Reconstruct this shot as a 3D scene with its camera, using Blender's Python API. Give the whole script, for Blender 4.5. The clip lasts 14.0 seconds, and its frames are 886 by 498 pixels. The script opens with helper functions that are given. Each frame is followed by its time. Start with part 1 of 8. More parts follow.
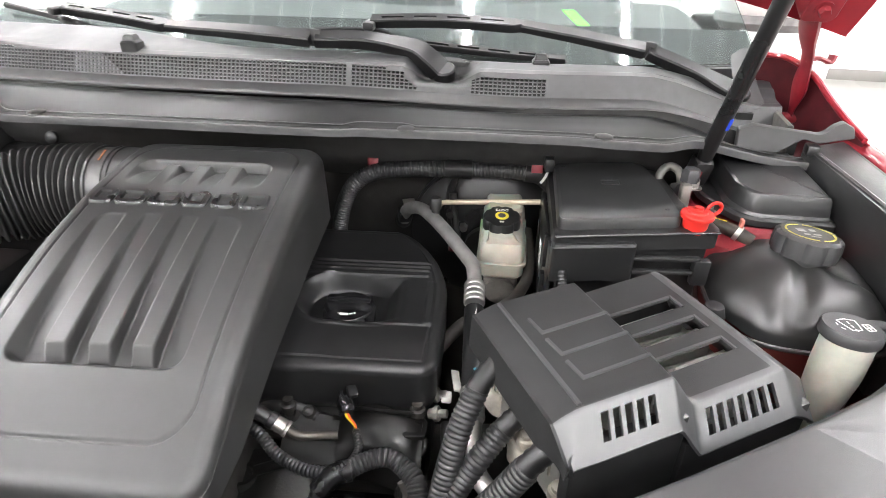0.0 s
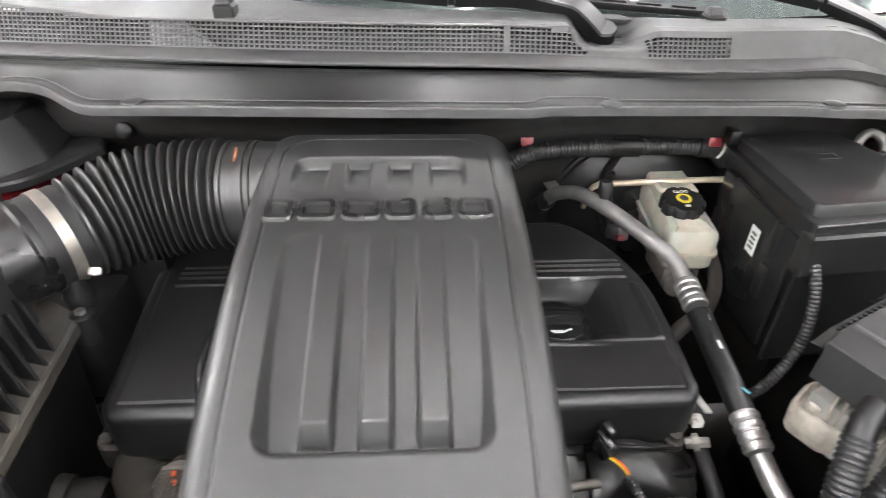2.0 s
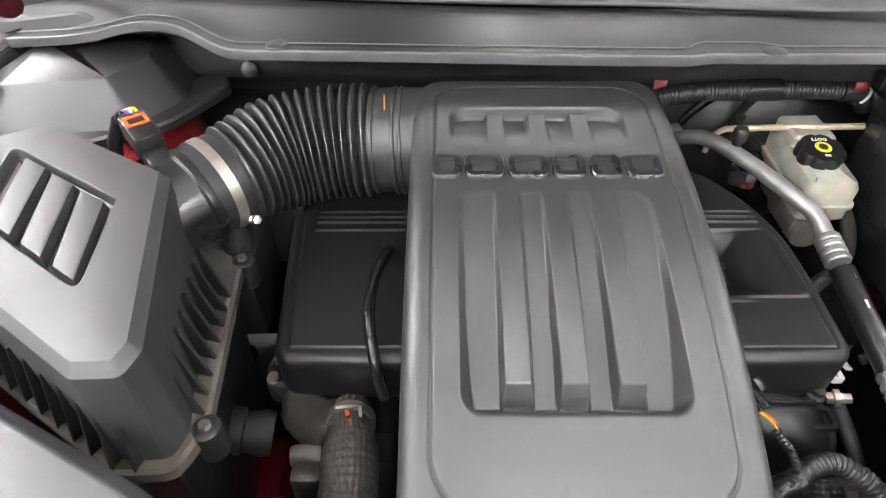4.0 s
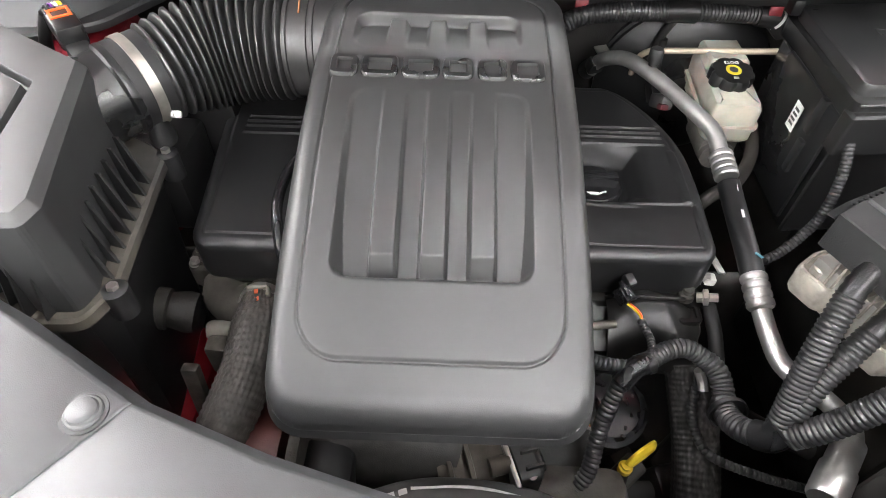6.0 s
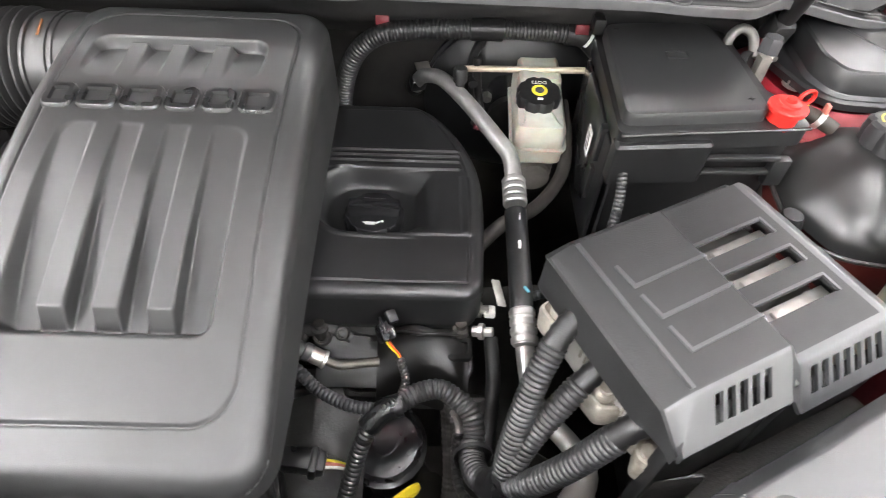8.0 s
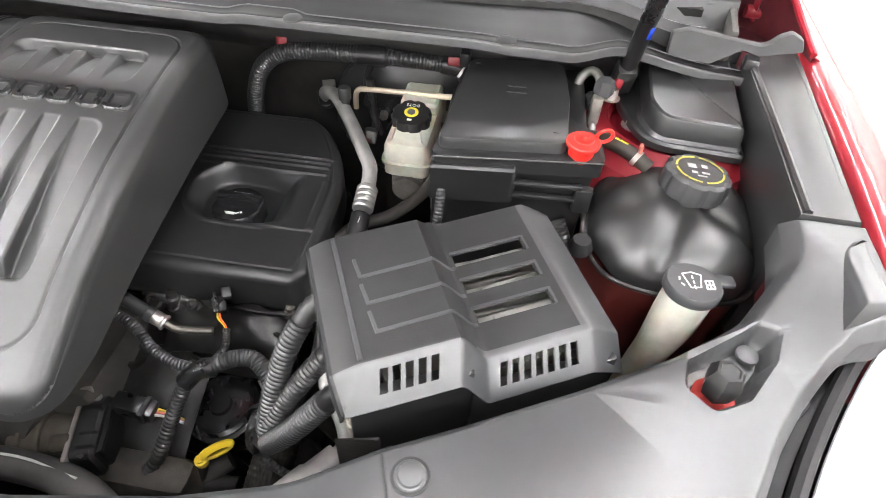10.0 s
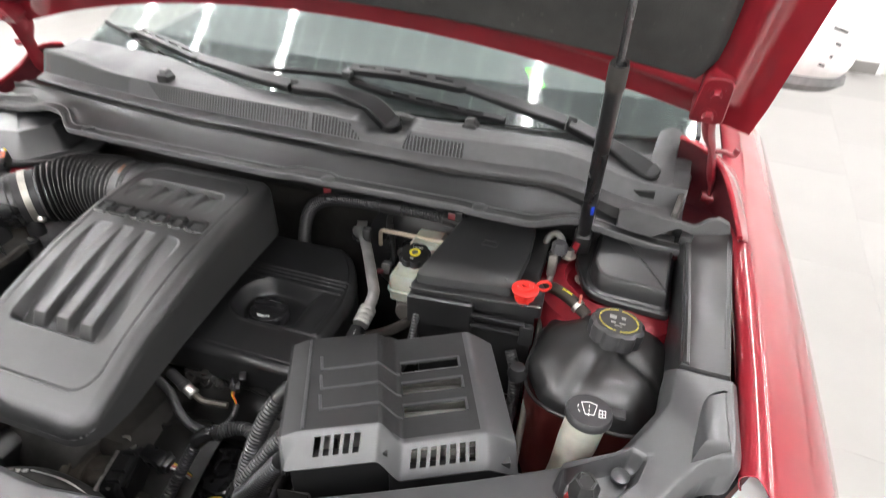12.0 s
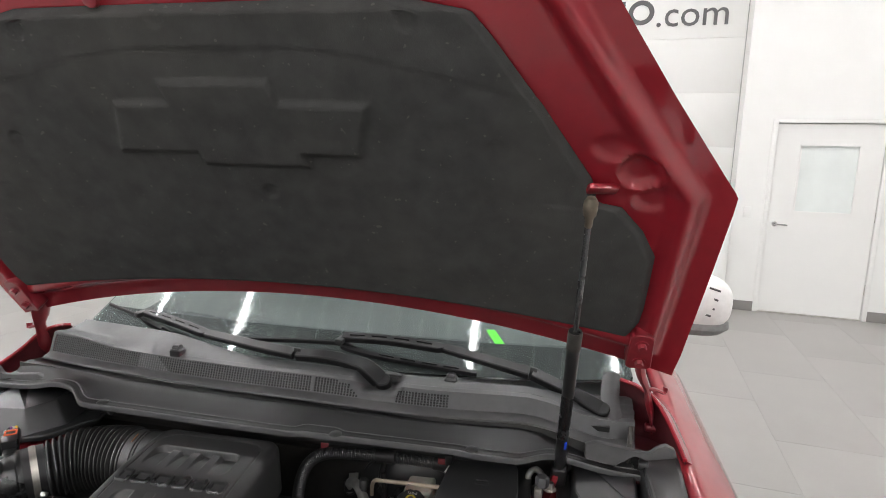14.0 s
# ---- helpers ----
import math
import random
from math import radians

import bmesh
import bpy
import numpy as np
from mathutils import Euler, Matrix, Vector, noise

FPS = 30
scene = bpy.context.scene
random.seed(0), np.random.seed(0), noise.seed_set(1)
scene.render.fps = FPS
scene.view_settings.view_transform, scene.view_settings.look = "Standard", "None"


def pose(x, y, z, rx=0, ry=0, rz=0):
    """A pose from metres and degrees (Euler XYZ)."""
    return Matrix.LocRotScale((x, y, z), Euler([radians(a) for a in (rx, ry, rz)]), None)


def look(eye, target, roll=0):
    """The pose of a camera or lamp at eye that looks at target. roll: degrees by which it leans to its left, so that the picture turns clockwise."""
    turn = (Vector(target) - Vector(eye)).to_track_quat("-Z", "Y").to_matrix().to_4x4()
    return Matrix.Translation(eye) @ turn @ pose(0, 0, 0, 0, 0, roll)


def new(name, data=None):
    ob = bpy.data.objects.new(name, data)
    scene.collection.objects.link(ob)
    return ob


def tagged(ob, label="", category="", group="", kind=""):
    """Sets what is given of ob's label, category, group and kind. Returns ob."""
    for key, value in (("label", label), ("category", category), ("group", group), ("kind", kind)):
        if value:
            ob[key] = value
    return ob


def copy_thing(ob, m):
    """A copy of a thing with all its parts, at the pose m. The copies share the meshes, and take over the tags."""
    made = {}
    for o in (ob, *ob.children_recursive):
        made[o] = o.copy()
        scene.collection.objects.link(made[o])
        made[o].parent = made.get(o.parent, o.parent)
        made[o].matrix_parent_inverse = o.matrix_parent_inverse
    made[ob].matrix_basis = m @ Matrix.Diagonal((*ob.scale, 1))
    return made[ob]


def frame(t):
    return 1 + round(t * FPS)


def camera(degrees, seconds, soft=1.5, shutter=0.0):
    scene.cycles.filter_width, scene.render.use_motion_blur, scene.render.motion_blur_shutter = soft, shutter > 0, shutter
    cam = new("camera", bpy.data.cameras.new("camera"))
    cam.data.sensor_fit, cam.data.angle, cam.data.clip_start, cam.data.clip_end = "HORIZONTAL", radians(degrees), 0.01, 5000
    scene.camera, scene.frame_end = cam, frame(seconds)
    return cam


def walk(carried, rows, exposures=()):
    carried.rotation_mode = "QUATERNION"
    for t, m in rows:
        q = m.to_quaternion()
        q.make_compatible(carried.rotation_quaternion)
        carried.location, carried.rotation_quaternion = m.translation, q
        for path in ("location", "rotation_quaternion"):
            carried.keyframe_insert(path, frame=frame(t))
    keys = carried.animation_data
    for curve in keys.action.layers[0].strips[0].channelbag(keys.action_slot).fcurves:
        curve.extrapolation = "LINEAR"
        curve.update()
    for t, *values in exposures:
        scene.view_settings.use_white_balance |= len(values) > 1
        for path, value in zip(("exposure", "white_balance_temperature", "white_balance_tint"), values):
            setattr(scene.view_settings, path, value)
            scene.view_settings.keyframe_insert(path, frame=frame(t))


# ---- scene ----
cam = camera(75.4, 14.0, 0.75, 0.4)
PATH = [
    (0, (0.253, 0.081, 1.368), (0.119, 1.813, 0.377), 1.1),
    (0.5, (0.270, 0.134, 1.354), (0.147, 1.859, 0.350), 1.0),
    (1, (0.237, 0.162, 1.341), (0.145, 1.880, 0.321), 1.4),
    (1.5, (0.093, 0.178, 1.342), (0.077, 1.873, 0.281), 1.5),
    (2, (-0.049, 0.200, 1.346), (0.007, 1.862, 0.235), 0.9),
    (2.5, (-0.127, 0.222, 1.346), (-0.067, 1.869, 0.213), 0.7),
    (2.7, (-0.154, 0.230, 1.355), (-0.110, 1.862, 0.199), -0.1),
    (4.8, (-0.174, 0.183, 1.378), (-0.239, 1.574, -0.057), 0.9),
    (5, (-0.147, 0.169, 1.376), (-0.211, 1.543, -0.075), 1.1),
    (5.5, (-0.085, 0.159, 1.375), (-0.134, 1.517, -0.092), 1.6),
    (6, (-0.068, 0.153, 1.377), (-0.103, 1.501, -0.1), 1.9),
    (6.5, (-0.052, 0.148, 1.393), (-0.076, 1.494, -0.086), 2.0),
    (7, (0.004, 0.162, 1.399), (-0.005, 1.505, -0.083), 2.2),
    (7.5, (0.085, 0.195, 1.399), (0.1, 1.53, -0.09), 2.7),
    (8, (0.162, 0.212, 1.392), (0.182, 1.545, -0.098), 3.3),
    (8.5, (0.219, 0.203, 1.399), (0.218, 1.532, -0.095), 3.8),
    (9, (0.283, 0.173, 1.416), (0.25, 1.51, -0.07), 4.0),
    (9.2, (0.311, 0.155, 1.428), (0.262, 1.501, -0.051), 3.9),
    (11.3, (0.562, 0.188, 1.468), (0.123, 1.593, 0.115), 2.3),
    (11.5, (0.578, 0.166, 1.495), (0.105, 1.596, 0.179), 2.1),
    (12, (0.592, 0.068, 1.564), (0.06, 1.64, 0.447), 2.0),
    (12.5, (0.606, -0.05, 1.62), (0.024, 1.676, 0.793), 1.8),
    (13, (0.594, -0.135, 1.645), (0.047, 1.697, 1.057), 1.6),
    (13.5, (0.564, -0.173, 1.651), (0.103, 1.732, 1.251), 1.7),
    (14, (0.532, -0.138, 1.653), (0.134, 1.794, 1.322), 1.5),
]
EXPOSURES = [(0, 0.64), (1, 0.60), (2, 0.76), (2.5, 0.80), (5, 0.78), (7.5, 0.98), (9, 1.03), (11.5, 0.45), (12.5, -0.10), (13.2, -0.5), (14, -0.78)]
LED_POWER = 132.0
walk(cam, [(t, look(eye, target, roll)) for t, eye, target, roll in PATH], EXPOSURES)

# ---- world and lights ----
world = bpy.data.worlds.new("room_air")
scene.world = world
world.use_nodes = True
world.node_tree.nodes["Background"].inputs[0].default_value = (0.9, 0.95, 1.0, 1)
world.node_tree.nodes["Background"].inputs[1].default_value = 0.12

# ---- materials ----
MATS = {}


def mat(name, col, rough=0.5, metal=0.0, vary=0.15, scale=60.0, bump=0.15, dust=0.0, dust_col=(0.16, 0.14, 0.12), spec=0.5,
        emit=0.0, alpha=1.0, trans=0.0, coat=0.0, grain=900.0, sub=0.0, ior=1.45, island=0.0, speck=0.0):
    if name in MATS:
        return MATS[name]
    m = bpy.data.materials.new(name)
    m.use_nodes = True
    nt = m.node_tree
    b = nt.nodes["Principled BSDF"]
    tc = nt.nodes.new("ShaderNodeTexCoord")
    n1 = nt.nodes.new("ShaderNodeTexNoise")
    n1.inputs["Scale"].default_value = scale
    n1.inputs["Detail"].default_value = 4
    n2 = nt.nodes.new("ShaderNodeTexNoise")
    n2.inputs["Scale"].default_value = grain
    n2.inputs["Detail"].default_value = 2
    n3 = nt.nodes.new("ShaderNodeTexNoise")
    n3.inputs["Scale"].default_value = scale * 0.14
    n3.inputs["Detail"].default_value = 5
    for n in (n1, n2, n3):
        nt.links.new(tc.outputs["Object"], n.inputs["Vector"])
    ramp = nt.nodes.new("ShaderNodeMapRange")
    ramp.inputs["From Min"].default_value, ramp.inputs["From Max"].default_value = 0.3, 0.7
    ramp.inputs["To Min"].default_value, ramp.inputs["To Max"].default_value = 1 - vary, 1 + vary
    nt.links.new(n1.outputs["Fac"], ramp.inputs["Value"])
    mul = nt.nodes.new("ShaderNodeVectorMath")
    mul.operation = "SCALE"
    mul.inputs[0].default_value = col[:3]
    nt.links.new(ramp.outputs["Result"], mul.inputs["Scale"])
    colour = mul.outputs["Vector"]
    if island:
        info = nt.nodes.new("ShaderNodeObjectInfo")
        r2 = nt.nodes.new("ShaderNodeMapRange")
        r2.inputs["To Min"].default_value, r2.inputs["To Max"].default_value = 1 - island, 1 + island
        nt.links.new(info.outputs["Random"], r2.inputs["Value"])
        m2 = nt.nodes.new("ShaderNodeVectorMath")
        m2.operation = "SCALE"
        nt.links.new(colour, m2.inputs[0])
        nt.links.new(r2.outputs["Result"], m2.inputs["Scale"])
        colour = m2.outputs["Vector"]
    rsum = None
    if dust:
        dr = nt.nodes.new("ShaderNodeMapRange")
        dr.inputs["From Min"].default_value, dr.inputs["From Max"].default_value = 0.42, 0.68
        dr.inputs["To Max"].default_value = dust
        nt.links.new(n3.outputs["Fac"], dr.inputs["Value"])
        mix = nt.nodes.new("ShaderNodeMix")
        mix.data_type = "RGBA"
        nt.links.new(dr.outputs["Result"], mix.inputs["Factor"])
        nt.links.new(colour, mix.inputs["A"])
        mix.inputs["B"].default_value = (*dust_col, 1)
        colour = mix.outputs["Result"]
        rsum = dr.outputs["Result"]
    if speck:
        n4 = nt.nodes.new("ShaderNodeTexNoise")
        n4.inputs["Scale"].default_value = 95
        n4.inputs["Detail"].default_value = 1
        nt.links.new(tc.outputs["Object"], n4.inputs["Vector"])
        sr = nt.nodes.new("ShaderNodeMapRange")
        sr.inputs["From Min"].default_value, sr.inputs["From Max"].default_value = 0.72, 0.78
        sr.inputs["To Max"].default_value = speck
        nt.links.new(n4.outputs["Fac"], sr.inputs["Value"])
        sx = nt.nodes.new("ShaderNodeMix")
        sx.data_type = "RGBA"
        nt.links.new(sr.outputs["Result"], sx.inputs["Factor"])
        nt.links.new(colour, sx.inputs["A"])
        sx.inputs["B"].default_value = (0.2, 0.18, 0.16, 1)
        colour = sx.outputs["Result"]
    nt.links.new(colour, b.inputs["Base Color"])
    rr = nt.nodes.new("ShaderNodeMapRange")
    rr.inputs["From Min"].default_value, rr.inputs["From Max"].default_value = 0.3, 0.7
    rr.inputs["To Min"].default_value, rr.inputs["To Max"].default_value = max(rough - 0.06, 0.02), min(rough + 0.08, 1)
    nt.links.new(n3.outputs["Fac"], rr.inputs["Value"])
    if rsum is not None:
        ad = nt.nodes.new("ShaderNodeMath")
        ad.operation = "MULTIPLY_ADD"
        ad.use_clamp = True
        ad.inputs[1].default_value = 0.45
        nt.links.new(rsum, ad.inputs[0])
        nt.links.new(rr.outputs["Result"], ad.inputs[2])
        nt.links.new(ad.outputs["Value"], b.inputs["Roughness"])
    else:
        nt.links.new(rr.outputs["Result"], b.inputs["Roughness"])
    b.inputs["Metallic"].default_value = metal
    b.inputs["Specular IOR Level"].default_value = spec
    b.inputs["IOR"].default_value = ior
    b.inputs["Transmission Weight"].default_value = trans
    b.inputs["Coat Weight"].default_value = coat
    b.inputs["Coat Roughness"].default_value = 0.04
    b.inputs["Subsurface Weight"].default_value = sub
    b.inputs["Subsurface Scale"].default_value = 0.01
    if bump:
        bp = nt.nodes.new("ShaderNodeBump")
        bp.inputs["Strength"].default_value = bump
        bp.inputs["Distance"].default_value = 0.0006
        nt.links.new(n2.outputs["Fac"], bp.inputs["Height"])
        nt.links.new(bp.outputs["Normal"], b.inputs["Normal"])
    if emit:
        b.inputs["Emission Color"].default_value = (*col[:3], 1)
        b.inputs["Emission Strength"].default_value = emit
    MATS[name] = m
    return m


COVER = mat("grained_charcoal_plastic", (0.026, 0.0262, 0.0265), 0.37, vary=0.06, bump=0.14, grain=1500, dust=0.06, dust_col=(0.045, 0.045, 0.045), spec=0.9)
PLASTIC = mat("black_plastic", (0.011, 0.0112, 0.0116), 0.38, vary=0.12, bump=0.08, grain=1200, dust=0.10, dust_col=(0.045, 0.043, 0.04), spec=0.7)
SATIN = mat("satin_black_plastic", (0.010, 0.0103, 0.0108), 0.30, vary=0.1, bump=0.05, grain=1200, dust=0.06, dust_col=(0.04, 0.04, 0.04), spec=0.9)
GLOSSY = mat("glossy_black_plastic", (0.012, 0.012, 0.013), 0.16, vary=0.1, bump=0.04)
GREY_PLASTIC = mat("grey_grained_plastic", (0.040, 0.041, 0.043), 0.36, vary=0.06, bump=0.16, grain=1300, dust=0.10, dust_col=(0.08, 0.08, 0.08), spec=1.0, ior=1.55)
TRIM = mat("dark_grained_trim", (0.018, 0.0183, 0.019), 0.33, vary=0.08, bump=0.16, grain=1300, dust=0.14, dust_col=(0.08, 0.076, 0.07), spec=0.9)
# Red body paint with the shade of hinge wells and apron mixed in.
SHADED_RED = mat("shaded_red_paint", (0.075, 0.009, 0.013), 0.5, vary=0.2, bump=0.1, dust=0.2, dust_col=(0.05, 0.03, 0.028))
COWL = mat("weathered_cowl_plastic", (0.042, 0.043, 0.0445), 0.40, vary=0.14, bump=0.10, grain=1200, dust=0.25, dust_col=(0.085, 0.083, 0.08), spec=0.8)
RUBBER = mat("black_rubber", (0.016, 0.016, 0.017), 0.5, vary=0.15, bump=0.15, dust=0.2, dust_col=(0.06, 0.055, 0.05))
LOOM = mat("black_loom_tube", (0.017, 0.0172, 0.0178), 0.40, vary=0.14, bump=0.05, dust=0.22, dust_col=(0.06, 0.058, 0.055), spec=0.9)
TAPE = mat("black_cloth_tape", (0.011, 0.011, 0.0115), 0.30, vary=0.2, bump=0.25, dust=0.2, dust_col=(0.06, 0.055, 0.05))
BRAID = mat("braided_sleeve", (0.05, 0.046, 0.042), 0.55, vary=0.3, scale=120, bump=0.3, grain=1400, dust=0.4, dust_col=(0.10, 0.084, 0.069))
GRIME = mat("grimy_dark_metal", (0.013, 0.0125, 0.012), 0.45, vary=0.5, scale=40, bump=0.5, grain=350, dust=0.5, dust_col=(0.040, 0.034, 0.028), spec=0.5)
CAST = mat("cast_aluminium", (0.30, 0.285, 0.262), 0.48, metal=0.75, vary=0.25, scale=50, bump=0.4, grain=500, dust=0.45, dust_col=(0.13, 0.112, 0.094))
ALU = mat("dull_aluminium_pipe", (0.60, 0.595, 0.58), 0.36, metal=0.9, vary=0.14, bump=0.12, dust=0.3, dust_col=(0.22, 0.21, 0.195))
STEEL = mat("zinc_steel", (0.55, 0.53, 0.5), 0.35, metal=0.95, vary=0.15, bump=0.2, dust=0.15)
RED_PAINT = mat("red_metallic_paint", (0.25, 0.011, 0.020), 0.42, metal=0.25, vary=0.05, scale=30, bump=0.0, coat=1.0, spec=0.3)
RED_DULL = mat("red_inner_paint", (0.22, 0.013, 0.022), 0.32, metal=0.1, vary=0.12, bump=0.05, coat=0.5, dust=0.2, dust_col=(0.10, 0.045, 0.04))
RED_PLASTIC = mat("bright_red_plastic", (0.55, 0.022, 0.016), 0.42, vary=0.08, bump=0.05)
WHITE_TANK = mat("milky_white_plastic", (0.40, 0.39, 0.335), 0.38, vary=0.12, bump=0.08, sub=0.2, dust=0.35, dust_col=(0.36, 0.32, 0.24))
YELLOW = mat("yellow_plastic", (0.8, 0.58, 0.03), 0.42, vary=0.08, bump=0.08)
WHITE_INK = mat("white_print", (0.75, 0.75, 0.73), 0.6, vary=0.05, bump=0.0)
YELLOW_INK = mat("yellow_print", (0.75, 0.62, 0.05), 0.6, vary=0.05, bump=0.0)
ORANGE = mat("orange_lock", (0.75, 0.12, 0.03), 0.4, vary=0.05, bump=0.0)
BLUE = mat("blue_mark", (0.02, 0.06, 0.5), 0.4, vary=0.05, bump=0.0)
FELT = mat("black_hood_felt", (0.042, 0.042, 0.041), 0.85, vary=0.2, scale=25, bump=0.9, grain=420, spec=0.25, dust=0.4, dust_col=(0.072, 0.070, 0.064), speck=0.22)
WALL = mat("white_wall_paint", (0.76, 0.76, 0.74), 0.55, vary=0.015, scale=4, bump=0.05, grain=200)
DOOR_PAINT = mat("white_door_paint", (0.75, 0.75, 0.73), 0.4, vary=0.01, scale=4, bump=0.02)
TILE = mat("grey_floor_tile", (0.30, 0.29, 0.275), 0.33, vary=0.03, scale=3, bump=0.05, grain=150, island=0.015)
GROUT = mat("floor_grout", (0.30, 0.29, 0.275), 0.5, vary=0.05, scale=8, bump=0.1)
BASE = mat("grey_baseboard", (0.22, 0.21, 0.2), 0.4, vary=0.05, scale=8, bump=0.0)
DECK = mat("grey_ceiling_deck", (0.25, 0.255, 0.262), 0.5, vary=0.05, scale=5, bump=0.0)
LED = mat("led_diffuser", (1.0, 0.98, 0.985), 0.5, vary=0.0, bump=0.0, emit=LED_POWER)
INK = mat("dark_grey_lettering", (0.09, 0.09, 0.09), 0.5, vary=0.02, bump=0.0)
FROST = mat("frosted_pane", (0.72, 0.76, 0.74), 0.2, vary=0.05, scale=3, bump=0.0)
CHROME = mat("chrome", (0.8, 0.8, 0.8), 0.08, metal=1.0, vary=0.02, bump=0.0)
WIPER = mat("wiper_black", (0.007, 0.007, 0.0075), 0.36, vary=0.1, bump=0.03, spec=0.4)
VALVE = mat("valve_cover_plastic", (0.0125, 0.0127, 0.0132), 0.36, vary=0.08, bump=0.05, grain=1300, dust=0.05, dust_col=(0.03, 0.03, 0.03), spec=0.75)
DASH = mat("dark_dashboard", (0.03, 0.03, 0.032), 0.6, vary=0.1, bump=0.2)
GREEN = mat("green_sticker", (0.12, 0.75, 0.04), 0.5, vary=0.03, bump=0.0)
MIRROR_WHITE = mat("white_cover_cloth", (0.78, 0.78, 0.76), 0.6, vary=0.05, bump=0.1)
LENS = mat("headlamp_lens", (0.75, 0.77, 0.78), 0.08, vary=0.02, bump=0.0, spec=0.6)
GLASS = mat("tinted_windscreen", (0.84, 0.95, 0.93), 0.0, vary=0.0, bump=0.0, trans=1.0, ior=1.45)


# ---- mesh helpers ----
ROOT = {}


def thing(name, at=(0, 0, 0), label="", category="", group="", kind=""):
    ob = new(name)
    ob.location = at
    ob.empty_display_size = 0.05
    ROOT[ob.name] = Matrix.Translation(at)
    return tagged(ob, label, category, group, kind)


def part(name, bm, material, parent=None, label="", sharp=38, mats=()):
    bmesh.ops.recalc_face_normals(bm, faces=bm.faces)
    bm.normal_update()
    for f in bm.faces:
        f.smooth = True
    for e in bm.edges:
        if len(e.link_faces) == 2 and e.calc_face_angle(0) > radians(sharp):
            e.smooth = False
    base = ROOT[parent.name] if parent is not None else Matrix.Identity(4)
    if parent is not None:
        bm.transform(base.inverted())
    me = bpy.data.meshes.new(name)
    bm.to_mesh(me)
    bm.free()
    me.materials.append(material)
    for m in mats:
        me.materials.append(m)
    ob = new(name, me)
    ob.parent = parent
    ROOT[ob.name] = base
    if label:
        ob["label"] = label
    return ob


def solo(name, bm, material, label, category, group="", kind="", sharp=38):
    """A thing that is one mesh, with its origin at its own base."""
    cs = [v.co for v in bm.verts]
    lo = Vector([min(c[i] for c in cs) for i in range(3)])
    hi = Vector([max(c[i] for c in cs) for i in range(3)])
    at = Vector(((lo.x + hi.x) / 2, (lo.y + hi.y) / 2, lo.z))
    bmesh.ops.translate(bm, vec=-at, verts=bm.verts)
    ob = part(name, bm, material, None, sharp=sharp)
    ob.location = at
    ROOT[ob.name] = Matrix.Translation(at)
    return tagged(ob, label, category, group, kind)


def rpoly(pts, seg=5):
    """Corners (x, y, radius) rounded into a closed outline."""
    out = []
    n = len(pts)
    for i in range(n):
        p = Vector(pts[i][:2])
        a, b = Vector(pts[i - 1][:2]), Vector(pts[(i + 1) % n][:2])
        r = pts[i][2] if len(pts[i]) > 2 else 0
        da, db = (a - p), (b - p)
        la, lb = da.length, db.length
        da, db = da / la, db / lb
        if r <= 0:
            out.append((p.x, p.y))
            continue
        ang = da.angle(db)
        d = min(r / math.tan(ang / 2), la * 0.48, lb * 0.48)
        p0, p1 = p + da * d, p + db * d
        for k in range(seg + 1):
            t = k / seg
            q = p0 * (1 - t) ** 2 + p * 2 * t * (1 - t) + p1 * t * t
            out.append((q.x, q.y))
    return out


def area2(pts):
    return sum(pts[i - 1][0] * pts[i][1] - pts[i][0] * pts[i - 1][1] for i in range(len(pts)))


def inset(pts, d):
    """The outline moved inwards by d."""
    s = 1 if area2(pts) > 0 else -1
    out = []
    n = len(pts)
    for i in range(n):
        a, p, b = Vector(pts[i - 1]), Vector(pts[i]), Vector(pts[(i + 1) % n])
        t1, t2 = (p - a).normalized(), (b - p).normalized()
        n1, n2 = Vector((-t1.y, t1.x)) * s, Vector((-t2.y, t2.x)) * s
        m = n1 + n2
        m = m / max(m.length_squared, 0.5) * 2
        q = p + m * d
        out.append((q.x, q.y))
    return out


def prism(pts, levels, bm=None, cap=(True, True), zf=None):
    """Stacks the outline at levels (inset, z). zf(x, y): a height added at every vertex."""
    bm = bm or bmesh.new()
    rings = []
    for d, z in levels:
        ring = inset(pts, d) if d else pts
        rings.append([bm.verts.new((x, y, z + (zf(x, y) if zf else 0))) for x, y in ring])
    n = len(pts)
    for r0, r1 in zip(rings, rings[1:]):
        for i in range(n):
            bm.faces.new((r0[i - 1], r0[i], r1[i], r1[i - 1]))
    if cap[0]:
        bm.faces.new(rings[0])
    if cap[1]:
        bm.faces.new(rings[-1])
    return bm


def box(sx, sy, sz, m=None, bevel=0.0, bm=None, seg=2):
    b = bmesh.new()
    bmesh.ops.create_cube(b, size=1)
    bmesh.ops.scale(b, vec=(sx, sy, sz), verts=b.verts)
    if bevel:
        bmesh.ops.bevel(b, geom=b.edges[:], offset=bevel, segments=seg, affect="EDGES", profile=0.5)
    if m is not None:
        b.transform(m if isinstance(m, Matrix) else Matrix.Translation(m))
    if bm is None:
        return b
    return merge(bm, b)


def merge(bm, b):
    me = bpy.data.meshes.new("tmp")
    b.to_mesh(me)
    b.free()
    bm.from_mesh(me)
    bpy.data.meshes.remove(me)
    return bm


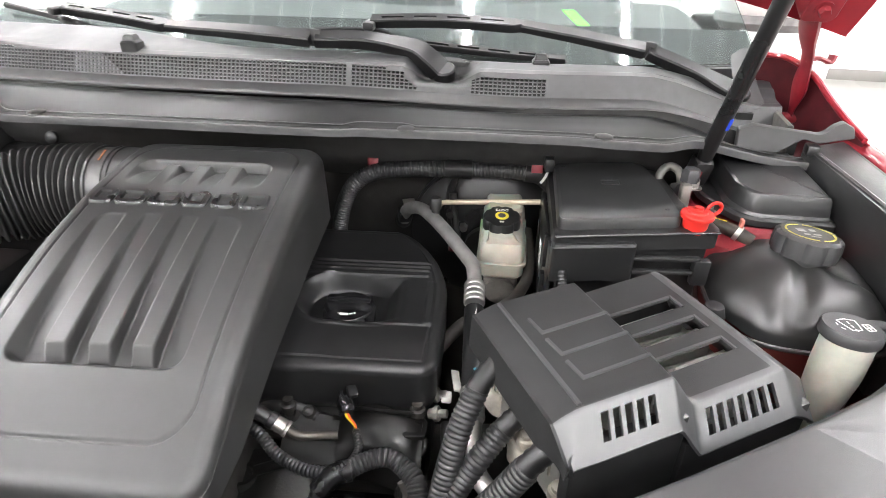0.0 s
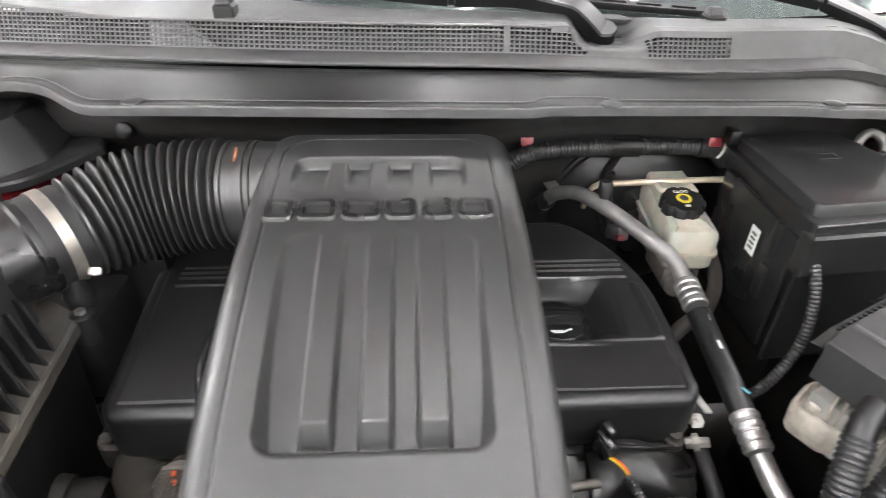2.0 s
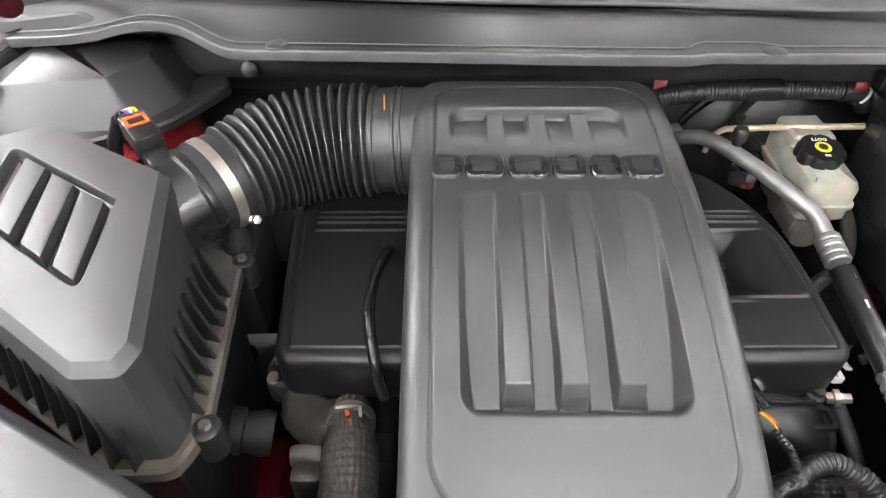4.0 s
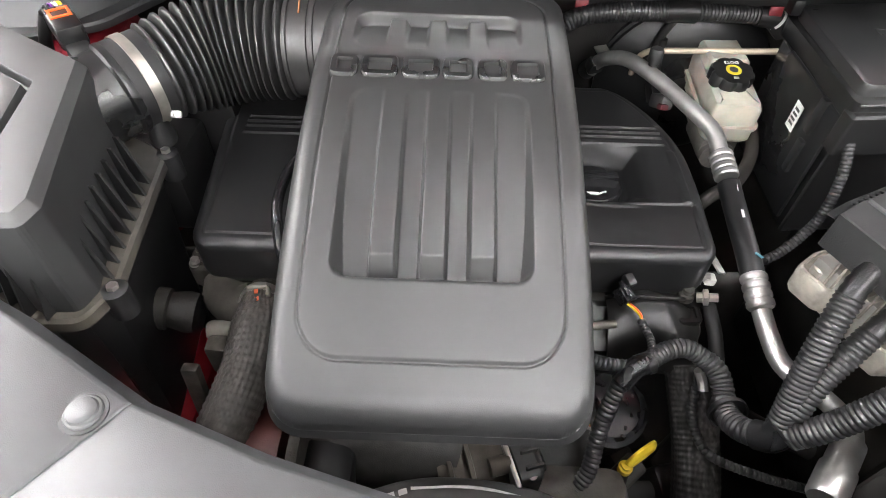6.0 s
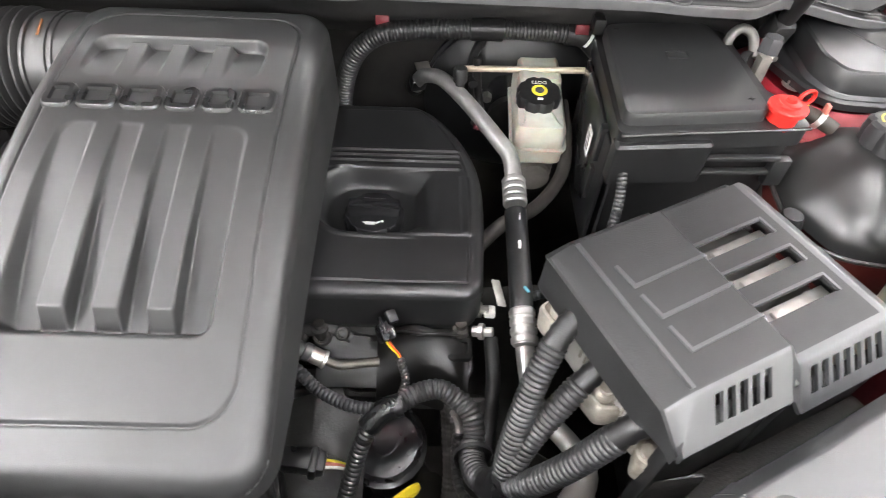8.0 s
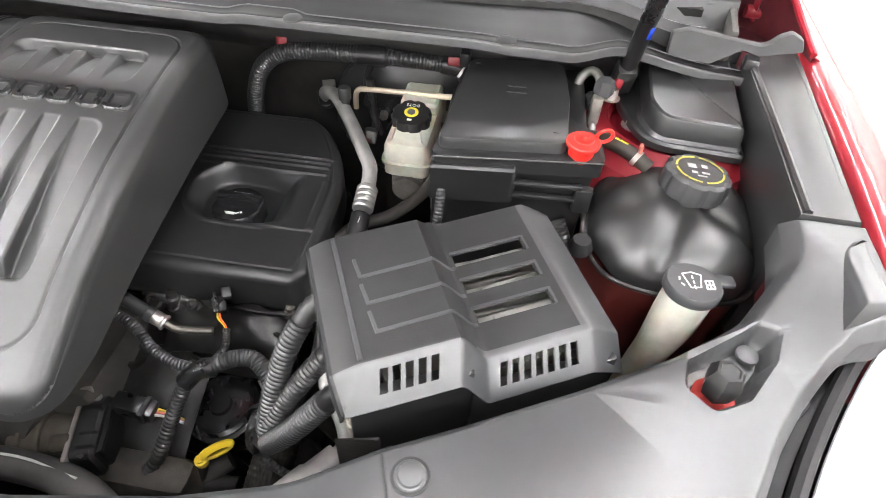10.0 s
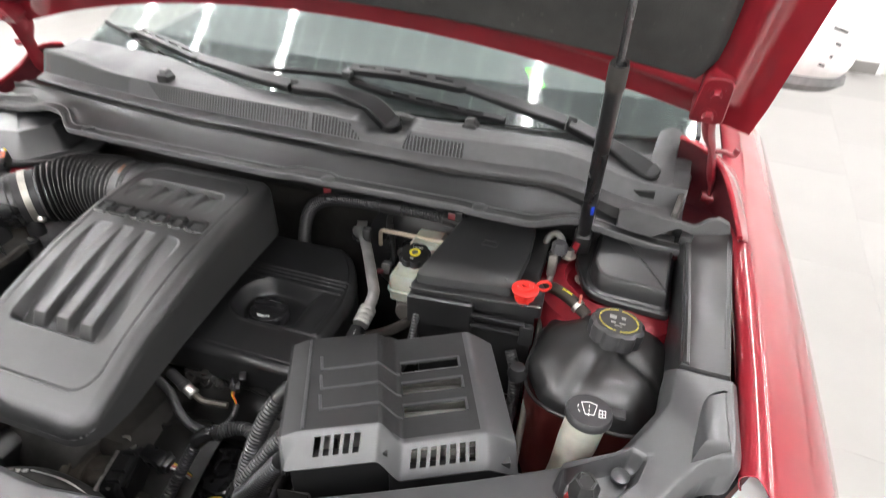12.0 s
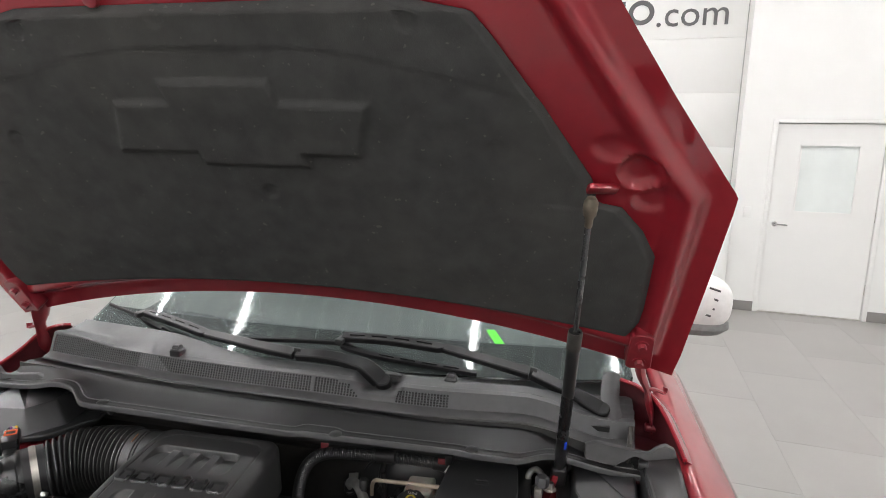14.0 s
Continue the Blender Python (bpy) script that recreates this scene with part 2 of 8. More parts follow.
def lathe(profile, m=None, seg=24, bm=None, lobes=0, depth=0.0, lobe_from=0.0):
    """Revolves (radius, z) pairs about z. lobes: finger grips round the rim."""
    b = bmesh.new()
    rings = []
    for r, z in profile:
        if r < 1e-6:
            rings.append([b.verts.new((0, 0, z))])
            continue
        ring = []
        for i in range(seg):
            a = 2 * math.pi * i / seg
            rr = r
            if lobes and r > lobe_from:
                rr = r - depth * max(0, math.cos(lobes * a)) ** 2
            ring.append(b.verts.new((rr * math.cos(a), rr * math.sin(a), z)))
        rings.append(ring)
    for r0, r1 in zip(rings, rings[1:]):
        for i in range(seg):
            if len(r0) == 1 and len(r1) > 1:
                b.faces.new((r0[0], r1[i - 1], r1[i]))
            elif len(r1) == 1 and len(r0) > 1:
                b.faces.new((r0[i - 1], r0[i], r1[0]))
            elif len(r0) > 1:
                b.faces.new((r0[i - 1], r0[i], r1[i], r1[i - 1]))
    for r in (rings[0], rings[-1]):
        if len(r) > 1:
            b.faces.new(r)
    if m is not None:
        b.transform(m if isinstance(m, Matrix) else Matrix.Translation(m))
    return b if bm is None else merge(bm, b)


def slice_grid(bm, x0, x1, y0, y1, step):
    """Cuts the mesh by planes at even steps, so that it can be bent smoothly."""
    for axis, lo, hi in ((0, x0, x1), (1, y0, y1)):
        for k in range(int((hi - lo) / step) + 1):
            at, no = Vector((0, 0, 0)), Vector((0, 0, 0))
            at[axis], no[axis] = lo + step * k, 1
            bmesh.ops.bisect_plane(bm, geom=bm.verts[:] + bm.edges[:] + bm.faces[:], plane_co=at, plane_no=no)
    return bm


def spline(pts, step):
    """A smooth line through the points, at about even steps."""
    ps = [Vector(p) for p in pts]
    ps = [ps[0] * 2 - ps[1]] + ps + [ps[-1] * 2 - ps[-2]]
    fine = []
    for i in range(1, len(ps) - 2):
        p0, p1, p2, p3 = ps[i - 1:i + 3]
        for k in range(40):
            t = k / 40
            fine.append(0.5 * ((2 * p1) + (p2 - p0) * t + (2 * p0 - 5 * p1 + 4 * p2 - p3) * t * t + (3 * p1 - p0 - 3 * p2 + p3) * t ** 3))
    fine.append(ps[-2])
    length = sum((fine[i] - fine[i - 1]).length for i in range(1, len(fine)))
    n = max(2, round(length / step))
    out, acc, j, target = [fine[0]], 0.0, 1, length / n
    for i in range(1, len(fine)):
        seg = (fine[i] - fine[i - 1]).length
        while acc + seg >= target * len(out) - 1e-9 and len(out) <= n and seg > 0:
            t = (target * len(out) - acc) / seg
            out.append(fine[i - 1].lerp(fine[i], min(max(t, 0), 1)))
        acc += seg
    return out


def sweep(pts, radius, seg=12, step=0.008, rad=None, bm=None, flat=1.0, braid=None):
    """A tube along a smooth line. rad(s): its radius at s metres along. braid: (strands, pitch, depth) of crossing spiral ridges."""
    b = bm or bmesh.new()
    line = spline(pts, step)
    t0 = (line[1] - line[0]).normalized()
    up = Vector((0, 0, 1)) if abs(t0.z) < 0.9 else Vector((1, 0, 0))
    nrm = (up - t0 * up.dot(t0)).normalized()
    prev, s = None, 0.0
    first = None
    for i, p in enumerate(line):
        t = (line[min(i + 1, len(line) - 1)] - line[max(i - 1, 0)]).normalized()
        nrm = (nrm - t * nrm.dot(t)).normalized()
        bi = t.cross(nrm)
        if i:
            s += (p - line[i - 1]).length
        r = rad(s) if rad else radius
        ring = []
        for a in (2 * math.pi * k / seg for k in range(seg)):
            w = r + (braid[2] * math.sin(braid[0] * a + 2 * math.pi * s / braid[1]) * math.sin(braid[0] * a - 2 * math.pi * s / braid[1]) if braid else 0)
            ring.append(b.verts.new(p + (nrm * math.sin(a) * flat + bi * math.cos(a)) * w))
        if prev:
            for k in range(seg):
                b.faces.new((prev[k - 1], prev[k], ring[k], ring[k - 1]))
        else:
            first = ring
        prev = ring
    b.faces.new(first)
    b.faces.new(prev)
    return b


def ribbed(pts, r, pitch=0.0046, depth=0.0012, seg=16, bm=None):
    return sweep(pts, r, seg, pitch / 6, lambda s: r - depth * (0.5 + 0.5 * math.cos(2 * math.pi * s / pitch)) ** 2, bm)


def sheet(nx, ny, f, bm=None, back=None):
    """A grid of points f(u, v); back: thickness along the normal, as a closed shell."""
    b = bm or bmesh.new()
    g = [[b.verts.new(f(i / nx, j / ny)) for i in range(nx + 1)] for j in range(ny + 1)]
    faces = []
    for j in range(ny):
        for i in range(nx):
            faces.append(b.faces.new((g[j][i], g[j][i + 1], g[j + 1][i + 1], g[j + 1][i])))
    if back:
        b.normal_update()
        h = [[b.verts.new(v.co - v.normal * back) for v in row] for row in g]
        for j in range(ny):
            for i in range(nx):
                b.faces.new((h[j][i], h[j + 1][i], h[j + 1][i + 1], h[j][i + 1]))
        rim = [(0, i) for i in range(nx)] + [(j, nx) for j in range(ny)] + [(ny, nx - i) for i in range(nx)] + [(ny - j, 0) for j in range(ny)]
        for k in range(len(rim)):
            a, c = rim[k], rim[(k + 1) % len(rim)]
            b.faces.new((g[a[0]][a[1]], h[a[0]][a[1]], h[c[0]][c[1]], g[c[0]][c[1]]))
    return b


def slotted(us, vs, hole, f, down, bm=None):
    """A plate cut by the lines us and vs, with the cells left out where hole(u, v) is true; down: the way and depth of its thickness."""
    b = bm or bmesh.new()
    down = Vector(down)
    top = [[b.verts.new(f(u, v)) for u in us] for v in vs]
    bot = [[b.verts.new(Vector(f(u, v)) + down) for u in us] for v in vs]
    nu, nv = len(us) - 1, len(vs) - 1
    solid = [[not hole((us[i] + us[i + 1]) / 2, (vs[j] + vs[j + 1]) / 2) for i in range(nu)] for j in range(nv)]
    at = lambda j, i: 0 <= j < nv and 0 <= i < nu and solid[j][i]
    for j in range(nv):
        for i in range(nu):
            if not solid[j][i]:
                continue
            b.faces.new((top[j][i], top[j][i + 1], top[j + 1][i + 1], top[j + 1][i]))
            b.faces.new((bot[j][i], bot[j + 1][i], bot[j + 1][i + 1], bot[j][i + 1]))
            for (dj, di), (p, q) in (((-1, 0), ((j, i), (j, i + 1))), ((1, 0), ((j + 1, i + 1), (j + 1, i))), ((0, -1), ((j + 1, i), (j, i))), ((0, 1), ((j, i + 1), (j + 1, i + 1)))):
                if not at(j + dj, i + di):
                    b.faces.new((top[p[0]][p[1]], bot[p[0]][p[1]], bot[q[0]][q[1]], top[q[0]][q[1]]))
    bmesh.ops.delete(b, geom=[v for v in b.verts if not v.link_faces], context="VERTS")
    return b


def breaks(lo, hi, holes, extra=()):
    """Cutting lines for slotted(): the ends, both edges of every hole and extra lines."""
    return sorted({round(x, 5) for x in (lo, hi, *extra, *(e for h in holes for e in h))})


def smooth(x, a, b):
    t = min(max((x - a) / (b - a), 0), 1)
    return t * t * (3 - 2 * t)


def interp(x, table):
    """Smooth height from (x, z) pairs."""
    if x <= table[0][0]:
        return table[0][1]
    for (a, za), (b, zb) in zip(table, table[1:]):
        if x <= b:
            return za + (zb - za) * (x - a) / (b - a)
    return table[-1][1]


def rsdf(x, y, hx, hy, r):
    qx, qy = abs(x) - hx + r, abs(y) - hy + r
    return math.hypot(max(qx, 0), max(qy, 0)) + min(max(qx, qy), 0) - r


def lettering(text, size, m, depth=0.0006):
    cu = bpy.data.curves.new("letters", "FONT")
    cu.body, cu.size, cu.extrude, cu.align_x, cu.align_y = text, size, depth, "CENTER", "CENTER"
    cu.resolution_u = 3
    ob = bpy.data.objects.new("letters", cu)
    scene.collection.objects.link(ob)
    me = bpy.data.meshes.new_from_object(ob.evaluated_get(bpy.context.evaluated_depsgraph_get()))
    bpy.data.objects.remove(ob)
    b = bmesh.new()
    b.from_mesh(me)
    bpy.data.meshes.remove(me)
    b.transform(m)
    return b


def aim(p, q, roll=0):
    """A frame at p whose z axis points to q."""
    d = Vector(q) - Vector(p)
    return Matrix.Translation(p) @ d.to_track_quat("Z", "Y").to_matrix().to_4x4() @ Matrix.Rotation(radians(roll), 4, "Z")


def hexbolt(at, r=0.006, h=0.006, m=None):
    b = lathe([(r, 0), (r, h * 0.8), (r * 0.85, h)], None, 6)
    lathe([(r * 1.5, -0.0015), (r * 1.5, 0)], None, 16, b)
    b.transform(m if m is not None else Matrix.Translation(at))
    return b

# ---- the showroom ----
WALL_M = pose(2.73, 6.65, 0, 0, 0, -6.0)     # wall frame: x along the wall, y into it, z up


def wall_box(x0, x1, y0, y1, z0, z1, bevel=0.0):
    return box(x1 - x0, y1 - y0, z1 - z0, WALL_M @ Matrix.Translation(((x0 + x1) / 2, (y0 + y1) / 2, (z0 + z1) / 2)), bevel)


def tag_structure(ob, label, category):
    return tagged(ob, label, category, kind="structure")


floor = thing("floor", (0, 0, 0), "large grey matt porcelain showroom floor tiles", "floor", kind="structure")
part("screed", box(24, 24, 0.2, (0, 0, -0.1008)), GROUT, floor)
wall_b = bmesh.new()
for x0, x1, z0, z1 in ((-0.36, -0.06, 0, 4.8), (-0.06, 1.03, 2.1, 4.8), (1.03, 9.0, 0, 4.8)):
    merge(wall_b, wall_box(x0, x1, 0, 0.32, z0, z1))
tag_structure(solo("wall_north", wall_b, WALL, "smooth white painted showroom wall round a door", "wall"), "smooth white painted showroom wall round a door", "wall")
tag_structure(solo("wall_west", box(0.3, 24, 4.8, (-9.0, 0, 2.4)), WALL, "plain white painted wall", "wall"), "plain white painted wall", "wall")
tag_structure(solo("wall_east", box(0.3, 24, 4.8, (9.5, 0, 2.4)), WALL, "plain white painted wall", "wall"), "plain white painted wall", "wall")
tag_structure(solo("wall_south", box(24, 0.3, 4.8, (0, -9.0, 2.4)), WALL, "plain white painted wall", "wall"), "plain white painted wall", "wall")

# sectional garage door set back in the wall
gate = thing("garage_door", (0, 7.2, 0), "white sectional overhead garage door with dark lettering", "garage door", kind="structure")
for k in range(8):
    part("panel", wall_box(-11.0, -0.36, 0.34, 0.40, k * 0.6 + 0.001, k * 0.6 + 0.599, 0.002), DOOR_PAINT, gate)
sign = thing("wall_sign", (1.6, 6.9, 3.0), "dark grey lettering on the white garage door", "sign")
part("lettering", lettering(".com", 0.40, WALL_M @ pose(-0.93, 0.335, 3.26, 90, 0, 0), 0.004), INK, sign)
b = lathe([(0.085, -0.004), (0.085, 0.004), (0.135, 0.004), (0.135, -0.004), (0.085, -0.004)], WALL_M @ pose(-1.48, 0.335, 3.30, 90, 0, 0) @ Matrix.Diagonal((1.05, 1, 1, 1)), 32)
bmesh.ops.delete(b, geom=[f for f in b.faces if len(f.verts) > 4], context="FACES_ONLY")
part("sign_ring", b, INK, sign)
part("sign_block", wall_box(-1.95, -1.66, 0.331, 0.339, 3.38, 3.43), INK, sign)

bollard = solo("bollard", lathe([(0.10, 0), (0.10, 0.97), (0.085, 1.0), (0, 1.005)], WALL_M @ Matrix.Translation((-0.47, -0.05, 0)), 28), DOOR_PAINT,
               "white round steel bollard beside the garage door", "bollard")
for k, (x0, x1) in enumerate(((-0.36, -0.06), (1.03, 9.0))):
    tag_structure(solo("baseboard", wall_box(x0, x1, -0.012, -0.001, 0, 0.11, 0.002), BASE, "grey tile skirting board", "baseboard"), "grey tile skirting board", "baseboard")

door = thing("door_1", WALL_M @ Vector((0, 0, 0)), "white painted steel door with a small frosted window", "door", kind="structure")
fr = bmesh.new()
for x0, x1, z0, z1 in ((-0.06, -0.012, 0, 2.1), (0.982, 1.03, 0, 2.1), (-0.06, 1.03, 2.058, 2.1)):
    merge(fr, wall_box(x0, x1, -0.012, 0.14, z0, z1, 0.003))
part("door_frame", fr, DOOR_PAINT, door)
leaf = slotted(breaks(-0.008, 0.978, [(0.235, 0.765)]), breaks(0.012, 2.05, [(1.13, 1.83)]), lambda u, v: 0.235 < u < 0.765 and 1.13 < v < 1.83,
               lambda u, v: WALL_M @ Vector((u, 0.02, v)), WALL_M.to_3x3() @ Vector((0, 0.045, 0)))
leaf_part = part("door_leaf", leaf, DOOR_PAINT, door)
bead = slotted(breaks(0.222, 0.778, [(0.24, 0.76)]), breaks(1.117, 1.843, [(1.135, 1.825)]), lambda u, v: 0.24 < u < 0.76 and 1.135 < v < 1.825,
               lambda u, v: WALL_M @ Vector((u, 0.012, v)), WALL_M.to_3x3() @ Vector((0, 0.006, 0)))
part("window_bead", bead, DOOR_PAINT, leaf_part)
part("pane", wall_box(0.235, 0.765, 0.04, 0.046, 1.13, 1.83), FROST, leaf_part, "frosted glass pane")
part("threshold", wall_box(-0.01, 0.98, -0.004, 0.06, 0.0, 0.01), STEEL, door)
hb = lathe([(0.028, 0), (0.028, 0.01), (0.01, 0.012), (0.01, 0.05), (0, 0.05)], WALL_M @ pose(0.065, 0.02, 0.985, 90, 0, 0), 20)
merge(hb, sweep([WALL_M @ Vector((0.065, -0.028, 0.985)), WALL_M @ Vector((0.10, -0.03, 0.985)), WALL_M @ Vector((0.18, -0.03, 0.98))], 0.009, 10))
part("door_handle", hb, CHROME, leaf_part, "chrome lever handle")
for z in (0.28, 1.05, 1.8):
    part("hinge", lathe([(0.008, 0), (0.008, 0.11), (0, 0.11)], WALL_M @ Matrix.Translation((0.985, 0.012, z)), 10), STEEL, door)
solo("light_switch", wall_box(-0.255, -0.175, -0.008, -0.0005, 1.04, 1.16, 0.003), DOOR_PAINT, "small white wall switch plate", "switch")

# corrugated ceiling and its light strips
CEIL = 4.7
cb = bmesh.new()
nr = 120
prof = []
for i in range(nr):
    x = -9 + 18.5 * i / nr
    prof += [(x, CEIL), (x + 0.05, CEIL), (x + 0.07, CEIL + 0.05), (x + 0.135, CEIL + 0.05)]
va = [cb.verts.new((x, -9, z)) for x, z in prof]
vb = [cb.verts.new((x, 9, z)) for x, z in prof]
for i in range(len(prof) - 1):
    cb.faces.new((va[i], va[i + 1], vb[i + 1], vb[i]))
merge(cb, box(18.6, 18.2, 0.1, (0.25, 0, CEIL + 0.12)))
plain = len(cb.faces)
for i in range(0, nr, 2):
    merge(cb, box(0.026, 18.0, 0.006, (-9 + 18.5 * i / nr + 0.025, 0, CEIL - 0.005)))
cb.faces.ensure_lookup_table()
for f in cb.faces[plain:]:
    f.material_index = 1
tag_structure(part("ceiling", cb, DECK, mats=(DOOR_PAINT,)), "grey corrugated metal ceiling deck", "ceiling")
strip = thing("ceiling_light", (0, 0, CEIL - 0.15), "long white linear led ceiling light", "ceiling light", "rows of ceiling lights")
part("hanger", box(0.02, 0.02, 0.09, (0, 0, CEIL - 0.04)), STEEL, strip)
part("frame", box(0.075, 6.0, 0.05, (0, 0, CEIL - 0.105), 0.004), DOOR_PAINT, strip)
part("diffuser", box(0.05, 5.96, 0.02, (0, 0, CEIL - 0.141), 0.003), LED, strip)
spots = [(x, y) for x in (-7.0, -5.55, -4.1, -2.6, 0.25, 1.7, 4.55, 6.0) for y in (-4.2, 3.0)]
strip.location = (spots[0][0], spots[0][1], CEIL - 0.15)
for x, y in spots[1:]:
    copy_thing(strip, Matrix.Translation((x, y, CEIL - 0.15)))

# ---- the car's body ----
body = thing("car_body", (0, 0.9, 0), "dark red car body round an open engine bay", "car")


def fender(s):
    edge = [(0.15, 0.93), (0.3, 1.0), (0.45, 1.05), (0.6, 1.08), (0.8, 1.098), (0.95, 1.106), (1.15, 1.112), (1.5, 1.12)]
    rows = [(0.768, -0.024), (0.775, -0.006), (0.786, 0.0), (0.795, -0.003), (0.815, -0.012), (0.85, -0.035), (0.885, -0.075), (0.91, -0.14), (0.922, -0.25), (0.925, -0.42), (0.915, -0.65)]

    prof = [(p.x, p.z) for p in spline([(x, 0, z) for x, z in rows], 0.02)]

    def f(u, v):
        nose = 0.335 * smooth(v, 0.13, 0.42)
        y = 0.510 - nose + (0.975 + nose) * u
        k = v ** 1.6 * (len(prof) - 1)
        i = min(max(int(k), 1), len(prof) - 3)
        t = k - i
        p0, p1, p2, p3 = (Vector(prof[i + j]) for j in (-1, 0, 1, 2))
        q = 0.5 * (2 * p1 + (p2 - p0) * t + (2 * p0 - 5 * p1 + 4 * p2 - p3) * t * t + (3 * p1 - p0 - 3 * p2 + p3) * t ** 3)
        x, z = q.x, q.y
        arch = math.exp(-((y - 0.55) / 0.28) ** 2) * smooth(v, 0.35, 0.7)
        x += 0.035 * arch
        z += sum(interp(y + d, edge) for d in (-0.09, -0.045, 0, 0.045, 0.09)) / 5
        return (s * x, y, z)
    return sheet(110, 140, f, None, 0.0015 * s)


for s, nm in ((1, "fender"), (-1, "fender")):
    part(nm, fender(s), RED_PAINT, body, "dark red painted fender")
    # inner wing panel with its gutter, and the strut tower
    wing = sheet(24, 6, lambda u, v: (s * (0.778 - 0.012 * math.sin(v * 3)), 0.54 + 0.66 * u, interp(0.54 + 0.66 * u, [(0.3, 0.94), (0.6, 1.04), (1.2, 1.06)]) - 0.4 * v), None, 0.002)
    part("inner_wing", wing, RED_DULL, body)
    apron = box(0.03, 0.45, 0.5, (s * 0.735, 0.77, 0.72), 0.01)
    merge(apron, box(0.045, 0.42, 0.05, (s * 0.73, 0.78, 0.985), 0.012))
    part("apron", apron, SHADED_RED, body)
    tower = lathe([(0.135, 0), (0.13, 0.25), (0.115, 0.3), (0.075, 0.318), (0.07, 0.305), (0, 0.305)], (s * 0.615, 0.83, 0.72), 36)
    part("strut_tower", tower, RED_DULL, body, "red painted strut tower")
    ridge = spline([(s * 0.672, 1.045, 1.198), (s * 0.70, 1.025, 1.197), (s * 0.735, 1.008, 1.178), (s * 0.757, 0.985, 1.150), (s * 0.770, 0.945, 1.128), (s * 0.778, 0.90, 1.112)], 0.012)

    def well(u, v):
        """The wall of the hinge well: from its foot up to the ridge and over it to the fender."""
        p = ridge[min(int(u * (len(ridge) - 1) + 0.5), len(ridge) - 1)]
        if v <= 0.5:
            k = 1 - v * 2
            return p + Vector((s * 0.012 * k, 0.05 * math.sin(k * 2.2) * (1 - u * 0.6), -0.13 * k))
        k = v * 2 - 1
        return p.lerp(Vector((s * 0.800, p.y + 0.10 * (1 - u) + 0.01, 1.098)), k) + Vector((0, 0, 0.012 * math.sin(k * 3.14) * (1 - u)))

    # Well wall and floor carry the shade of the deep well as colour.
    part("hinge_well", sheet(len(ridge) - 1, 8, lambda u, v: well(u, 0.5 * v), None, 0.002), SHADED_RED, body, "red well behind the hinge, its shade put into the colour")
    part("well_shoulder", sheet(len(ridge) - 1, 8, lambda u, v: well(u, 0.5 + 0.5 * v), None, 0.002), RED_PAINT, body)
    part("well_rim", sweep(ridge, 0.0045, 8, 0.012), RED_PAINT, body)
    part("well_floor", box(0.09, 0.22, 0.01, (s * 0.73, 0.99, 1.068), 0.003), MATS["shaded_red_paint"], body)
    part("well_wall", box(0.010, 0.17, 0.08, pose(s * 0.694, 1.00, 1.085, 0, 0, -8 * s), 0.004), mat("dusty_well_panel", (0.06, 0.057, 0.052), 0.6, vary=0.3, bump=0.2, dust=0.5), body)
fw = sheet(30, 10, lambda u, v: (-0.74 + 1.48 * u, 0.960 + 0.02 * math.sin(u * 9) * v, 1.05 - 0.6 * v), None, 0.004)
part("firewall", fw, GRIME, body, "dusty black firewall")
plen = sheet(50, 10, lambda u, v: (-0.70 + 1.40 * u, 0.897 + 0.06 * (-0.70 + 1.40 * u) ** 2 + 0.05 * smooth(v, 0.6, 1) + 0.004 * math.sin(u * 31), 1.140 - 0.035 * smooth(-0.70 + 1.40 * u, 0.47, 0.68) - 0.13 * v), None, 0.004)
part("plenum_panel", plen, mat("dusty_black_steel", (0.03, 0.03, 0.03), 0.5, vary=0.3, scale=30, bump=0.3, dust=0.4, dust_col=(0.055, 0.048, 0.042)), body)
for x in (0.081, 0.329):
    part("red_bracket", box(0.017, 0.004, 0.012, pose(x, 0.893, 1.05, -15, 0, 0), 0.001), RED_DULL, body)
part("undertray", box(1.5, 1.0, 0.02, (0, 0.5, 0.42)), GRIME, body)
# Added dark panels, unseen themselves: they block bright floor showing through gaps.
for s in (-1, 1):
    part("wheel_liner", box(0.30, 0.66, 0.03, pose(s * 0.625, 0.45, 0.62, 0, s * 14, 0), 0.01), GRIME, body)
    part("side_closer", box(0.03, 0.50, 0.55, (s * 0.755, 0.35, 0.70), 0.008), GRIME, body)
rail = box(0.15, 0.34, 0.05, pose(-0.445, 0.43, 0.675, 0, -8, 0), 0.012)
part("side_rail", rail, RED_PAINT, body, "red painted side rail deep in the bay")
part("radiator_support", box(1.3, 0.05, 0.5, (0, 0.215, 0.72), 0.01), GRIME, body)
part("front_panel", box(1.4, 0.03, 0.6, (0, 0.045, 0.70), 0.01), PLASTIC, body)

# cowl: plastic panel below the windscreen
cowl = thing("cowl_panel", (0, 0.95, 1.1), "weathered dark grey plastic cowl panel with a mesh air intake", "cowl panel")
LIP = [(0.7765, 1.1255), (0.7765, 1.1338), (0.7772, 1.1356), (0.7788, 1.1364), (0.784, 1.1366), (0.7915, 1.1364), (0.7932, 1.1372), (0.7950, 1.1376), (0.7964, 1.1368), (0.7980, 1.1335), (0.8015, 1.1320), (0.808, 1.1333), (0.82, 1.1362), (0.85, 1.1425), (0.868, 1.1450), (0.876, 1.1440), (0.880, 1.1415), (0.896, 1.1405)]
LIPS = []
